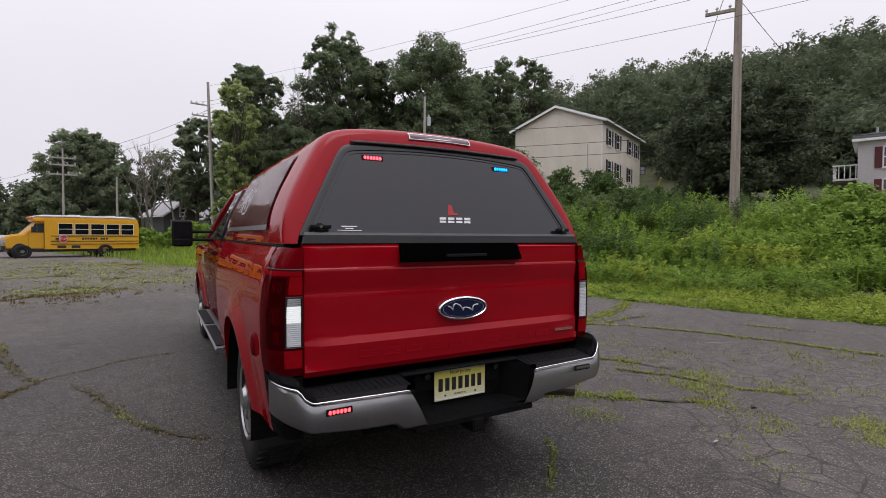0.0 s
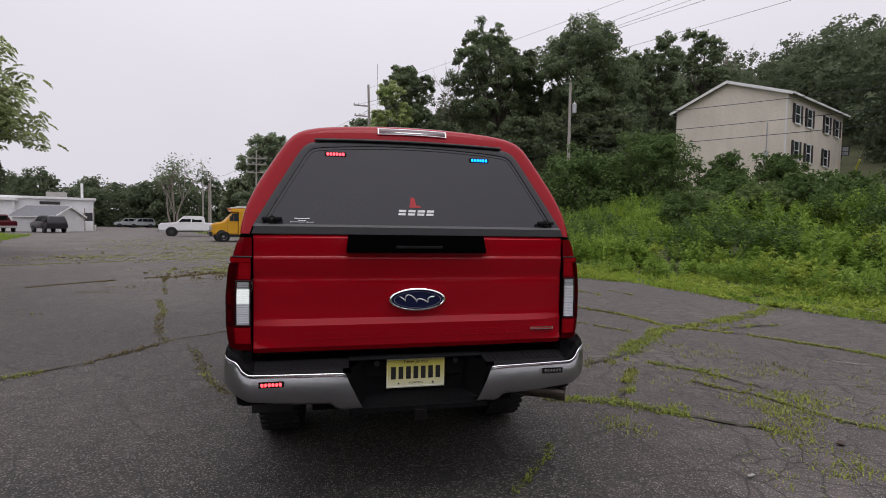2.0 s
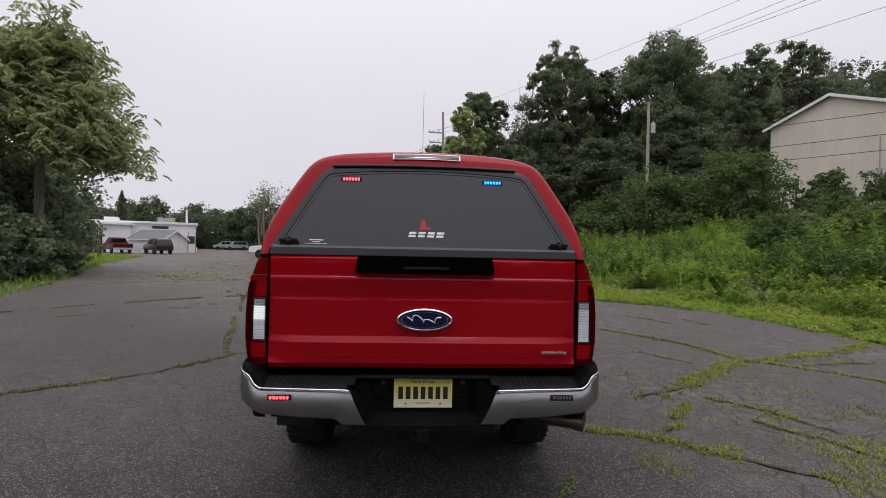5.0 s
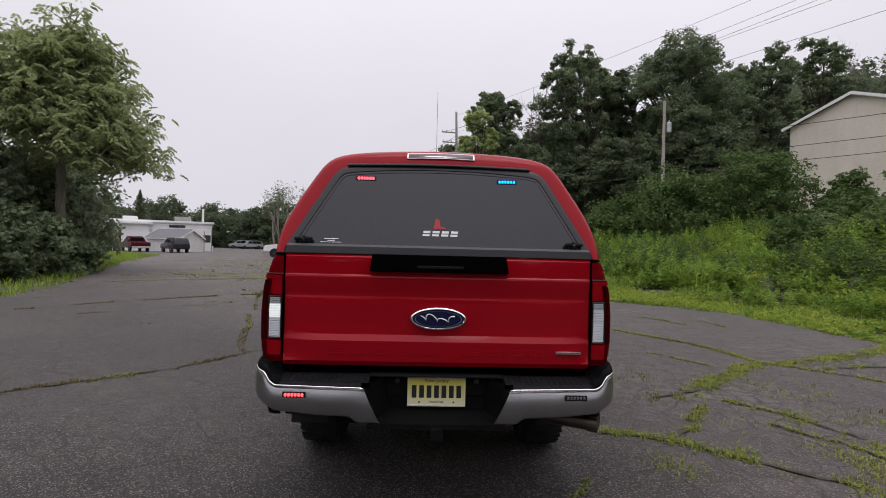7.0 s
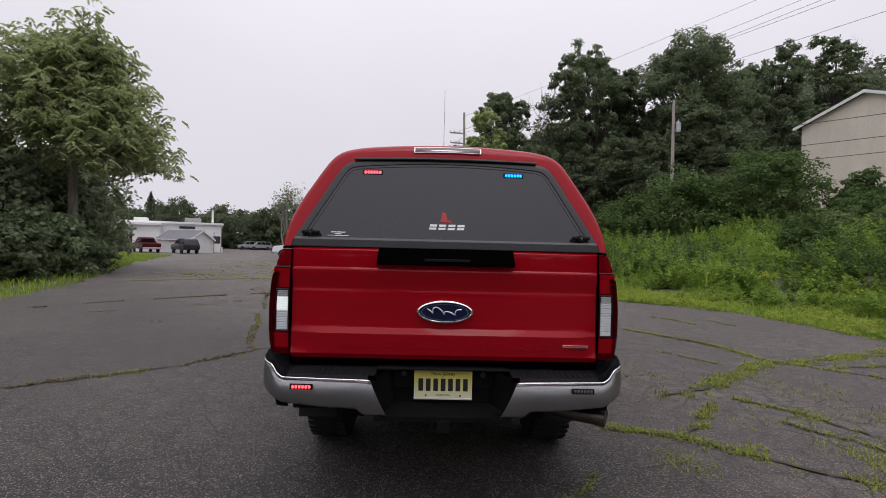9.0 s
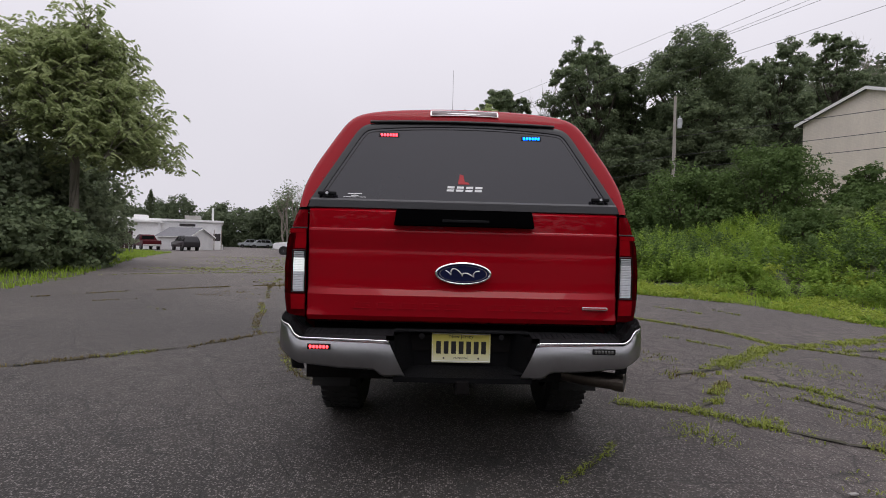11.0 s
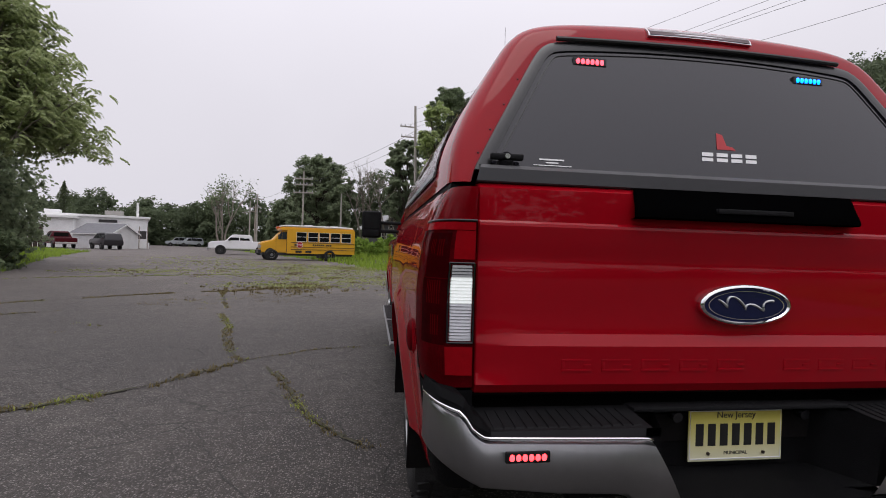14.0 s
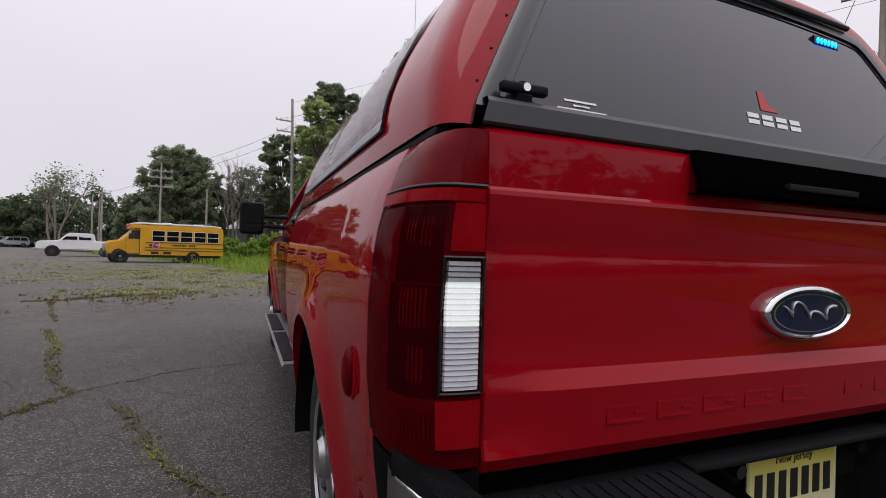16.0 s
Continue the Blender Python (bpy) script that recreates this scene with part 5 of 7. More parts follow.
hp = part("handle_panel", bm, PANEL_BLACK, gate, "gloss black tailgate handle panel", smooth=40)
part("grip", box(bmesh.new(), -0.115, 0.125, -0.036, -0.02, 1.286, 1.300, 0.004), BLACK, hp)


# ---- bed cap ----
cap_half = [(0.872, 1.352), (0.868, 1.40), (0.850, 1.49), (0.805, 1.60), (0.745, 1.71), (0.690, 1.805), (0.655, 1.855), (0.61, 1.893), (0.54, 1.918), (0.42, 1.936), (0.21, 1.950), (0.0, 1.955)]
cap_loop = [(-x, z) for x, z in cap_half] + [(x, z) for x, z in cap_half[-2::-1]]


def smooth_loop(pts, n):
    """Even points along an open smooth line."""
    p = np.array(pts)
    out = []
    for k in range(len(p) - 1):
        p0, p1, p2, p3 = p[max(k - 1, 0)], p[k], p[k + 1], p[min(k + 2, len(p) - 1)]
        for t in np.linspace(0, 1, 12, endpoint=False):
            out.append(0.5 * ((2 * p1) + (p2 - p0) * t + (2 * p0 - 5 * p1 + 4 * p2 - p3) * t * t + (3 * p1 - p0 - 3 * p2 + p3) * t ** 3))
    out.append(p[-1])
    out = np.array(out)
    d = np.r_[0, np.cumsum(np.linalg.norm(np.diff(out, axis=0), axis=1))]
    u = np.linspace(0, d[-1], n)
    return np.stack([np.interp(u, d, out[:, 0]), np.interp(u, d, out[:, 1])], 1)


def back_y(z):
    """The sloping rear of the cap."""
    return 0.036 + 0.36 * (z - 1.34)


N = 81
outer = smooth_loop(cap_loop, N)


def inset(loop, d):
    """The loop moved inwards by d metres."""
    t = np.gradient(loop, axis=0)
    nrm = np.stack([t[:, 1], -t[:, 0]], 1)
    nrm /= np.linalg.norm(nrm, axis=1, keepdims=True)
    q = loop + nrm * d
    q[:, 1] = np.maximum(q[:, 1], 1.352)
    return q


frame_half = [(0.816, 1.352), (0.806, 1.388), (0.79, 1.42), (0.745, 1.505), (0.69, 1.605), (0.635, 1.705), (0.592, 1.78), (0.565, 1.812), (0.525, 1.832), (0.42, 1.845), (0.21, 1.858), (0.0, 1.862)]
frame_loop = smooth_loop([(-x, z) for x, z in frame_half] + [(x, z) for x, z in frame_half[-2::-1]], N)
cap = bmesh.new()
rows = []
for y_end in (2.10, 2.07, 1.6, 1.1, 0.6):
    bulge = 1.0 if y_end < 2.09 else 0.985
    rows.append([(x * bulge, y_end, z if bulge == 1 else 1.34 + (z - 1.34) * 0.985) for x, z in outer])
for d, push in ((0.0, 0.075), (0.004, 0.040), (0.012, 0.018), (0.026, 0.005), (0.042, 0.0)):
    rows.append([(x, back_y(z) + push, z) for x, z in inset(outer, d)])
rows.append([(x, back_y(z), z) for x, z in frame_loop])
rows.append([(x, back_y(z) + 0.03, z) for x, z in frame_loop])
grid_faces(cap, rows)
bmesh.ops.contextual_create(cap, geom=[e for e in cap.edges if e.is_boundary and all(v.co.y > 2.095 for v in e.verts)])
bmesh.ops.recalc_face_normals(cap, faces=cap.faces)
shell = part("bed_cap", cap, RED, truck, "red fibreglass bed cap with a tinted rear window", smooth=50)
lining = bmesh.new()
grid_faces(lining, [[(x * 0.97, y, 1.34 + (z - 1.34) * 0.97) for x, z in outer] for y in (2.05, 1.2, 0.30)])
part("lining", lining, UNDER, shell)
# dark gasket line between cap and bed
for s in (-1, 1):
    part("seal", box(bmesh.new(), min(s * 0.835, s * 0.862), max(s * 0.835, s * 0.862), 0.075, 2.09, 1.345, 1.354), GLOSSBLACK, shell)
# rear window: frame, pane, lower strip
bm = bmesh.new()
f2, f3 = inset(frame_loop, 0.010), inset(frame_loop, 0.034)
f2[:, 1], f3[:, 1] = np.maximum(f2[:, 1], 1.388), np.maximum(f3[:, 1], 1.388)
grid_faces(bm, [[(x, back_y(z) + o, z) for x, z in lp] for lp, o in ((frame_loop, 0.004), (frame_loop, -0.008), (f2, -0.011), (f3, -0.009), (f3, 0.004))])
bmesh.ops.recalc_face_normals(bm, faces=bm.faces)
part("window_frame", bm, FRAME_BLACK, shell, smooth=30)
bm = bmesh.new()
g = inset(frame_loop, 0.030)
g[:, 1] = np.maximum(g[:, 1], 1.388)
ring = [bm.verts.new((x, back_y(z) - 0.004, z)) for x, z in g]
bm.faces.new(ring)
bmesh.ops.triangulate(bm, faces=bm.faces)
bmesh.ops.recalc_face_normals(bm, faces=bm.faces)
for f in bm.faces:
    if f.normal.y > 0:
        f.normal_flip()
pane = part("rear_window", bm, TINT_REAR, shell, "dark tinted rear window")
bm = bmesh.new()
lines = inset(frame_loop, 0.050)
lines[:, 1] = np.maximum(lines[:, 1], 1.392)
tube(bm, [(x, back_y(z) - 0.0045, z) for x, z in lines], 0.0022, 4)
part("inner_seal", bm, INK, shell)
prof = [(1.3485, 0.034), (1.350, 0.018), (1.354, 0.014), (1.39, 0.018), (1.401, 0.030), (1.403, 0.06)]
bm = bmesh.new()
grid_faces(bm, [[(x * (0.806 - (z - 1.352) * 0.30), y, z) for x in np.linspace(-1, 1, 21)] for z, y in prof])
bmesh.ops.recalc_face_normals(bm, faces=bm.faces)
part("lower_strip", bm, GREYSTRIP, shell, "dark grey lower window strip", smooth=30)
bm = bmesh.new()
tube(bm, [(x, back_y(1.842) - 0.016, 1.842 + 0.012 * (1 - (x / 0.55) ** 2)) for x in np.linspace(-0.52, 0.50, 15)], 0.008, 8)
part("weather_strip", bm, INK, shell)
# screws
bm = bmesh.new()
for s in (-1, 1):
    for z in (1.44, 1.515, 1.60, 1.69):
        x = float(np.interp(z, [p[1] for p in frame_half], [p[0] for p in frame_half])) + 0.012
        bmesh.ops.create_uvsphere(bm, u_segments=8, v_segments=6, radius=0.003, matrix=Matrix.Translation((s * x, back_y(z) - 0.001, z)))
part("screws", bm, INK, shell, kind="stuff")
# high brake lamp on the roof's rear edge
bm = bmesh.new()
def brow(x, z, off):
    """A place on the rounded brow of the cap above the rear window."""
    zz = z - 0.02 * (x / 0.4) ** 2
    return (x, back_y(zz) - off + max(0.0, zz - 0.008 - 1.905) * 0.9, zz)


for zs3, half, off, thick, nm in (((1.899, 1.911, 1.923, 1.935), 0.190, 0.010, 0.016, "frame"), ((1.903, 1.917, 1.931), 0.184, 0.0115, 0.01, "lens")):
    bm = bmesh.new()
    grid_faces(bm, [[brow(x, z, off) for x in np.linspace(-half, half, 15)] for z in zs3])
    bmesh.ops.recalc_face_normals(bm, faces=bm.faces)
    if sum(f.normal.y for f in bm.faces) > 0:
        bmesh.ops.reverse_faces(bm, faces=bm.faces)
    bmesh.ops.solidify(bm, geom=bm.faces, thickness=thick)
    if nm == "frame":
        hb = part("high_brake_lamp", bm, CHROME, shell, "silver-framed high brake lamp", smooth=40)
    else:
        part("lens", bm, BRAKE_LENS, hb)
# T handles
for s in (-1, 1):
    c = Vector((s * 0.715, back_y(1.425) - 0.004, 1.425))
    bm = cyl(bmesh.new(), c, c + Vector((0, -0.020, 0)), 0.017, seg=16)
    cyl(bm, c + Vector((0, -0.0005, -0.026)), c + Vector((0, -0.012, -0.022)), 0.033, 0.026, 20)
    cyl(bm, c + Vector((0, -0.010, -0.022)), c + Vector((0, -0.022, -0.004)), 0.022, 0.017, 16)
    box(bm, c.x - 0.047, c.x + 0.047, c.y - 0.032, c.y - 0.014, c.z - 0.008, c.z + 0.010, 0.007, 3)
    h = part("turn_handle", bm, BLACK, shell, "black T-shaped turn handle", smooth=50)
    part("lock", cyl(bmesh.new(), c + Vector((0, -0.031, 0.002)), c + Vector((0, -0.0345, 0.002)), 0.0075, seg=16), BRIGHT, h, "chrome lock cylinder")


def on_glass(x, z, off=0.0055):
    return Vector((x, back_y(z) - off, z))


# decals: plain slanted blocks and small bars
for k in range(4):
    bm = bmesh.new()
    x = -0.072 + k * 0.0495
    for z0, z1 in ((1.455, 1.4665), (1.4715, 1.484)):
        vs = [bm.verts.new(on_glass(x + dx + (z - 1.455) * 0.21, z)) for dx, z in ((-0.022, z0), (0.016, z0), (0.016, z1), (-0.022, z1))]
        bm.faces.new(vs)
    part("white_decal", bm, WHITE_PRINT, shell)
bm = bmesh.new()
bm.faces.new([bm.verts.new(on_glass(x, z)) for x, z in ((-0.034, 1.496), (0.030, 1.496), (0.022, 1.506), (0.002, 1.510), (-0.004, 1.546), (-0.024, 1.552))])
part("red_decal", bm, RED_PRINT, shell)
for k, (w, z) in enumerate(((0.075, 1.4275), (0.038, 1.4185), (0.115, 1.4105))):
    bm = bmesh.new()
    bm.faces.new([bm.verts.new(on_glass(-0.575 + dx, zz)) for dx, zz in ((-w / 2, z), (w / 2, z), (w / 2, z + 0.0045 - 0.001 * k), (-w / 2, z + 0.0045 - 0.001 * k))])
    part("small_print_bar", bm, WHITE_PRINT, shell)


LED_RED_IN = mat("lit_red_diode_behind_glass", (0.6, 0.02, 0.02), 0.2, emit=(1.0, 0.04, 0.06), power=6)


def warning_light(parent, x, y, z, lit, label):
    bm = box(bmesh.new(), x - 0.056, x + 0.056, y - 0.006, y + 0.004, z - 0.014, z + 0.014, 0.005)
    w = part("warning_light", bm, GLOSSBLACK, parent, label)
    for k in range(6):
        dx = x - 0.040 + k * 0.016
        bm = bmesh.new()
        bmesh.ops.create_uvsphere(bm, u_segments=10, v_segments=6, radius=1, matrix=Matrix.Translation((dx, y - 0.006, z)) @ Matrix.Diagonal((0.0068, 0.004, 0.009, 1)))
        part("diode", bm, lit, w)


for s, m, lab in ((-1, LED_RED_IN, "lit red warning light"), (1, LED_BLUE, "lit blue warning light")):
    p = on_glass(s * 0.392 - 0.022, 1.770, 0.004)
    warning_light(shell, p.x, p.y, p.z, m, lab)

# side windows of the cap
for s in (-1, 1):
    def cap_x(z, o=0.0):
        return s * (float(np.interp(z, [p[1] for p in cap_half[:7]], [p[0] for p in cap_half[:7]])) + o)
    for nm, grow, off, m in (("side_trim", 0.015, 0.006, GLOSSBLACK), ("side_hatch", 0.0, 0.010, RED_HATCH)):
        bm = bmesh.new()
        zs2 = np.linspace(1.43 - grow, 1.80 + grow, 10)
        rws = []
        for z in zs2:
            y0 = np.interp(z, [1.43 - grow, 1.80 + grow], [0.42 - grow, 0.56 - grow])
            rws.append([(cap_x(z, off), y, z) for y in np.linspace(y0, 1.90 + grow, 12)])
        grid_faces(bm, rws)
        bmesh.ops.solidify(bm, geom=bm.faces, thickness=0.012 * s)
        bmesh.ops.recalc_face_normals(bm, faces=bm.faces)
        part(nm, bm, m, shell, smooth=30)
    bm = bmesh.new()
    grid_faces(bm, [[(cap_x(z, 0.013), y, z) for y in np.linspace(0.41, 1.92, 8)] for z in (1.415, 1.428, 1.44)])
    bmesh.ops.solidify(bm, geom=bm.faces, thickness=0.006 * s)
    part("window_rail", bm, CHROME, shell)
    # worn white emblem on the hatch
    for ya, yb3, za, zb in ((1.28, 1.42, 1.52, 1.535), (1.27, 1.30, 1.535, 1.68), (1.38, 1.41, 1.56, 1.66), (1.30, 1.36, 1.60, 1.63), (1.44, 1.60, 1.60, 1.66), (1.48, 1.52, 1.54, 1.70), (1.56, 1.58, 1.54, 1.68)):
        bm = bmesh.new()
        grid_faces(bm, [[(cap_x(z, 0.0125), y, z) for y in np.linspace(ya, yb3, 4)] for z in np.linspace(za, zb, 4)])
        bmesh.ops.solidify(bm, geom=bm.faces, thickness=0.0015 * s)
        part("emblem_stroke", bm, WHITE_PRINT, shell)


# ---- rear bumper ----
def bumper_plan(x):
    a = abs(x)
    if a < 0.78:
        return -0.135 - 0.012 * (1 - (a / 0.78) ** 2)
    t = min(1.0, (a - 0.78) / 0.150)
    return -0.135 + 0.19 * (1 - math.sqrt(max(0.0, 1 - t ** 2.2)))


def chrome_top(a):
    return float(np.interp(a, [0.30, 0.36, 0.38, 0.795, 0.825, 0.85, 0.93], [0.693, 0.693, 0.697, 0.704, 0.722, 0.762, 0.775]))


def chrome_low(a):
    return float(np.interp(a, [0.28, 0.395, 0.43, 0.60, 0.80, 0.93], [0.520, 0.522, 0.553, 0.560, 0.580, 0.640]))


for s in (-1, 1):
    bm = bmesh.new()
    rows = []
    for i in range(41):
        u = i / 40
        u = 1 - (1 - u) ** 1.35
        row = []
        for j in range(13):
            v = j / 12
            a0 = 0.275 + (0.362 - 0.275) * v
            a = a0 + (0.930 - a0) * u
            z = chrome_low(a) + (chrome_top(a) - chrome_low(a)) * v
            y = bumper_plan(a) - 0.016 * (1 - (2 * v - 0.9) ** 2) + (0.016 if j in (0, 12) else 0)
            row.append((s * a, y, z))
        rows.append(row)
    rows.append([(s * 0.925, 0.10, z[2]) for z in rows[-1]])
    grid_faces(bm, rows)
    bmesh.ops.solidify(bm, geom=bm.faces, thickness=0.006)
    bmesh.ops.recalc_face_normals(bm, faces=bm.faces)
    ch = part("bumper_chrome", bm, CHROME, truck, "dull chrome bumper half", smooth=35)
    # bright rolled top edge
    bm = bmesh.new()
    edge_pts = [(s * a, bumper_plan(a) + 0.001, chrome_top(a) + 0.001) for a in np.linspace(0.362, 0.929, 40)]
    tube(bm, edge_pts, 0.0045, 6)
    part("rolled_edge", bm, BRIGHT, ch, smooth=True)
    warning_light(ch, s * 0.690 - 0.005, bumper_plan(0.69) - 0.019, 0.668, LED_RED if s < 0 else LED_OFF, "lit red warning light" if s < 0 else "unlit warning light")
    # black end block over the chrome
    bm = bmesh.new()
    rows = []
    for a in np.linspace(0.80, 0.930, 12):
        y0 = bumper_plan(a) + 0.006
        t = chrome_top(a)
        rows.append([(s * a, y0, t - 0.01), (s * a, y0 + 0.004, t + 0.016), (s * (a - 0.006), y0 + 0.022, t + 0.030 + 0.004), (s * min(a, 0.90), 0.02, t + 0.030), (s * min(a, 0.90), 0.10, t + 0.025)])
    rows.insert(0, [(p[0] - s * 0.02, p[1], min(p[2], 0.715)) for p in rows[0]])
    grid_faces(bm, rows)
    bmesh.ops.solidify(bm, geom=bm.faces, thickness=0.008)
    bmesh.ops.recalc_face_normals(bm, faces=bm.faces)
    part("end_block", bm, BLACK, truck, smooth=35)
    # ribbed step pad
    bm = bmesh.new()
    x0, x1 = 0.345, 0.81
    prism(bm, [(-0.126, 0.670), (-0.130, 0.700), (-0.116, 0.715), (0.03, 0.728), (0.03, 0.670)], "x", s * x0, s * x1)
    pad = part("step_pad", bm, BLACK, truck, "black ribbed bumper step", smooth=35)
    for k in range(15):
        x = s * (x0 + 0.035 + (x1 - x0 - 0.06) * k / 14)
        bm = bmesh.new()
        prism(bm, [(-0.106, 0.715), (-0.100, 0.7195), (0.0, 0.7285), (0.01, 0.724)], "x", x - 0.011, x + 0.011)
        part("rib", bm, BLACK, pad)

# middle of the bumper with the plate's pocket
bm = bmesh.new()
cols = [(-0.375, -0.135), (-0.335, -0.135), (-0.262, 0.030), (-0.22, 0.036), (0.22, 0.036), (0.262, 0.030), (0.335, -0.135), (0.375, -0.135)]
rows = [[(x, y, 0.722) for x, y in cols], [(x, y, 0.70) for x, y in cols], [(x * 0.97, y + 0.004, 0.63) for x, y in cols], [(x * 0.93, y * 0.95 - 0.005, 0.545) for x, y in cols]]
rows += [[(x * 0.92, -0.10, 0.530) for x, y in cols], [(x * 0.90, -0.150, 0.526) for x, y in cols], [(x * 0.90, -0.152, 0.502) for x, y in cols], [(x * 0.90, -0.08, 0.49) for x, y in cols]]
grid_faces(bm, rows)
bmesh.ops.solidify(bm, geom=bm.faces, thickness=0.008)
bmesh.ops.recalc_face_normals(bm, faces=bm.faces)
pocket = part("bumper_middle", bm, BLACK, truck, "black recessed bumper middle", smooth=25)
part("pocket_top", box(bmesh.new(), -0.345, 0.345, -0.02, 0.035, 0.722, 0.734, 0.005), BLACK, pocket)
for s in (-1, 1):
    b = bmesh.new()
    cyl(b, (s * 0.205, 0.016, 0.705), (s * 0.205, -0.012, 0.702), 0.015, seg=12)
    part("plate_lamp", b, GLOSSBLACK, pocket)
# licence plate
bm = box(bmesh.new(), -0.1525, 0.1525, 0.014, 0.018, 0.5625, 0.7145, 0.0015)
plate = part("licence_plate", bm, PLATE, truck, "yellow licence plate in the bumper pocket")
rim = bmesh.new()
rr = [(-0.148, 0.570), (0.148, 0.570), (0.148, 0.711), (-0.148, 0.711), (-0.148, 0.570)]
tube(rim, [(x, 0.0135, z) for x, z in rr], 0.0022, 5)
part("plate_rim", rim, WHITE_PRINT, plate)


def lettering(name, body, size, m, material, parent, extrude=0.0006):
    """Words as a flat mesh in the plane x-z, centred, facing -y."""
    cu = bpy.data.curves.new(name, "FONT")
    cu.body, cu.size, cu.extrude, cu.align_x, cu.align_y = body, size, extrude, "CENTER", "CENTER"
    ob = new(name, cu)
    deps = bpy.context.evaluated_depsgraph_get()
    me = bpy.data.meshes.new_from_object(ob.evaluated_get(deps))
    bpy.data.objects.remove(ob)
    me.transform(m @ pose(0, 0, 0, 90, 0, 0))
    me.materials.clear()
    me.materials.append(material)
    t = new(name, me)
    t.parent = parent
    return t


lettering("state_name", "New Jersey", 0.027, pose(0, 0.0135, 0.698), INK, plate)
lettering("plate_word", "MUNICIPAL", 0.0150, pose(0, 0.0135, 0.5865), INK, plate)
for k in range(7):
    x = -0.117 + k * 0.039
    part("number_bar", box(bmesh.new(), x - 0.0125, x + 0.0125, 0.0128, 0.015, 0.608, 0.673, 0.001), INK, plate)
for s in (-1, 1):
    part("bolt", cyl(bmesh.new(), (s * 0.09, 0.014, 0.586), (s * 0.09, 0.010, 0.586), 0.005, seg=10), STEEL, plate)

# unseen spare and tank bulk, added to keep light from under the truck
bm = box(bmesh.new(), -0.36, 0.36, 0.22, 0.80, 0.42, 0.62, 0.08, 3)
part("spare_light_block", bm, RUBBER, truck, smooth=40)
part("tank_light_block", box(bmesh.new(), -0.40, 0.36, 1.6, 3.6, 0.40, 0.62, 0.05), UNDER, truck)
# hitch, exhaust, frame, axle
bm = box(bmesh.new(), -0.034, 0.034, -0.155, 0.5, 0.445, 0.513, 0.006)
cyl(bm, (-0.042, -0.12, 0.479), (0.042, -0.12, 0.479), 0.008)
part("hitch_receiver", bm, UNDER, truck)
part("hitch_cap", box(bmesh.new(), -0.028, 0.028, -0.160, -0.150, 0.451, 0.507, 0.004), UNDER, truck)
part("hitch_bar", cyl(bmesh.new(), (-0.52, 0.03, 0.50), (0.52, 0.03, 0.50), 0.032, seg=12), UNDER, truck)
bm = bmesh.new()
for s in (-1, 1):
    box(bm, s * 0.44 - 0.05, s * 0.44 + 0.05, 0.0, 5.9, 0.50, 0.66)
part("chassis_rails", bm, UNDER, truck)
bm = cyl(bmesh.new(), (-0.78, AXLE_R, WHEEL_R), (0.78, AXLE_R, WHEEL_R), 0.06, seg=12)
bmesh.ops.create_uvsphere(bm, u_segments=16, v_segments=10, radius=0.19, matrix=Matrix.Translation((0.0, AXLE_R, WHEEL_R)))
part("rear_axle", bm, UNDER, truck, smooth=40)
part("front_axle", cyl(bmesh.new(), (-0.78, AXLE_F, WHEEL_R), (0.78, AXLE_F, WHEEL_R), 0.06, seg=12), UNDER, truck)
bm = bmesh.new()
pipe = [(0.36, 0.95, 0.50), (0.44, 0.62, 0.47), (0.58, 0.36, 0.445), (0.72, 0.23, 0.443), (0.90, 0.125, 0.444)]
tube(bm, pipe, 0.046, 16)
ex = part("exhaust_pipe", bm, STEEL, truck, "brownish steel exhaust pipe", smooth=50)
bm = bmesh.new()
d = (Vector(pipe[-1]) - Vector(pipe[-2])).normalized()
cyl(bm, Vector(pipe[-1]) - d * 0.05, Vector(pipe[-1]) + d * 0.004, 0.051, seg=18, caps=False)
cyl(bm, Vector(pipe[-1]) + d * 0.0035, Vector(pipe[-1]) - d * 0.03, 0.050, 0.042, seg=18, caps=False)
part("tip", bm, STEEL, ex)
part("bore", cyl(bmesh.new(), Vector(pipe[-1]) - d * 0.02, Vector(pipe[-1]) + d * 0.0015, 0.041, seg=18), INK, ex)


def lathe(bm, profile, centre, seg=40, axis=1):
    """Turns a profile of (radius, offset along x) round the x axis."""
    rows = []
    for r, x in profile:
        rows.append([(centre[0] + x * axis, centre[1] + r * math.cos(2 * math.pi * k / seg), centre[2] + r * math.sin(2 * math.pi * k / seg)) for k in range(seg + 1)])
    grid_faces(bm, rows)
    bmesh.ops.remove_doubles(bm, verts=bm.verts, dist=1e-5)
    bmesh.ops.recalc_face_normals(bm, faces=bm.faces)
    return bm


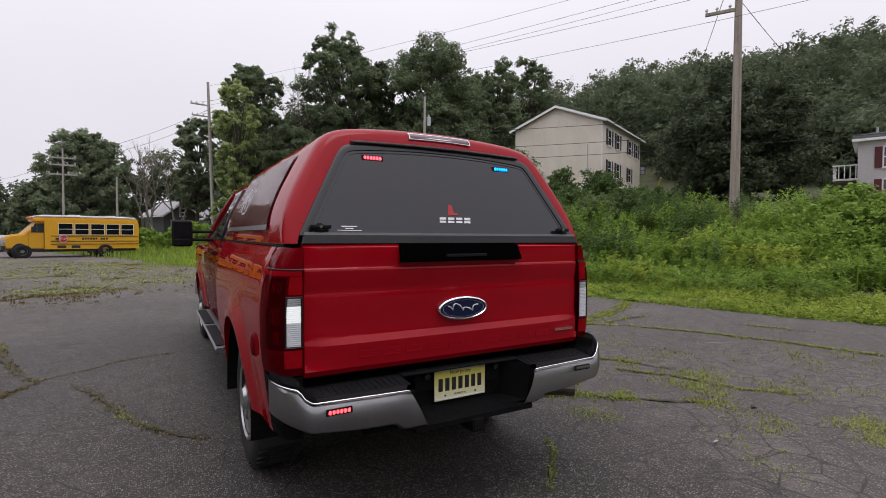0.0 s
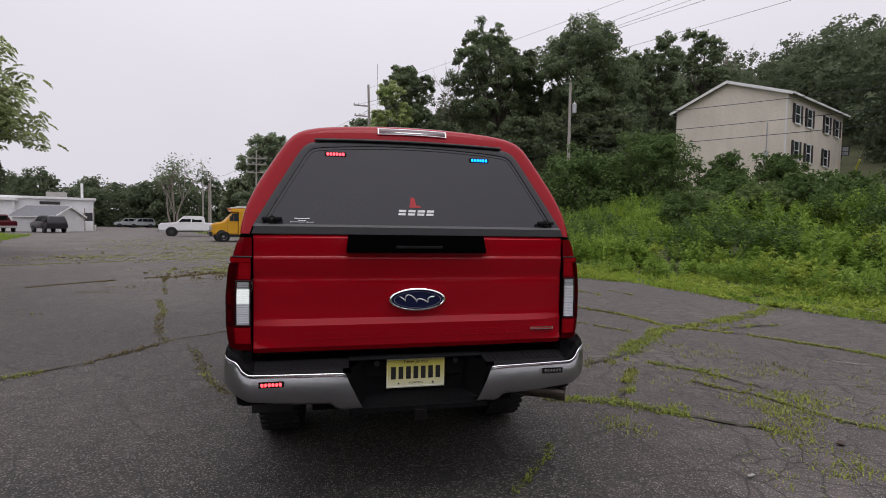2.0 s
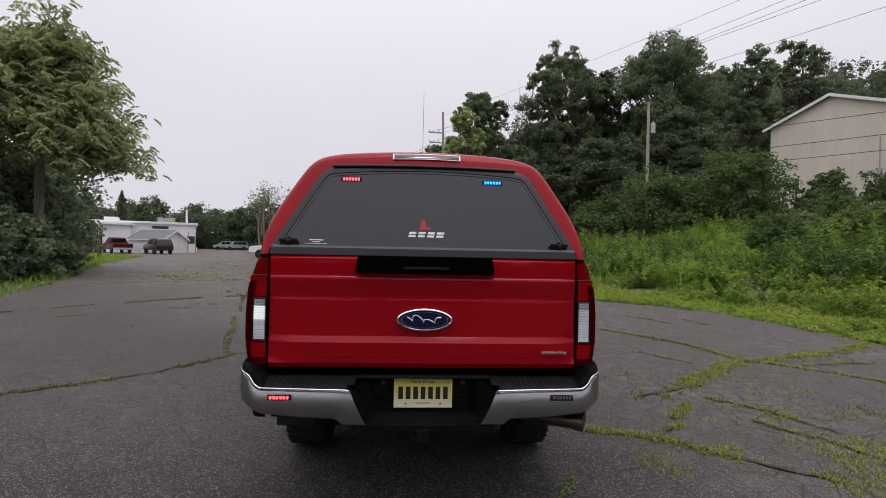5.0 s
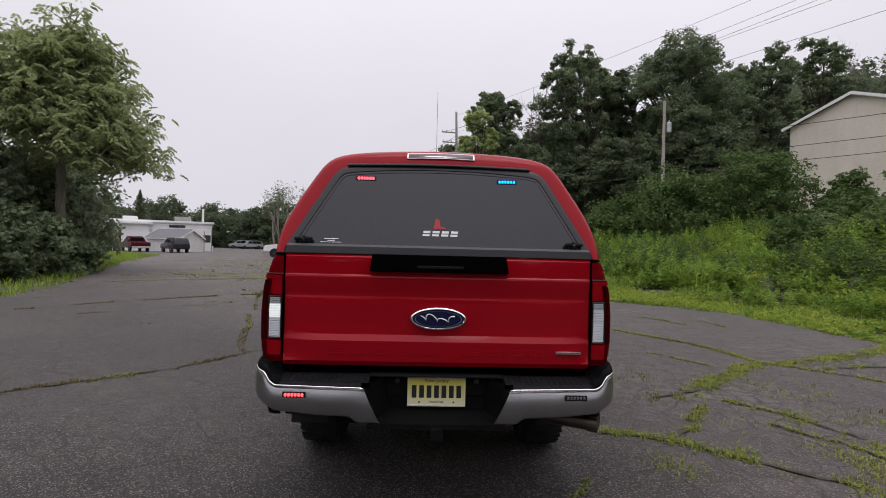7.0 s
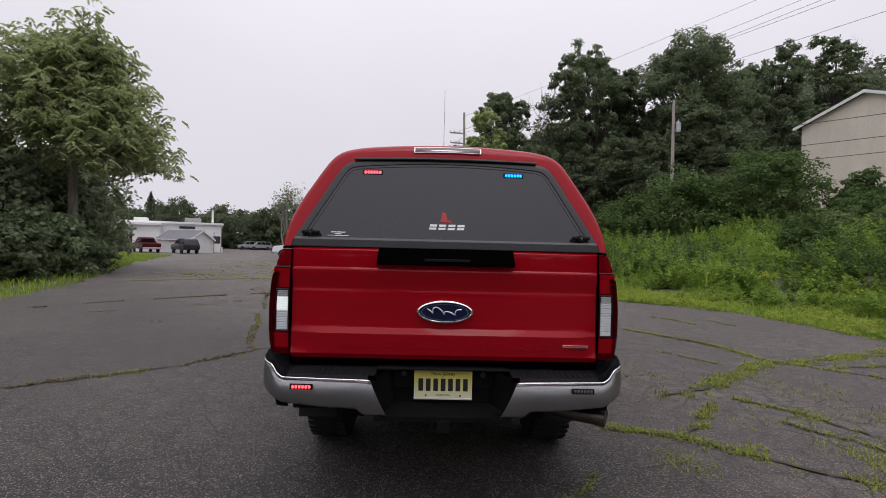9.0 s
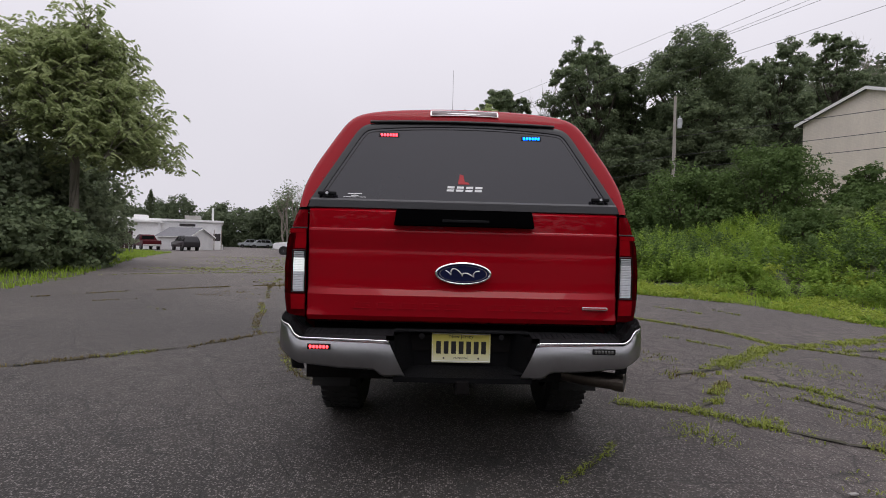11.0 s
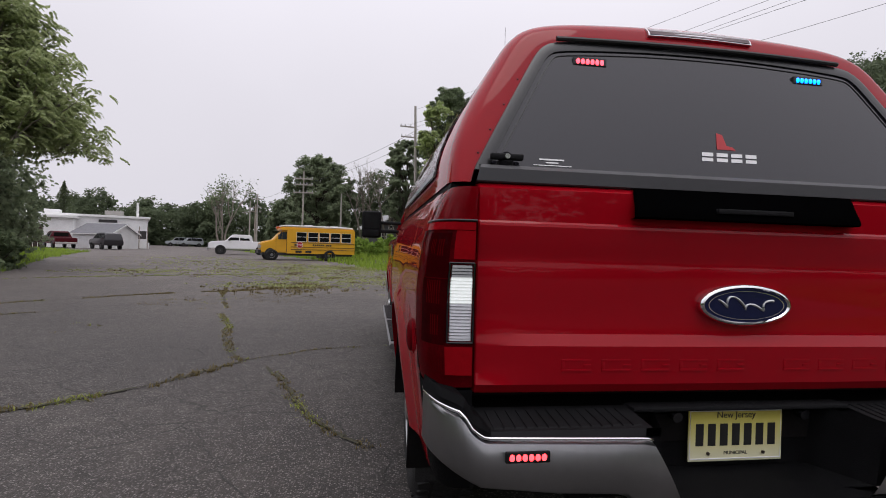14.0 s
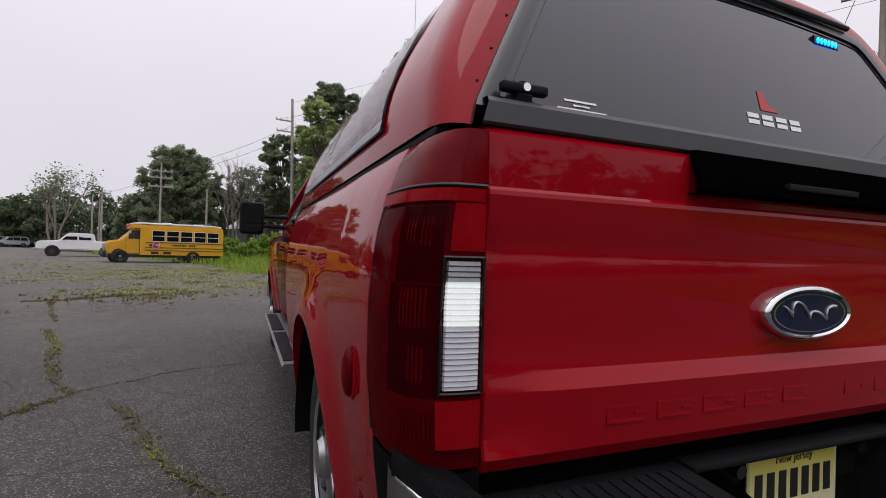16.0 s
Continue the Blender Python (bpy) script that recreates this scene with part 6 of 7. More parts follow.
def wheel(parent, x, y, s, r=WHEEL_R, width=0.27, rim_r=0.235, rim_mat=None, detail=True):
    """A wheel whose outer face is at x, towards s."""
    c = (x, y, r)
    w = width
    tyre = bmesh.new()
    lathe(tyre, [(rim_r, -0.03), (rim_r + 0.02, -0.004), (rim_r + 0.07, 0.004), (r - 0.05, -0.002), (r - 0.015, -0.025), (r - 0.004, -0.05), (r - 0.004, -w + 0.05), (r - 0.015, -w + 0.025), (r - 0.05, -w), (rim_r, -w + 0.03)], c, 48, s)
    wh = part("wheel", lathe(bmesh.new(), [(rim_r + 0.004, -0.028), (rim_r + 0.008, -0.012), (rim_r - 0.006, -0.006), (rim_r - 0.018, -0.014), (rim_r - 0.03, -0.06), (rim_r - 0.05, -0.09), (0.0, -0.095)], c, 40, s), GLOSSBLACK, parent, smooth=40)
    part("rim_lip", lathe(bmesh.new(), [(rim_r + 0.010, -0.020), (rim_r + 0.010, -0.004), (rim_r - 0.004, 0.000), (rim_r - 0.014, -0.010)], c, 40, s), rim_mat or CHROME, wh, smooth=40)
    part("tyre", tyre, RUBBER, wh, smooth=40)
    if detail:
        tread = bmesh.new()
        for k in range(44):
            a = 2 * math.pi * k / 44
            for q in range(4):
                off = -w * (0.16 + 0.226 * q)
                m = Matrix.Translation((x + s * off, y, r)) @ Matrix.Rotation(a + 0.035 * (q % 2), 4, "X") @ Matrix.Translation((0, 0, r - 0.004)) @ Matrix.Rotation(0.25 * (-1) ** q, 4, "Z")
                box(tread, -0.024, 0.024, -0.019, 0.019, -0.006, 0.004, m=m)
        part("tread", tread, RUBBER, wh, kind="stuff")
    for k in range(8):
        a = 2 * math.pi * k / 8
        m = Matrix.Translation((x, y, r)) @ Matrix.Rotation(a, 4, "X")
        sp = bmesh.new()
        x0, x1 = sorted((-s * 0.085, -s * 0.020))
        box(sp, x0, x1, -0.026, 0.026, 0.05, rim_r - 0.015, 0.008, m=m)
        part("spoke", sp, rim_mat or CHROME, wh)
    part("hub_cap", lathe(bmesh.new(), [(0.075, -0.09), (0.072, 0.0), (0.055, 0.018), (0.0, 0.022)], c, 24, s), rim_mat or CHROME, wh, smooth=40)
    return wh


for s in (-1, 1):
    wheel(truck, s * 0.885, AXLE_R, s)
    wheel(truck, s * 0.840, AXLE_F, s, detail=False)
    flap = bmesh.new()
    box(flap, min(s * 0.66, s * 0.895), max(s * 0.66, s * 0.895), AXLE_R - 0.475, AXLE_R - 0.463, 0.27, 0.62, 0.004)
    part("mud_flap", flap, RUBBER, truck)

# ---- cab, doors and front ----
def side_strip(s, y0, y1, z0, z1, grow=0.0, cols=8):
    bm = bmesh.new()
    rows = []
    for y in np.linspace(y0, y1, cols):
        e = 0.006 if y in (y0, y1) else 0.0
        rows.append([(s * (half_width(z) + grow - e), y, z) for z in np.linspace(z0, z1, 14)])
    grid_faces(bm, rows)
    bmesh.ops.solidify(bm, geom=bm.faces, thickness=0.02 * s)
    bmesh.ops.recalc_face_normals(bm, faces=bm.faces)
    return bm


part("cab_core", box(bmesh.new(), -0.79, 0.79, 2.13, 4.60, 0.50, 1.34), UNDER, truck)
for s in (-1, 1):
    for y0, y1, nm in ((2.125, 3.165, "rear_door"), (3.175, 4.30, "front_door")):
        door = part(nm, side_strip(s, y0, y1, 0.52, 1.345, -0.080), RED, truck, smooth=35)
        yh = y0 + 0.17
        bm = box(bmesh.new(), s * 0.855 - 0.012, s * 0.855 + 0.022, yh - 0.02, yh + 0.17, 1.185, 1.225, 0.010, 3)
        part("door_handle", bm, BLACK, door, "black door handle")
    part("front_fender", arch_panel(s, 4.31, 6.02, 0.50, 1.25, AXLE_F, 0.49, 10, -0.090), RED, truck, smooth=45)
    for k in (0,):
        bm = bmesh.new()
        prism(bm, [(0.78, 0.435), (0.930, 0.445), (0.943, 0.47), (0.930, 0.485), (0.78, 0.485)], "y", 2.16, 4.45)
        if s < 0:
            bmesh.ops.scale(bm, vec=(-1, 1, 1), verts=bm.verts)
            bmesh.ops.reverse_faces(bm, faces=bm.faces)
        sb = part("running_board", bm, BOARD_METAL, truck, "grey ribbed aluminium running board")
        for y in (2.24, 3.36):
            part("tread_pad", box(bmesh.new(), min(s * 0.84, s * 0.93), max(s * 0.84, s * 0.93), y, y + 1.0, 0.4855, 0.492), BLACK, sb)
    # towing mirror on two arms
    yb = 4.02
    bm = bmesh.new()
    for z in (1.33, 1.42):
        cyl(bm, (s * 0.78, yb + 0.06, z), (s * 1.03, yb + 0.03, z), 0.018, seg=10)
    arm = part("mirror_arm", bm, BLACK, truck)
    bm = box(bmesh.new(), min(s * 0.995, s * 1.20), max(s * 0.995, s * 1.20), yb - 0.01, yb + 0.10, 1.255, 1.545, 0.052, 5)
    mir = part("mirror_housing", bm, BLACK, truck, "black towing mirror", smooth=50)
    part("mirror_glass", box(bmesh.new(), min(s * 1.015, s * 1.18), max(s * 1.015, s * 1.18), yb - 0.013, yb - 0.009, 1.355, 1.53, 0.0015), GLOSSBLACK, mir)
    part("lower_mirror", box(bmesh.new(), min(s * 1.02, s * 1.175), max(s * 1.02, s * 1.175), yb - 0.014, yb - 0.009, 1.275, 1.335, 0.0015), GLOSSBLACK, mir)
    # chrome fender vent and headlamp edge seen along the side
    part("fender_vent", box(bmesh.new(), s * 0.848 - 0.014, s * 0.848 + 0.014, 4.42, 4.66, 1.06, 1.19, 0.01), BRIGHT, truck)

# greenhouse
green = bmesh.new()
low = [(0.79, 2.125, 1.345), (0.79, 4.62, 1.345), (-0.79, 4.62, 1.345), (-0.79, 2.125, 1.345)]
top = [(0.58, 2.30, 1.84), (0.58, 3.90, 1.84), (-0.58, 3.90, 1.84), (-0.58, 2.30, 1.84)]
lv, tv = [green.verts.new(p) for p in low], [green.verts.new(p) for p in top]
for k in range(4):
    green.faces.new((lv[k], lv[(k + 1) % 4], tv[(k + 1) % 4], tv[k]))
bmesh.ops.recalc_face_normals(green, faces=green.faces)
glasshouse = part("cab_glass", green, CABGLASS, truck, "dark cab glass")
roof = bmesh.new()
box(roof, -0.58, 0.58, 2.26, 3.96, 1.815, 1.88, 0.03, 3)
part("cab_roof", roof, RED, truck, smooth=40)
for s in (-1, 1):
    for (ya, yb2), wdt in (((2.16, 2.34), 0.056), ((3.17, 3.12), 0.05), ((4.60, 3.90), 0.056)):
        bm = tube(bmesh.new(), [(s * 0.785, ya + 0.02, 1.335), (s * 0.69, (ya + yb2) / 2, 1.60), (s * 0.575, yb2, 1.83)], [wdt * 0.5] * 3, 8)
        part("pillar", bm, RED if wdt > 0.055 else GLOSSBLACK, truck, smooth=50)
hood = bmesh.new()
rows = []
for y, zc, ze in ((4.58, 1.355, 1.25), (5.2, 1.33, 1.25), (5.8, 1.28, 1.23), (6.02, 1.20, 1.19), (6.06, 0.9, 0.9)):
    rows.append([(0.84 * f, y, ze + (zc - ze) * (1 - abs(f) ** 4)) for f in np.linspace(-1, 1, 15)])
grid_faces(hood, rows)
bmesh.ops.recalc_face_normals(hood, faces=hood.faces)
part("hood", hood, RED, truck, smooth=40)
part("grille", box(bmesh.new(), -0.75, 0.75, 6.02, 6.10, 0.80, 1.18, 0.03), CHROME, truck)
part("front_bumper", box(bmesh.new(), -0.86, 0.86, 6.0, 6.22, 0.50, 0.76, 0.04), CHROME, truck, smooth=40)
for s in (-1, 1):
    part("headlamp", box(bmesh.new(), min(s * 0.66, s * 0.84), max(s * 0.66, s * 0.84), 5.94, 6.09, 0.88, 1.17, 0.03), LENS_CLEAR, truck)
bm = cyl(bmesh.new(), (0.02, 2.9, 1.875), (0.02, 2.9, 1.985), 0.022, seg=14)
part("antenna_base", bm, GLOSSBLACK, truck)
part("antenna", cyl(bmesh.new(), (0.02, 2.9, 1.98), (0.02, 2.9, 3.12), 0.0028, 0.0015, 8), INK, truck)


# ---- grass in the joints of the asphalt ----
def along(pts, step, rng, wobble):
    """Uneven places along a bent line."""
    p = np.array(pts, float)
    d = np.r_[0, np.cumsum(np.linalg.norm(np.diff(p, axis=0), axis=1))]
    u = np.arange(0, d[-1], step)
    u = u + rng.uniform(-step, step, len(u))
    x, y = np.interp(u, d, p[:, 0]), np.interp(u, d, p[:, 1])
    w = np.array([0.06 * noise.noise(Vector((a * 1.3, b * 1.3, 2.0))) + 0.03 * noise.noise(Vector((a * 5, b * 5, 4.0))) for a, b in zip(x, y)])
    n = rng.normal(0, wobble, (len(u), 2))
    return np.stack([x + w + n[:, 0], y - w + n[:, 1]], 1)


CRACKS = [  # points, half width of the growth, density, height
    ([(-4.7, 1.5), (-3.95, 1.95), (-3.55, 2.2), (-3.22, 2.5), (-2.87, 2.88), (-2.55, 3.25), (-2.3, 3.65)], 0.075, 1.3, 0.05),
    ([(-2.3, 3.7), (-2.52, 4.1), (-2.82, 4.9), (-3.05, 5.9), (-3.45, 7.0)], 0.06, 0.9, 0.04),
    ([(-2.3, 3.7), (-2.12, 3.95), (-1.75, 4.22), (-1.4, 4.35), (-0.9, 4.5)], 0.02, 0.5, 0.035),
    ([(-2.05, 3.5), (-1.8, 3.0), (-1.63, 2.5), (-1.47, 2.08), (-1.28, 1.77), (-1.06, 1.55)], 0.06, 1.2, 0.035),
    ([(-10.8, 13.3), (-9.5, 14.7), (-7.0, 16.5), (-4.8, 17.7), (-3.4, 17.6)], 0.08, 1.0, 0.06),
    ([(-7.9, 7.2), (-7.3, 8.0), (-6.8, 8.7), (-6.2, 9.4), (-5.2, 10.4), (-4.1, 11.0), (-3.3, 12.2)], 0.07, 1.1, 0.05),
    ([(-5.1, 13.5), (-4.4, 10.3), (-3.6, 7.8)], 0.05, 0.5, 0.045),
    ([(-6.5, 6.7), (-5.9, 7.15)], 0.05, 0.7, 0.04),
    ([(3.0, 6.6), (3.25, 6.1), (3.63, 5.5), (3.97, 4.95), (4.2, 4.4), (4.25, 3.65), (4.5, 3.45), (5.0, 2.95), (5.5, 2.1), (5.85, 1.1), (6.05, 0.2)], 0.075, 1.6, 0.055),
    ([(7.3, 4.9), (6.65, 4.45), (5.8, 4.05), (5.15, 3.8), (4.45, 3.6), (3.75, 3.28), (3.12, 2.72), (2.62, 2.3), (2.15, 2.06)], 0.15, 3.8, 0.06),
    ([(1.25, 1.2), (1.45, 1.15), (1.62, 1.08), (1.82, 1.0), (2.0, 0.84), (2.15, 0.7), (2.3, 0.55), (2.45, 0.43), (2.62, 0.32)], 0.085, 2.3, 0.055),
    ([(1.82, 1.02), (2.02, 1.22), (2.3, 1.6), (2.5, 1.82)], 0.07, 1.8, 0.06),
    ([(2.77, 2.05), (2.95, 1.83), (3.12, 1.63), (3.22, 1.38), (3.28, 1.2), (3.36, 0.98)], 0.055, 1.2, 0.05),
    ([(4.48, 7.77), (4.82, 7.34), (4.98, 6.7)], 0.06, 0.9, 0.06),
    ([(5.58, 7.4), (5.66, 6.6)], 0.06, 0.8, 0.06),
    ([(3.05, 4.14), (3.24, 3.82), (3.47, 3.44)], 0.05, 0.9, 0.05),
    ([(6.65, 2.25), (6.95, 1.4)], 0.08, 1.4, 0.06),
    ([(2.84, 1.35), (3.1, 0.96), (3.25, 0.38), (3.56, 0.0)], 0.05, 1.0, 0.05),
    ([(5.9, 3.5), (5.3, 3.4), (4.9, 3.3)], 0.10, 1.6, 0.06),
    ([(0.95, 0.45), (0.7, 0.1), (0.5, -0.15)], 0.03, 0.6, 0.04),
]
PATCHES = [  # x, y, radius, tufts
    (2.65, 0.55, 0.42, 70), (2.95, 0.62, 0.36, 60), (3.1, 0.4, 0.4, 45), (2.7, 0.1, 0.3, 36), (3.2, -0.55, 0.24, 60), (2.95, -0.75, 0.2, 50),
    (2.5, -0.3, 0.2, 40), (4.2, 0.0, 0.5, 60), (3.6, 0.1, 0.4, 40), (2.3, 0.95, 0.32, 45), (3.4, 0.9, 0.34, 80), (1.6, 0.6, 0.2, 30), (4.0, 1.4, 0.6, 90), (3.0, 1.4, 0.5, 70), (1.9, -0.4, 0.3, 30), (3.6, 2.4, 0.5, 60), (2.2, 2.9, 0.4, 40), (5.2, 0.6, 0.6, 90),
    (-5.0, 5.6, 0.6, 12),
    (-3.0, 20.0, 4.0, 900), (-5.6, 19.4, 3.4, 300), (-1.6, 15.4, 2.8, 600), (-3.2, 12.5, 1.8, 520), (-9.0, 27.0, 5.0, 420), (-1.4, 24.0, 2.4, 1200), (-5.0, 25.0, 3.6, 600), (-12.0, 34.0, 5.0, 350), (-9.5, 18.0, 2.2, 260), (-4.6, 8.6, 1.0, 60), (-3.0, 9.6, 1.2, 90),
]
rng = np.random.default_rng(12)
gap = bmesh.new()
pts, hts = [], []
for line_pts, wide, dense, tall in CRACKS:
    c = along(line_pts, 0.0045 / dense, rng, wide * 0.45)
    # small tufts stand along the joint, with gaps between
    tuft = along(line_pts, 0.055 / dense, rng, wide * 0.55)
    tuft = np.repeat(tuft, 9, axis=0)
    c = np.concatenate([c, tuft + rng.normal(0, 0.014, tuft.shape)])
    thin = np.array([noise.noise(Vector((a * 1.9, b * 1.9, 9.0))) + 0.5 * noise.noise(Vector((a * 6.0, b * 6.0, 3.0))) for a, b in c]) > -0.22
    c = c[thin]
    pts.append(np.c_[c, np.full(len(c), -0.004)])
    hts.append(tall * rng.uniform(0.25, 0.95, len(c)))
    # the open joint itself: a dark soil-filled slot, slightly proud of the asphalt's worn edge
    mid = along(line_pts, 0.07, rng, 0.012)
    order = np.argsort(np.array([np.argmin(np.linalg.norm(np.array([np.linspace(a, b, 40) for a, b in zip(line_pts, line_pts[1:])]).reshape(-1, 2) - m, axis=1)) for m in mid]))
    mid = mid[order]
    rows = []
    for k, m in enumerate(mid):
        d = mid[min(k + 1, len(mid) - 1)] - mid[max(k - 1, 0)]
        nrm = np.array([-d[1], d[0]]) / (np.linalg.norm(d) + 1e-6)
        w = wide * 0.22 * rng.uniform(0.3, 1.6)
        rows.append([(m[0] + nrm[0] * w, m[1] + nrm[1] * w, 0.0095), (m[0], m[1], 0.0115), (m[0] - nrm[0] * w, m[1] - nrm[1] * w, 0.0095)])
    grid_faces(gap, rows)
JOINT_SOIL = mat("joint_soil", (0.05, 0.047, 0.028), 0.95, var=0.4, scale=9, bump=0.8, bscale=60)
tagged(part("joint_soil", gap, JOINT_SOIL, None), "dark soil filling the open asphalt joints", "soil", kind="stuff")
for x, y, r, n in PATCHES:
    per = 7
    cx, cy = rng.normal(x, r * 0.5, n), rng.normal(y, r * 0.5, n)
    keep = np.array([noise.noise(Vector((a * 2.2, b * 2.2, 1.0))) > (-0.05 if y < 10 else -0.3) for a, b in zip(cx, cy)])
    cx, cy = np.repeat(cx[keep], per), np.repeat(cy[keep], per)
    c = np.stack([cx + rng.normal(0, 0.045, len(cx)), cy + rng.normal(0, 0.045, len(cx)), np.full(len(cx), -0.004)], 1)
    pts.append(c)
    hts.append(rng.uniform(0.014, 0.050, len(c)) * (0.85 if y < 10 else 1.5))
pts, hts = np.concatenate(pts), np.concatenate(hts)
broad = np.where(pts[:, 1] > 10, 0.013, 0.004)
withered = np.array([noise.noise(Vector((a * 1.1, b * 1.1, 5.0))) for a, b in pts[:, :2]]) + np.where(pts[:, 1] < 12, np.where(pts[:, 0] < -0.9, 0.50, -0.40), -0.28) + rng.normal(0, 0.18, len(pts)) > 0.1
far_part = ~withered & (pts[:, 1] > 10)
near_part = ~withered & (pts[:, 1] <= 10)
blades("joint_grass", pts[near_part], hts[near_part], GRASS_DRY, rng, broad[near_part], 1.4, "yellowish green grass growing in the asphalt joints")
blades("lot_grass", pts[far_part], hts[far_part] * 0.7, LOT_GRASS, rng, broad[far_part], 1.3, "thin green grass spread over the far asphalt")
blades("withered_grass", pts[withered], hts[withered], GRASS_DEAD, rng, broad[withered], 0.9, "brown withered grass in the asphalt joints")


# ---- the bank: grass fringe, tall weeds, ramblers ----
def scatter(n, y0, y1, d0, d1, rng, left=False, power=1.0):
    y = rng.uniform(y0, y1, n)
    d = d0 + (d1 - d0) * rng.uniform(0, 1, n) ** power
    x = left_x(y) - d if left else edge_x(y) + d
    return np.stack([x, y, ground_z(x, y)], 1)


def keep_by(p, scale, level, seed):
    v = np.array([noise.noise(Vector((a * scale, b * scale, seed))) for a, b in p[:, :2]])
    return v > level, v


rng = np.random.default_rng(21)
p = scatter(40000, -12, 30, -0.25, 2.6, rng)
k, v = keep_by(p, 0.9, -0.55, 3.0)
blades("verge_grass", p[k], rng.uniform(0.05, 0.17, k.sum()) * (1 + 0.8 * v[k]), GRASS, rng, 0.008, 0.9, "bright green grass along the lot's edge")
p = scatter(46000, -14, 34, 3.0, 17, rng, power=0.75)
k, v = keep_by(p, 0.42, -0.05, 6.0)
p, v = p[k], v[k]
blades("bank_grass", p, rng.uniform(0.30, 0.85, len(p)) * (1 + 0.6 * v) * np.interp(p[:, 1], [4, 16], [0.75, 1.15]), GRASS, rng, 0.011, 0.45, "tall unmown green grass on the bank")
p = scatter(17000, 20, 62, -1.0, 22, rng, power=0.8)
blades("far_bank_grass", p, rng.uniform(0.2, 0.5, len(p)), GRASS, rng, 0.032, 0.55, "unmown grass behind the parked bus")
p = scatter(19000, -10, 52, -0.4, 4.5, rng, left=True)
k, v = keep_by(p, 0.5, -0.3, 8.0)
blades("hedge_grass", p[k], rng.uniform(0.06, 0.3, k.sum()), GRASS, rng, 0.012, 0.7, "mixed short and tall grass before the hedge")


def bank_plants(name, n, y0, y1, d0, d1, seed, leaf, tall, per, material, label, level=-0.2, scale=0.55, wide=0.30, spread=0.0, power=1.0):
    """Upright leafy plants: whorls of pointed leaves up each stem, in mounds of uneven height with gaps between."""
    rng = np.random.default_rng(seed)
    p = scatter(n, y0, y1, d0, d1, rng, power=power)
    k, v = keep_by(p, scale, level, seed * 1.7)
    p, v = p[k], v[k]
    m = len(p)
    h = tall * rng.uniform(0.65, 1.1, m) * np.clip(0.75 + 1.1 * v, 0.45, 1.5)
    lean = rng.normal(0, 0.10, (m, 2)) * h[:, None]
    f = (np.arange(per)[None] + rng.uniform(0, 1, (m, per))) / per
    f = 0.12 + 0.88 * f ** 0.8
    a = np.arange(per)[None] * 2.39996 + rng.uniform(0, 6.28, (m, 1)) + rng.normal(0, 0.3, (m, per))
    size = leaf * rng.uniform(0.7, 1.3, (m, per)) * (1.15 - 0.5 * f)
    pitch = rng.normal(0.15, 0.35, (m, per)) + 0.5 * (f > 0.9)
    way = np.stack([np.cos(a) * np.cos(pitch), np.sin(a) * np.cos(pitch), np.sin(pitch)], -1)
    base = np.stack([p[:, None, 0] + lean[:, None, 0] * f, p[:, None, 1] + lean[:, None, 1] * f, p[:, None, 2] + h[:, None] * f], -1)
    base = base + way * (1, 1, 0) * (0.02 + spread * (1 - f[..., None])) * rng.uniform(0.3, 1.0, (m, per, 1))
    side = np.cross(way, (0, 0, 1.0))
    side /= np.linalg.norm(side, axis=-1, keepdims=True) + 1e-6
    over = np.cross(side, way)
    sz = size[..., None]
    mid = base + way * sz * 0.45 + over * sz * 0.06
    tip = base + way * sz - over * sz * 0.16
    v4 = np.stack([base, mid + side * sz * wide, tip, mid - side * sz * wide], 2).reshape(-1, 3)
    me = raw_mesh(name, v4, np.arange(m * per)[:, None] * 4 + [0, 1, 2, 3], material)
    return tagged(new(name, me), label, "weeds", kind="stuff")


bank_plants("verge_plants", 4600, -9, 24, -0.25, 2.4, 61, 0.075, 0.20, 14, WEED_YELLOW, "low bright green leafy plants along the lot's edge", level=-0.3, spread=0.05, wide=0.38)
bank_plants("low_weeds", 3600, -10, 26, 1.7, 4.6, 62, 0.10, 0.42, 22, WEED, "knee-high leafy weeds on the bank", level=-0.2, spread=0.06)
bank_plants("middle_weeds", 4200, -10, 27, 3.2, 8.0, 63, 0.15, 0.74, 32, WEED, "dense upright leafy weeds on the bank", level=-0.08, spread=0.05)
bank_plants("tall_weeds", 4200, -10, 28, 5.5, 15.5, 64, 0.17, 1.05, 38, WEED, "tall upright weeds on the bank", level=-0.05, scale=0.4, spread=0.05)
bank_plants("dark_weeds", 1700, -10, 28, 3.6, 15.0, 65, 0.17, 1.15, 44, BUSH, "darker bushy weeds between the lighter ones", level=0.0, scale=0.45, spread=0.14)
bank_plants("pale_ramblers", 900, -8, 9, 2.2, 7.5, 66, 0.15, 0.70, 34, WEED_YELLOW, "yellowish rambling plants on the bank", level=0.05, scale=0.5, spread=0.10, wide=0.4)


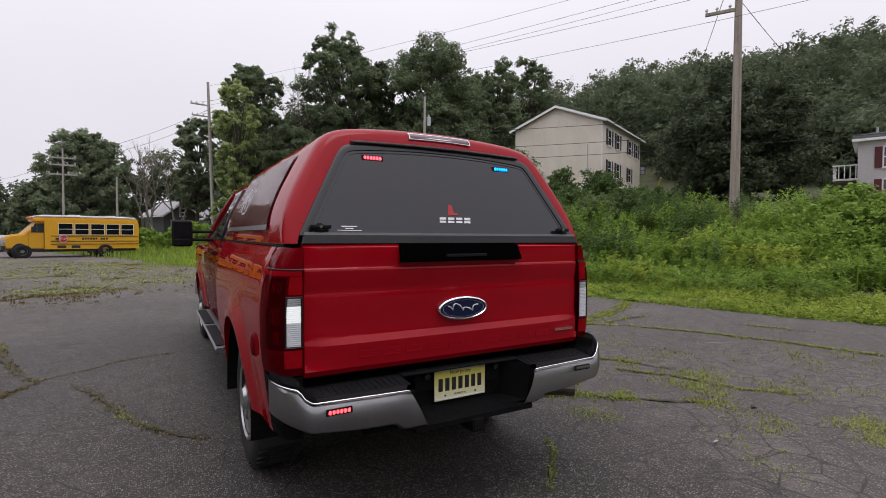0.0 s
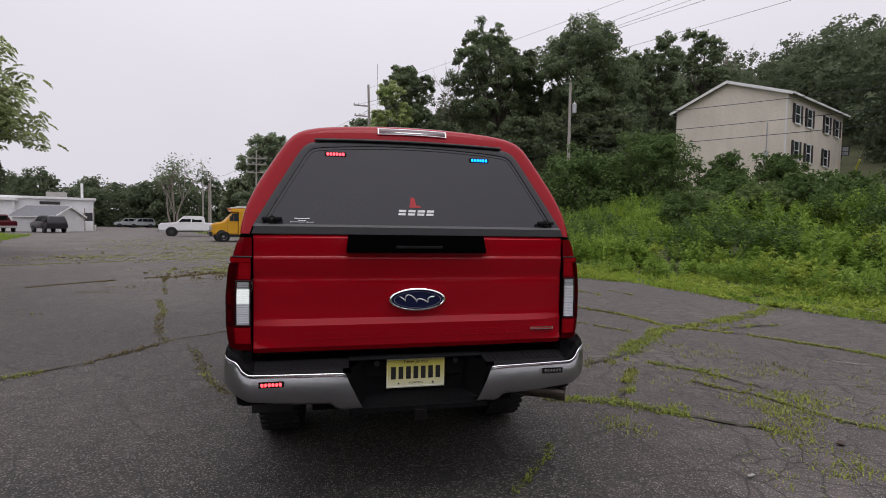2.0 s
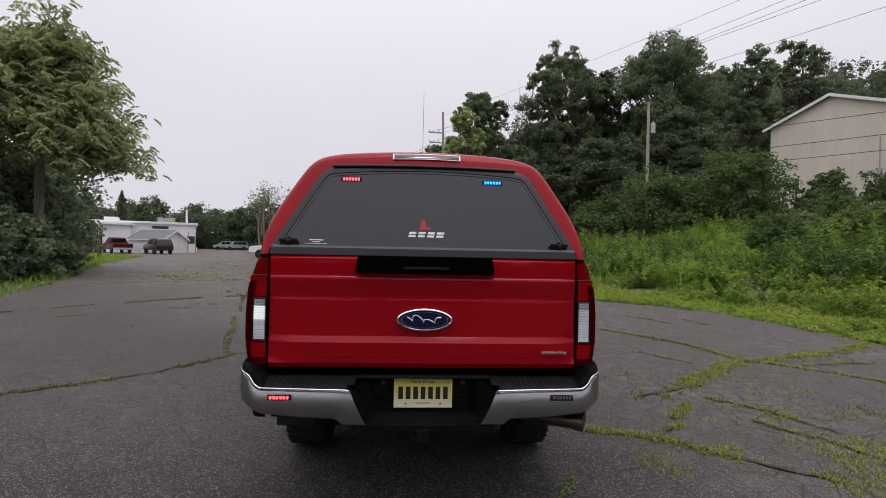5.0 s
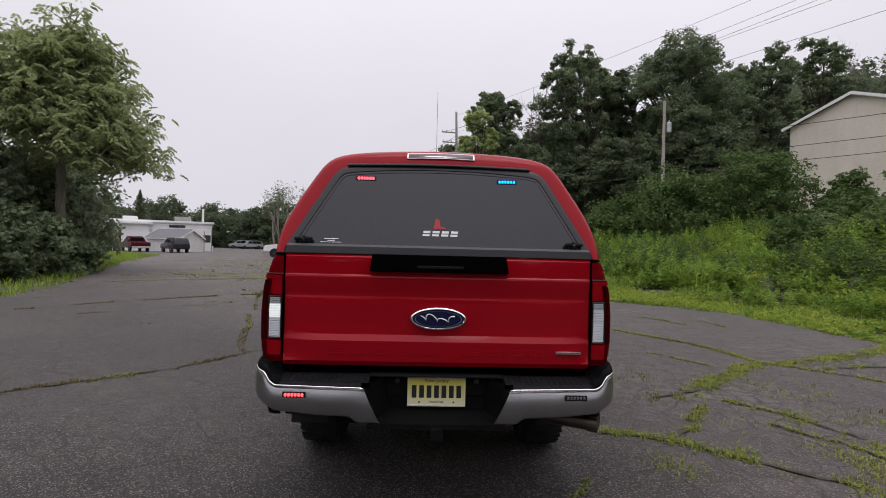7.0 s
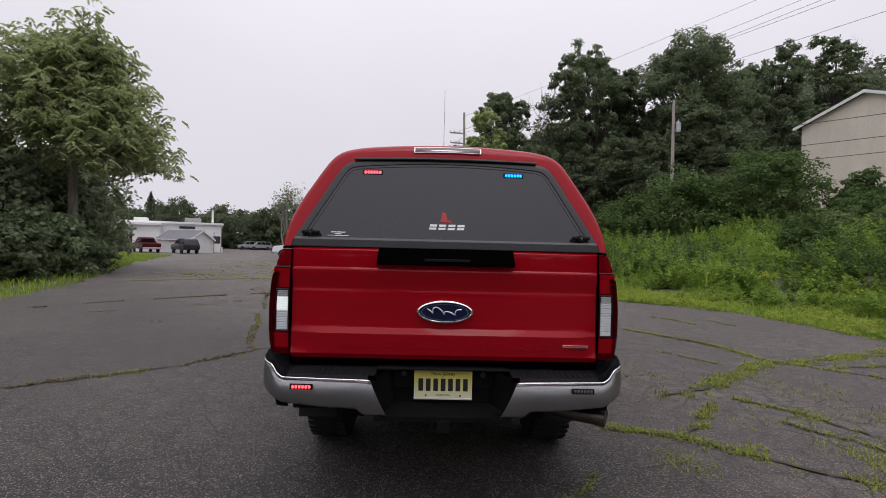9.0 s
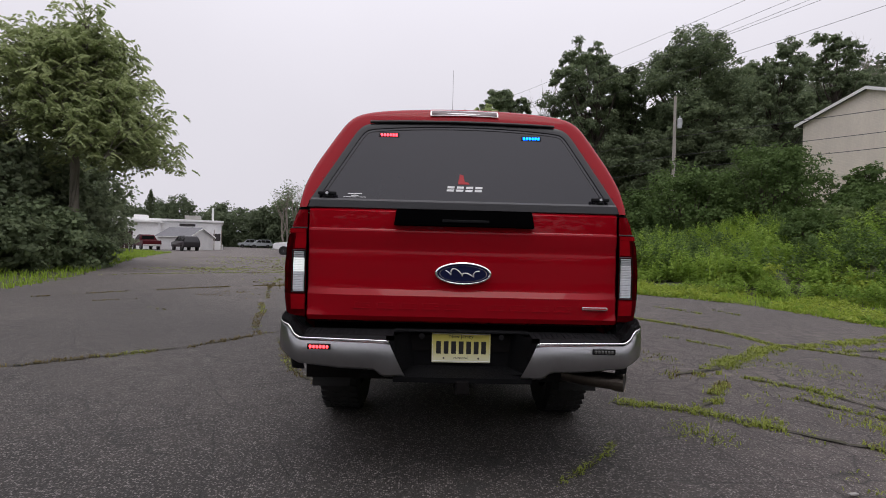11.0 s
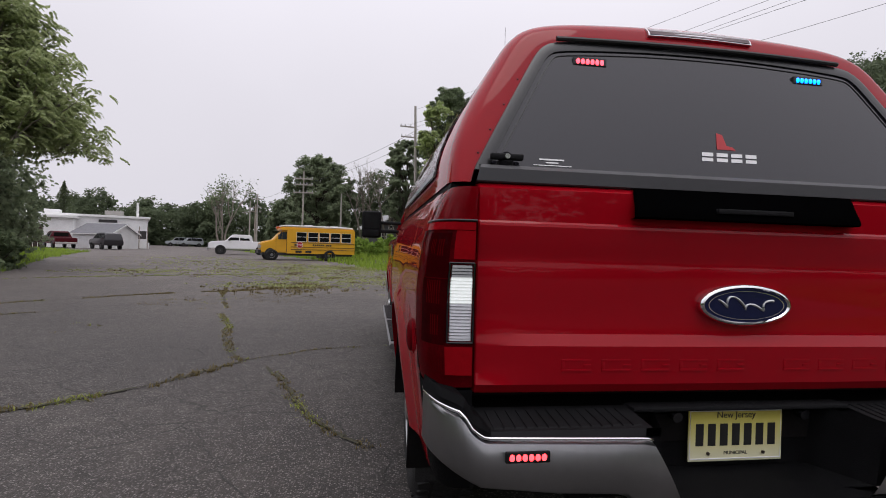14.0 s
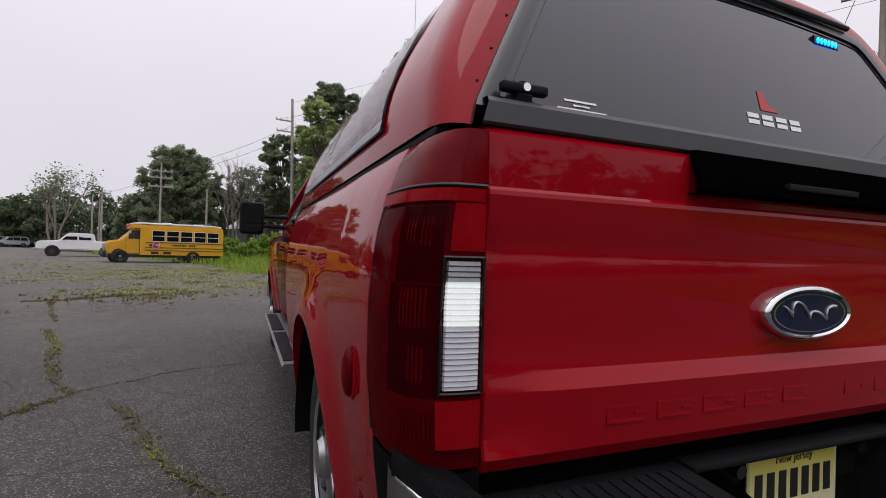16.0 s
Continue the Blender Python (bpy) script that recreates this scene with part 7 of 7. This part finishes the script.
def weed_clumps(name, count, y0, y1, d0, d1, seed, leaf, small, big, material, label, per=230):
    """Many low leafy clumps of uneven size along the bank."""
    rng = np.random.default_rng(seed)
    spots = scatter(count, y0, y1, d0, d1, rng)
    P, D, S = [], [], []
    for x, y, z in spots:
        h = rng.uniform(small, big)
        blobs = [(x + rng.normal(0, 0.3) * h, y + rng.normal(0, 0.3) * h, z + h * rng.uniform(0.2, 0.75), h * rng.uniform(0.22, 0.4)) for _ in range(5)]
        p, d = crown_points(rng, blobs, per)
        P.append(p)
        D.append(d)
    P, D = np.concatenate(P), np.concatenate(D)
    return tagged(new(name, leaves_mesh(name, P, leaf * rng.uniform(0.5, 1.4, len(P)), D, material, rng, 0.36)), label, "weeds", kind="stuff")


weed_clumps("verge_mat", 330, -9, 26, -0.35, 1.7, 75, 0.05, 0.08, 0.20, WEED, "low leafy plants creeping over the lot's edge", per=110)
weed_clumps("bank_clumps", 70, -10, 28, 4.0, 15.0, 72, 0.085, 0.6, 1.2, WEED, "leafy clumps spread over the bank", per=340)
weed_clumps("yellow_clumps", 40, -8, 12, 2.0, 6.0, 73, 0.075, 0.4, 0.8, WEED_YELLOW, "yellowish leafy clumps on the bank")
weed_clumps("dark_clumps", 70, -10, 28, 5.0, 16.0, 74, 0.09, 0.8, 1.5, BUSH, "dark bushy clumps on the bank", per=340)


# ---- school bus ----
YELLOW = mat("school_bus_yellow", (0.70, 0.36, 0.016), 0.35, var=0.08, scale=2, coat=0.4)
BUS_WHITE = mat("white_roof_paint", (0.72, 0.72, 0.71), 0.45, var=0.12, scale=2)
BUS_BLACK = mat("black_rail", (0.02, 0.02, 0.02), 0.5)
SIGN_RED = mat("stop_sign_red", (0.45, 0.02, 0.03), 0.45)
AMBER = mat("amber_lens", (0.5, 0.16, 0.01), 0.2)
BUS_PANE = mat("dark_bus_glass", (0.008, 0.009, 0.010), 0.15, var=0.2, spec=0.12)
GREY_SEAT = mat("dark_interior", (0.02, 0.02, 0.022), 0.9)
STEEL_WHEEL = mat("grey_wheel_steel", (0.35, 0.35, 0.35), 0.45, 0.6)
bus = thing("school_bus", pose(-8.15, 33.6, 0.0, 0, 0, 16.5), "short yellow school bus with a white roof, parked on weedy asphalt", "bus")
# x runs from the front bumper to the back, the near side faces -y
bm = prism(bmesh.new(), [(1.62, 0.50), (7.25, 0.50), (7.25, 2.28), (7.15, 2.40), (1.10, 2.40), (0.95, 2.30), (1.10, 2.18), (1.62, 2.16)], "y", 0.0, 2.30)
bmesh.ops.bevel(bm, geom=[e for e in bm.edges if abs(e.verts[0].co.y - e.verts[1].co.y) < 1e-4 and e.verts[0].co.z > 2.2 and e.verts[1].co.z > 2.2], offset=0.10, segments=4, affect="EDGES")
body = part("body", bm, YELLOW, bus, smooth=40)
bm = bmesh.new()
prism(bm, [(1.0, 2.405), (7.20, 2.405), (7.12, 2.52), (6.2, 2.57), (1.6, 2.57), (1.1, 2.50)], "y", 0.12, 2.18)
bmesh.ops.bevel(bm, geom=list(bm.edges), offset=0.06, segments=3, affect="EDGES")
part("roof", bm, BUS_WHITE, bus, "white roof", smooth=40)
bm = prism(bmesh.new(), [(-0.55, 0.52), (1.66, 0.52), (1.66, 2.18), (1.30, 2.16), (0.45, 1.44), (-0.25, 1.34), (-0.58, 1.18), (-0.62, 0.80)], "y", 0.14, 2.16)
bmesh.ops.bevel(bm, geom=[e for e in bm.edges if abs(e.verts[0].co.y - e.verts[1].co.y) < 1e-4], offset=0.07, segments=3, affect="EDGES")
cabn = part("cab", bm, YELLOW, bus, smooth=40)
bm = bmesh.new()
bm.faces.new([bm.verts.new(p) for p in ((0.60, 0.30, 1.50), (0.60, 2.0, 1.50), (1.34, 1.9, 2.12), (1.34, 0.40, 2.12))])
for f in bm.faces:
    f.normal_update()
bmesh.ops.translate(bm, vec=(-0.035, 0, 0.035), verts=bm.verts)
part("windscreen", bm, PANE, cabn)
for x0, x1, sl in ((0.86, 1.20, 0.24), (1.22, 1.60, 0.0)):
    bm = prism(bmesh.new(), [(x0, 1.50), (x1, 1.50), (x1, 2.04), (x0 + sl, 2.04)], "y", 0.128, 0.15)
    part("cab_window", bm, PANE, cabn)
part("bumper", box(bmesh.new(), -0.78, -0.55, 0.12, 2.18, 0.48, 0.72, 0.03), BUS_BLACK, bus)
part("grille", box(bmesh.new(), -0.645, -0.60, 0.35, 1.95, 0.82, 1.10, 0.02), STEEL_WHEEL, cabn)
part("headlamp", box(bmesh.new(), -0.63, -0.52, 0.16, 0.42, 0.84, 1.06, 0.03), LENS_CLEAR, cabn)
for k in range(5):
    x0 = 2.36 + k * 0.93
    w = bmesh.new()
    for a, b, c, d in ((x0, x0 + 0.83, 1.37, 1.395), (x0, x0 + 0.83, 2.045, 2.07), (x0, x0 + 0.025, 1.395, 2.045), (x0 + 0.805, x0 + 0.83, 1.395, 2.045), (x0, x0 + 0.83, 1.70, 1.73)):
        box(w, a, b, -0.022, 0.004, c, d)
    win = part("window", w, BUS_WHITE, bus)
    part("pane", box(bmesh.new(), x0 + 0.03, x0 + 0.80, -0.010, 0.002, 1.39, 2.05), BUS_PANE, win)
for z, h in ((1.30, 0.035), (0.98, 0.035), (0.80, 0.035)):
    part("rub_rail", box(bmesh.new(), 1.95, 7.22, -0.028, 0.002, z - h / 2, z + h / 2, 0.008), BUS_BLACK, bus)
for k in range(9):
    x = 3.7 + k * 0.16 + (0.15 if k > 5 else 0)
    part("lettering_bar", box(bmesh.new(), x, x + 0.11, -0.012, 0.002, 1.08, 1.20), BUS_BLACK, bus)
bm = bmesh.new()
prism(bm, [(2.62 + 0.25 * math.cos(a), 1.13 + 0.25 * math.sin(a)) for a in (math.pi / 8 + k * math.pi / 4 for k in range(8))], "y", -0.09, -0.075)
sg = part("stop_sign", bm, WHITE_PRINT, bus, "red octagonal stop sign folded against the side")
bm = bmesh.new()
prism(bm, [(2.62 + 0.225 * math.cos(a), 1.13 + 0.225 * math.sin(a)) for a in (math.pi / 8 + k * math.pi / 4 for k in range(8))], "y", -0.094, -0.085)
part("sign_face", bm, SIGN_RED, sg)
lettering("sign_word", "STOP", 0.17, pose(2.62, -0.096, 1.13), WHITE_PRINT, sg)
part("sign_arm", box(bmesh.new(), 2.2, 2.65, -0.07, 0.0, 1.08, 1.18), BUS_BLACK, bus)
part("entry_line", box(bmesh.new(), 1.60, 1.64, 0.10, 0.139, 0.6, 2.1), BUS_BLACK, bus)
for k in range(4):
    part("roof_lamp", cyl(bmesh.new(), (0.99, 0.35 + k * 0.53, 2.36), (0.93, 0.35 + k * 0.53, 2.36), 0.09, seg=14), AMBER if k in (1, 2) else SIGN_RED, bus)
part("roof_hatch", box(bmesh.new(), 3.2, 3.8, 0.8, 1.5, 2.56, 2.63, 0.02), BUS_WHITE, bus)
part("roof_hatch", box(bmesh.new(), 5.4, 6.0, 0.8, 1.5, 2.56, 2.62, 0.02), BUS_WHITE, bus)
part("door_line", box(bmesh.new(), 0.70, 0.715, 0.132, 0.142, 0.62, 1.5), BUS_BLACK, cabn)
part("mirror", box(bmesh.new(), 0.85, 0.95, -0.12, 0.06, 1.50, 1.85, 0.03), BUS_BLACK, bus)
part("exhaust_box", box(bmesh.new(), 4.1, 4.7, 0.12, 0.5, 0.22, 0.5, 0.02), BUS_BLACK, bus)
part("vent_panel", box(bmesh.new(), 2.3, 2.8, -0.01, 0.002, 0.56, 0.72), BUS_BLACK, bus)
part("vent_panel", box(bmesh.new(), 3.1, 3.6, -0.01, 0.002, 0.56, 0.72), BUS_BLACK, bus)
part("underbody", box(bmesh.new(), -0.4, 7.1, 0.2, 2.1, 0.34, 0.53), BUS_BLACK, bus)
for x in (0.22, 5.05):
    for y, s in ((0.10, -1), (2.2, 1)):
        bm = cyl(bmesh.new(), (x, y + s * 0.012, 0.39), (x, y - s * 0.03, 0.39), 0.47, seg=30)
        part("wheel_arch", bm, BUS_BLACK, bus)
        w = part("wheel", lathe(bmesh.new(), [(0.235, 0.0), (0.225, 0.02), (0.20, -0.02), (0.10, -0.03), (0.09, 0.03), (0.0, 0.035)], (0, 0, 0), 24, 1), STEEL_WHEEL, bus, smooth=40)
        t = part("tyre", lathe(bmesh.new(), [(0.23, 0.0), (0.25, 0.03), (0.35, 0.03), (0.385, 0.0), (0.385, -0.2), (0.35, -0.23), (0.23, -0.22)], (0, 0, 0), 32, 1), RUBBER, w, smooth=40)
        w.matrix_basis = pose(x, y + s * 0.03, 0.385, 0, 0, 90 * s)


for o in bus.children_recursive:
    if o.name.startswith("wheel") and o.data.vertices and o.matrix_basis.translation.length > 0.1:
        o.matrix_basis.translation.x = min(o.matrix_basis.translation.x, 1.62 + (o.matrix_basis.translation.x - 1.62) * 0.85) if o.matrix_basis.translation.x > 1.62 else 1.62 + (o.matrix_basis.translation.x - 1.62) * 0.70
        continue
    for v in o.data.vertices:
        v.co.x = 1.62 + (v.co.x - 1.62) * (0.85 if v.co.x > 1.62 else 0.78)
bus.matrix_basis = pose(-8.53, 33.5, 0.0, 0, 0, 16.5) @ Matrix.Diagonal((1.0, 1.06, 0.97, 1))


# ---- parked vehicles ----
def vehicle(name, m, label, category, paint, outline, windows, width, wheels, r=0.36, rear_lamps=True, roof_from=None):
    """A car from its side outline (x along, z up), a rounded body with a narrower glass house."""
    root = thing(name, m, label, category)
    bm = prism(bmesh.new(), outline, "y", -width / 2, width / 2)
    for v in bm.verts:
        if roof_from and v.co.z > roof_from:
            v.co.y *= 1 - 0.26 * min(1, (v.co.z - roof_from) / 0.45)
    bmesh.ops.bevel(bm, geom=list(bm.edges), offset=0.05, segments=3, affect="EDGES")
    part("body", bm, paint, root, smooth=50)
    for pts, z in windows:
        for s in (-1, 1):
            w = bmesh.new()
            vs = []
            for x, zz in pts:
                k = 1 - 0.26 * min(1, max(0, (zz - roof_from) / 0.45))
                vs.append(w.verts.new((x, s * (width / 2 * k + 0.022), zz)))
            w.faces.new(vs)
            bmesh.ops.solidify(w, geom=w.faces, thickness=0.01)
            bmesh.ops.recalc_face_normals(w, faces=w.faces)
            part("side_window", w, BUS_PANE, root)
    for x in wheels:
        for s in (-1, 1):
            part("wheel_arch", cyl(bmesh.new(), (x, s * (width / 2 + 0.004), r), (x, s * (width / 2 - 0.1), r), r * 1.17, seg=26), BUS_BLACK, root)
            wh = part("wheel", lathe(bmesh.new(), [(r * 0.62, 0.0), (r * 0.6, -0.02), (r * 0.3, -0.03), (0.0, 0.0)], (0, 0, 0), 22, 1), STEEL_WHEEL, root, smooth=40)
            part("tyre", lathe(bmesh.new(), [(r * 0.6, 0.0), (r * 0.9, 0.012), (r, -0.03), (r, -0.2), (r * 0.6, -0.22)], (0, 0, 0), 28, 1), RUBBER, wh, smooth=40)
            wh.matrix_basis = pose(x, s * (width / 2 + 0.012), r, 0, 0, 90 * s)
    return root


WHITE_PAINT = mat("white_car_paint", (0.72, 0.72, 0.73), 0.3, var=0.05, coat=0.6)
MAROON = mat("maroon_car_paint", (0.065, 0.004, 0.008), 0.5, var=0.1, coat=0.15, spec=0.1)
CHARCOAL = mat("charcoal_car_paint", (0.014, 0.012, 0.016), 0.35, var=0.1, coat=0.6)
GREY_PAINT = mat("grey_car_paint", (0.22, 0.24, 0.25), 0.35, var=0.1, coat=0.6)
PICKUP = [(0.0, 0.48), (5.5, 0.45), (5.55, 0.75), (5.5, 1.12), (3.55, 1.14), (3.50, 1.62), (3.30, 1.78), (2.10, 1.80), (1.90, 1.74), (1.35, 1.18), (0.15, 1.08), (0.0, 0.90)]
SUV = [(0.0, 0.45), (4.5, 0.42), (4.6, 0.75), (4.55, 1.15), (4.40, 1.68), (4.1, 1.76), (2.0, 1.76), (1.75, 1.70), (1.25, 1.12), (0.15, 1.0), (0.0, 0.85)]
PICKUP_TALL = [(0.0, 0.55), (5.6, 0.50), (5.65, 0.80), (5.6, 1.24), (3.78, 1.26), (3.74, 1.70), (3.58, 1.86), (2.15, 1.88), (1.98, 1.82), (1.45, 1.28), (0.22, 1.18), (0.02, 1.02)]
TALL_WIN = [([(1.62, 1.32), (2.60, 1.32), (2.60, 1.76), (2.05, 1.76)], 0), ([(2.70, 1.32), (3.52, 1.32), (3.46, 1.74), (2.70, 1.76)], 0)]
PICK_WIN = [([(1.52, 1.20), (2.05, 1.20), (2.05, 1.68), (1.98, 1.68)], 0), ([(2.12, 1.20), (2.68, 1.20), (2.68, 1.70), (2.12, 1.70)], 0), ([(2.75, 1.20), (3.36, 1.20), (3.34, 1.66), (2.75, 1.70)], 0)]
SUV_WIN = [([(1.45, 1.16), (2.35, 1.16), (2.35, 1.66), (1.86, 1.66)], 0), ([(2.42, 1.16), (3.30, 1.16), (3.30, 1.67), (2.42, 1.67)], 0), ([(3.37, 1.16), (4.32, 1.16), (4.2, 1.64), (3.37, 1.67)], 0)]
wt2 = vehicle("parked_pickup", pose(-16.1, 46.6, 0, 0, 0, 14), "white parked pickup truck with dark windows", "pickup truck", WHITE_PAINT, PICKUP_TALL, TALL_WIN, 1.95, (1.05, 4.5), 0.40, roof_from=1.27)
part("mirror", box(bmesh.new(), 1.72, 1.84, -1.16, -0.95, 1.28, 1.46, 0.03), BUS_BLACK, wt2)
part("headlamp", box(bmesh.new(), -0.01, 0.12, -0.95, -0.68, 0.88, 1.06, 0.02), LENS_CLEAR, wt2)
part("side_step", box(bmesh.new(), 1.6, 3.6, -1.0, -0.9, 0.40, 0.47, 0.02), BUS_BLACK, wt2)
part("front_bumper", box(bmesh.new(), -0.12, 0.05, -0.92, 0.92, 0.42, 0.66, 0.04), CHROME, wt2)
part("grille", box(bmesh.new(), -0.04, 0.03, -0.7, 0.7, 0.72, 0.98, 0.03), GREYSTRIP, wt2)
rt = vehicle("parked_pickup", pose(-35.7, 57.7, 0, 0, 0, -48), "maroon parked pickup seen from behind", "pickup truck", MAROON, PICKUP, PICK_WIN, 1.9, (0.95, 4.4), 0.38, roof_from=1.15)
part("rear_bumper", box(bmesh.new(), 5.5, 5.66, -0.92, 0.92, 0.45, 0.66, 0.04), CHROME, rt)
part("rear_window", box(bmesh.new(), 3.50, 3.54, -0.62, 0.62, 1.22, 1.64), BUS_PANE, rt)
vehicle("parked_suv", pose(-30.9, 57.3, 0, 0, 0, -46), "dark charcoal parked estate car beside the white annex", "car", CHARCOAL, SUV, SUV_WIN, 1.8, (0.9, 3.7), 0.36, roof_from=1.12)
vehicle("parked_car", pose(-38.6, 100.0, 0, 0, 0, 35), "grey-green parked estate car far down the lot", "car", GREY_PAINT, SUV, SUV_WIN, 1.8, (0.9, 3.7), 0.34, roof_from=1.12)
vehicle("parked_car", pose(-42.0, 103.0, 0, 0, 0, 25), "pale grey parked car far down the lot", "car", GREY_PAINT, SUV, SUV_WIN, 1.8, (0.9, 3.7), 0.34, roof_from=1.12)

# small litter on the asphalt
for x, y, l, w, a in ((1.9, -0.2, 0.05, 0.018, 12), (4.9, 1.6, 0.28, 0.014, -40), (2.85, 0.05, 0.07, 0.04, 30)):
    bm = box(bmesh.new(), -l / 2, l / 2, -w / 2, w / 2, 0, 0.008, 0.003)
    ob = part("scrap", bm, CONCRETE if a != 30 else BROWN, None)
    ob.matrix_basis = pose(x, y, 0.012, 0, 0, a)
    tagged(ob, "small pale scrap lying on the asphalt", "litter")
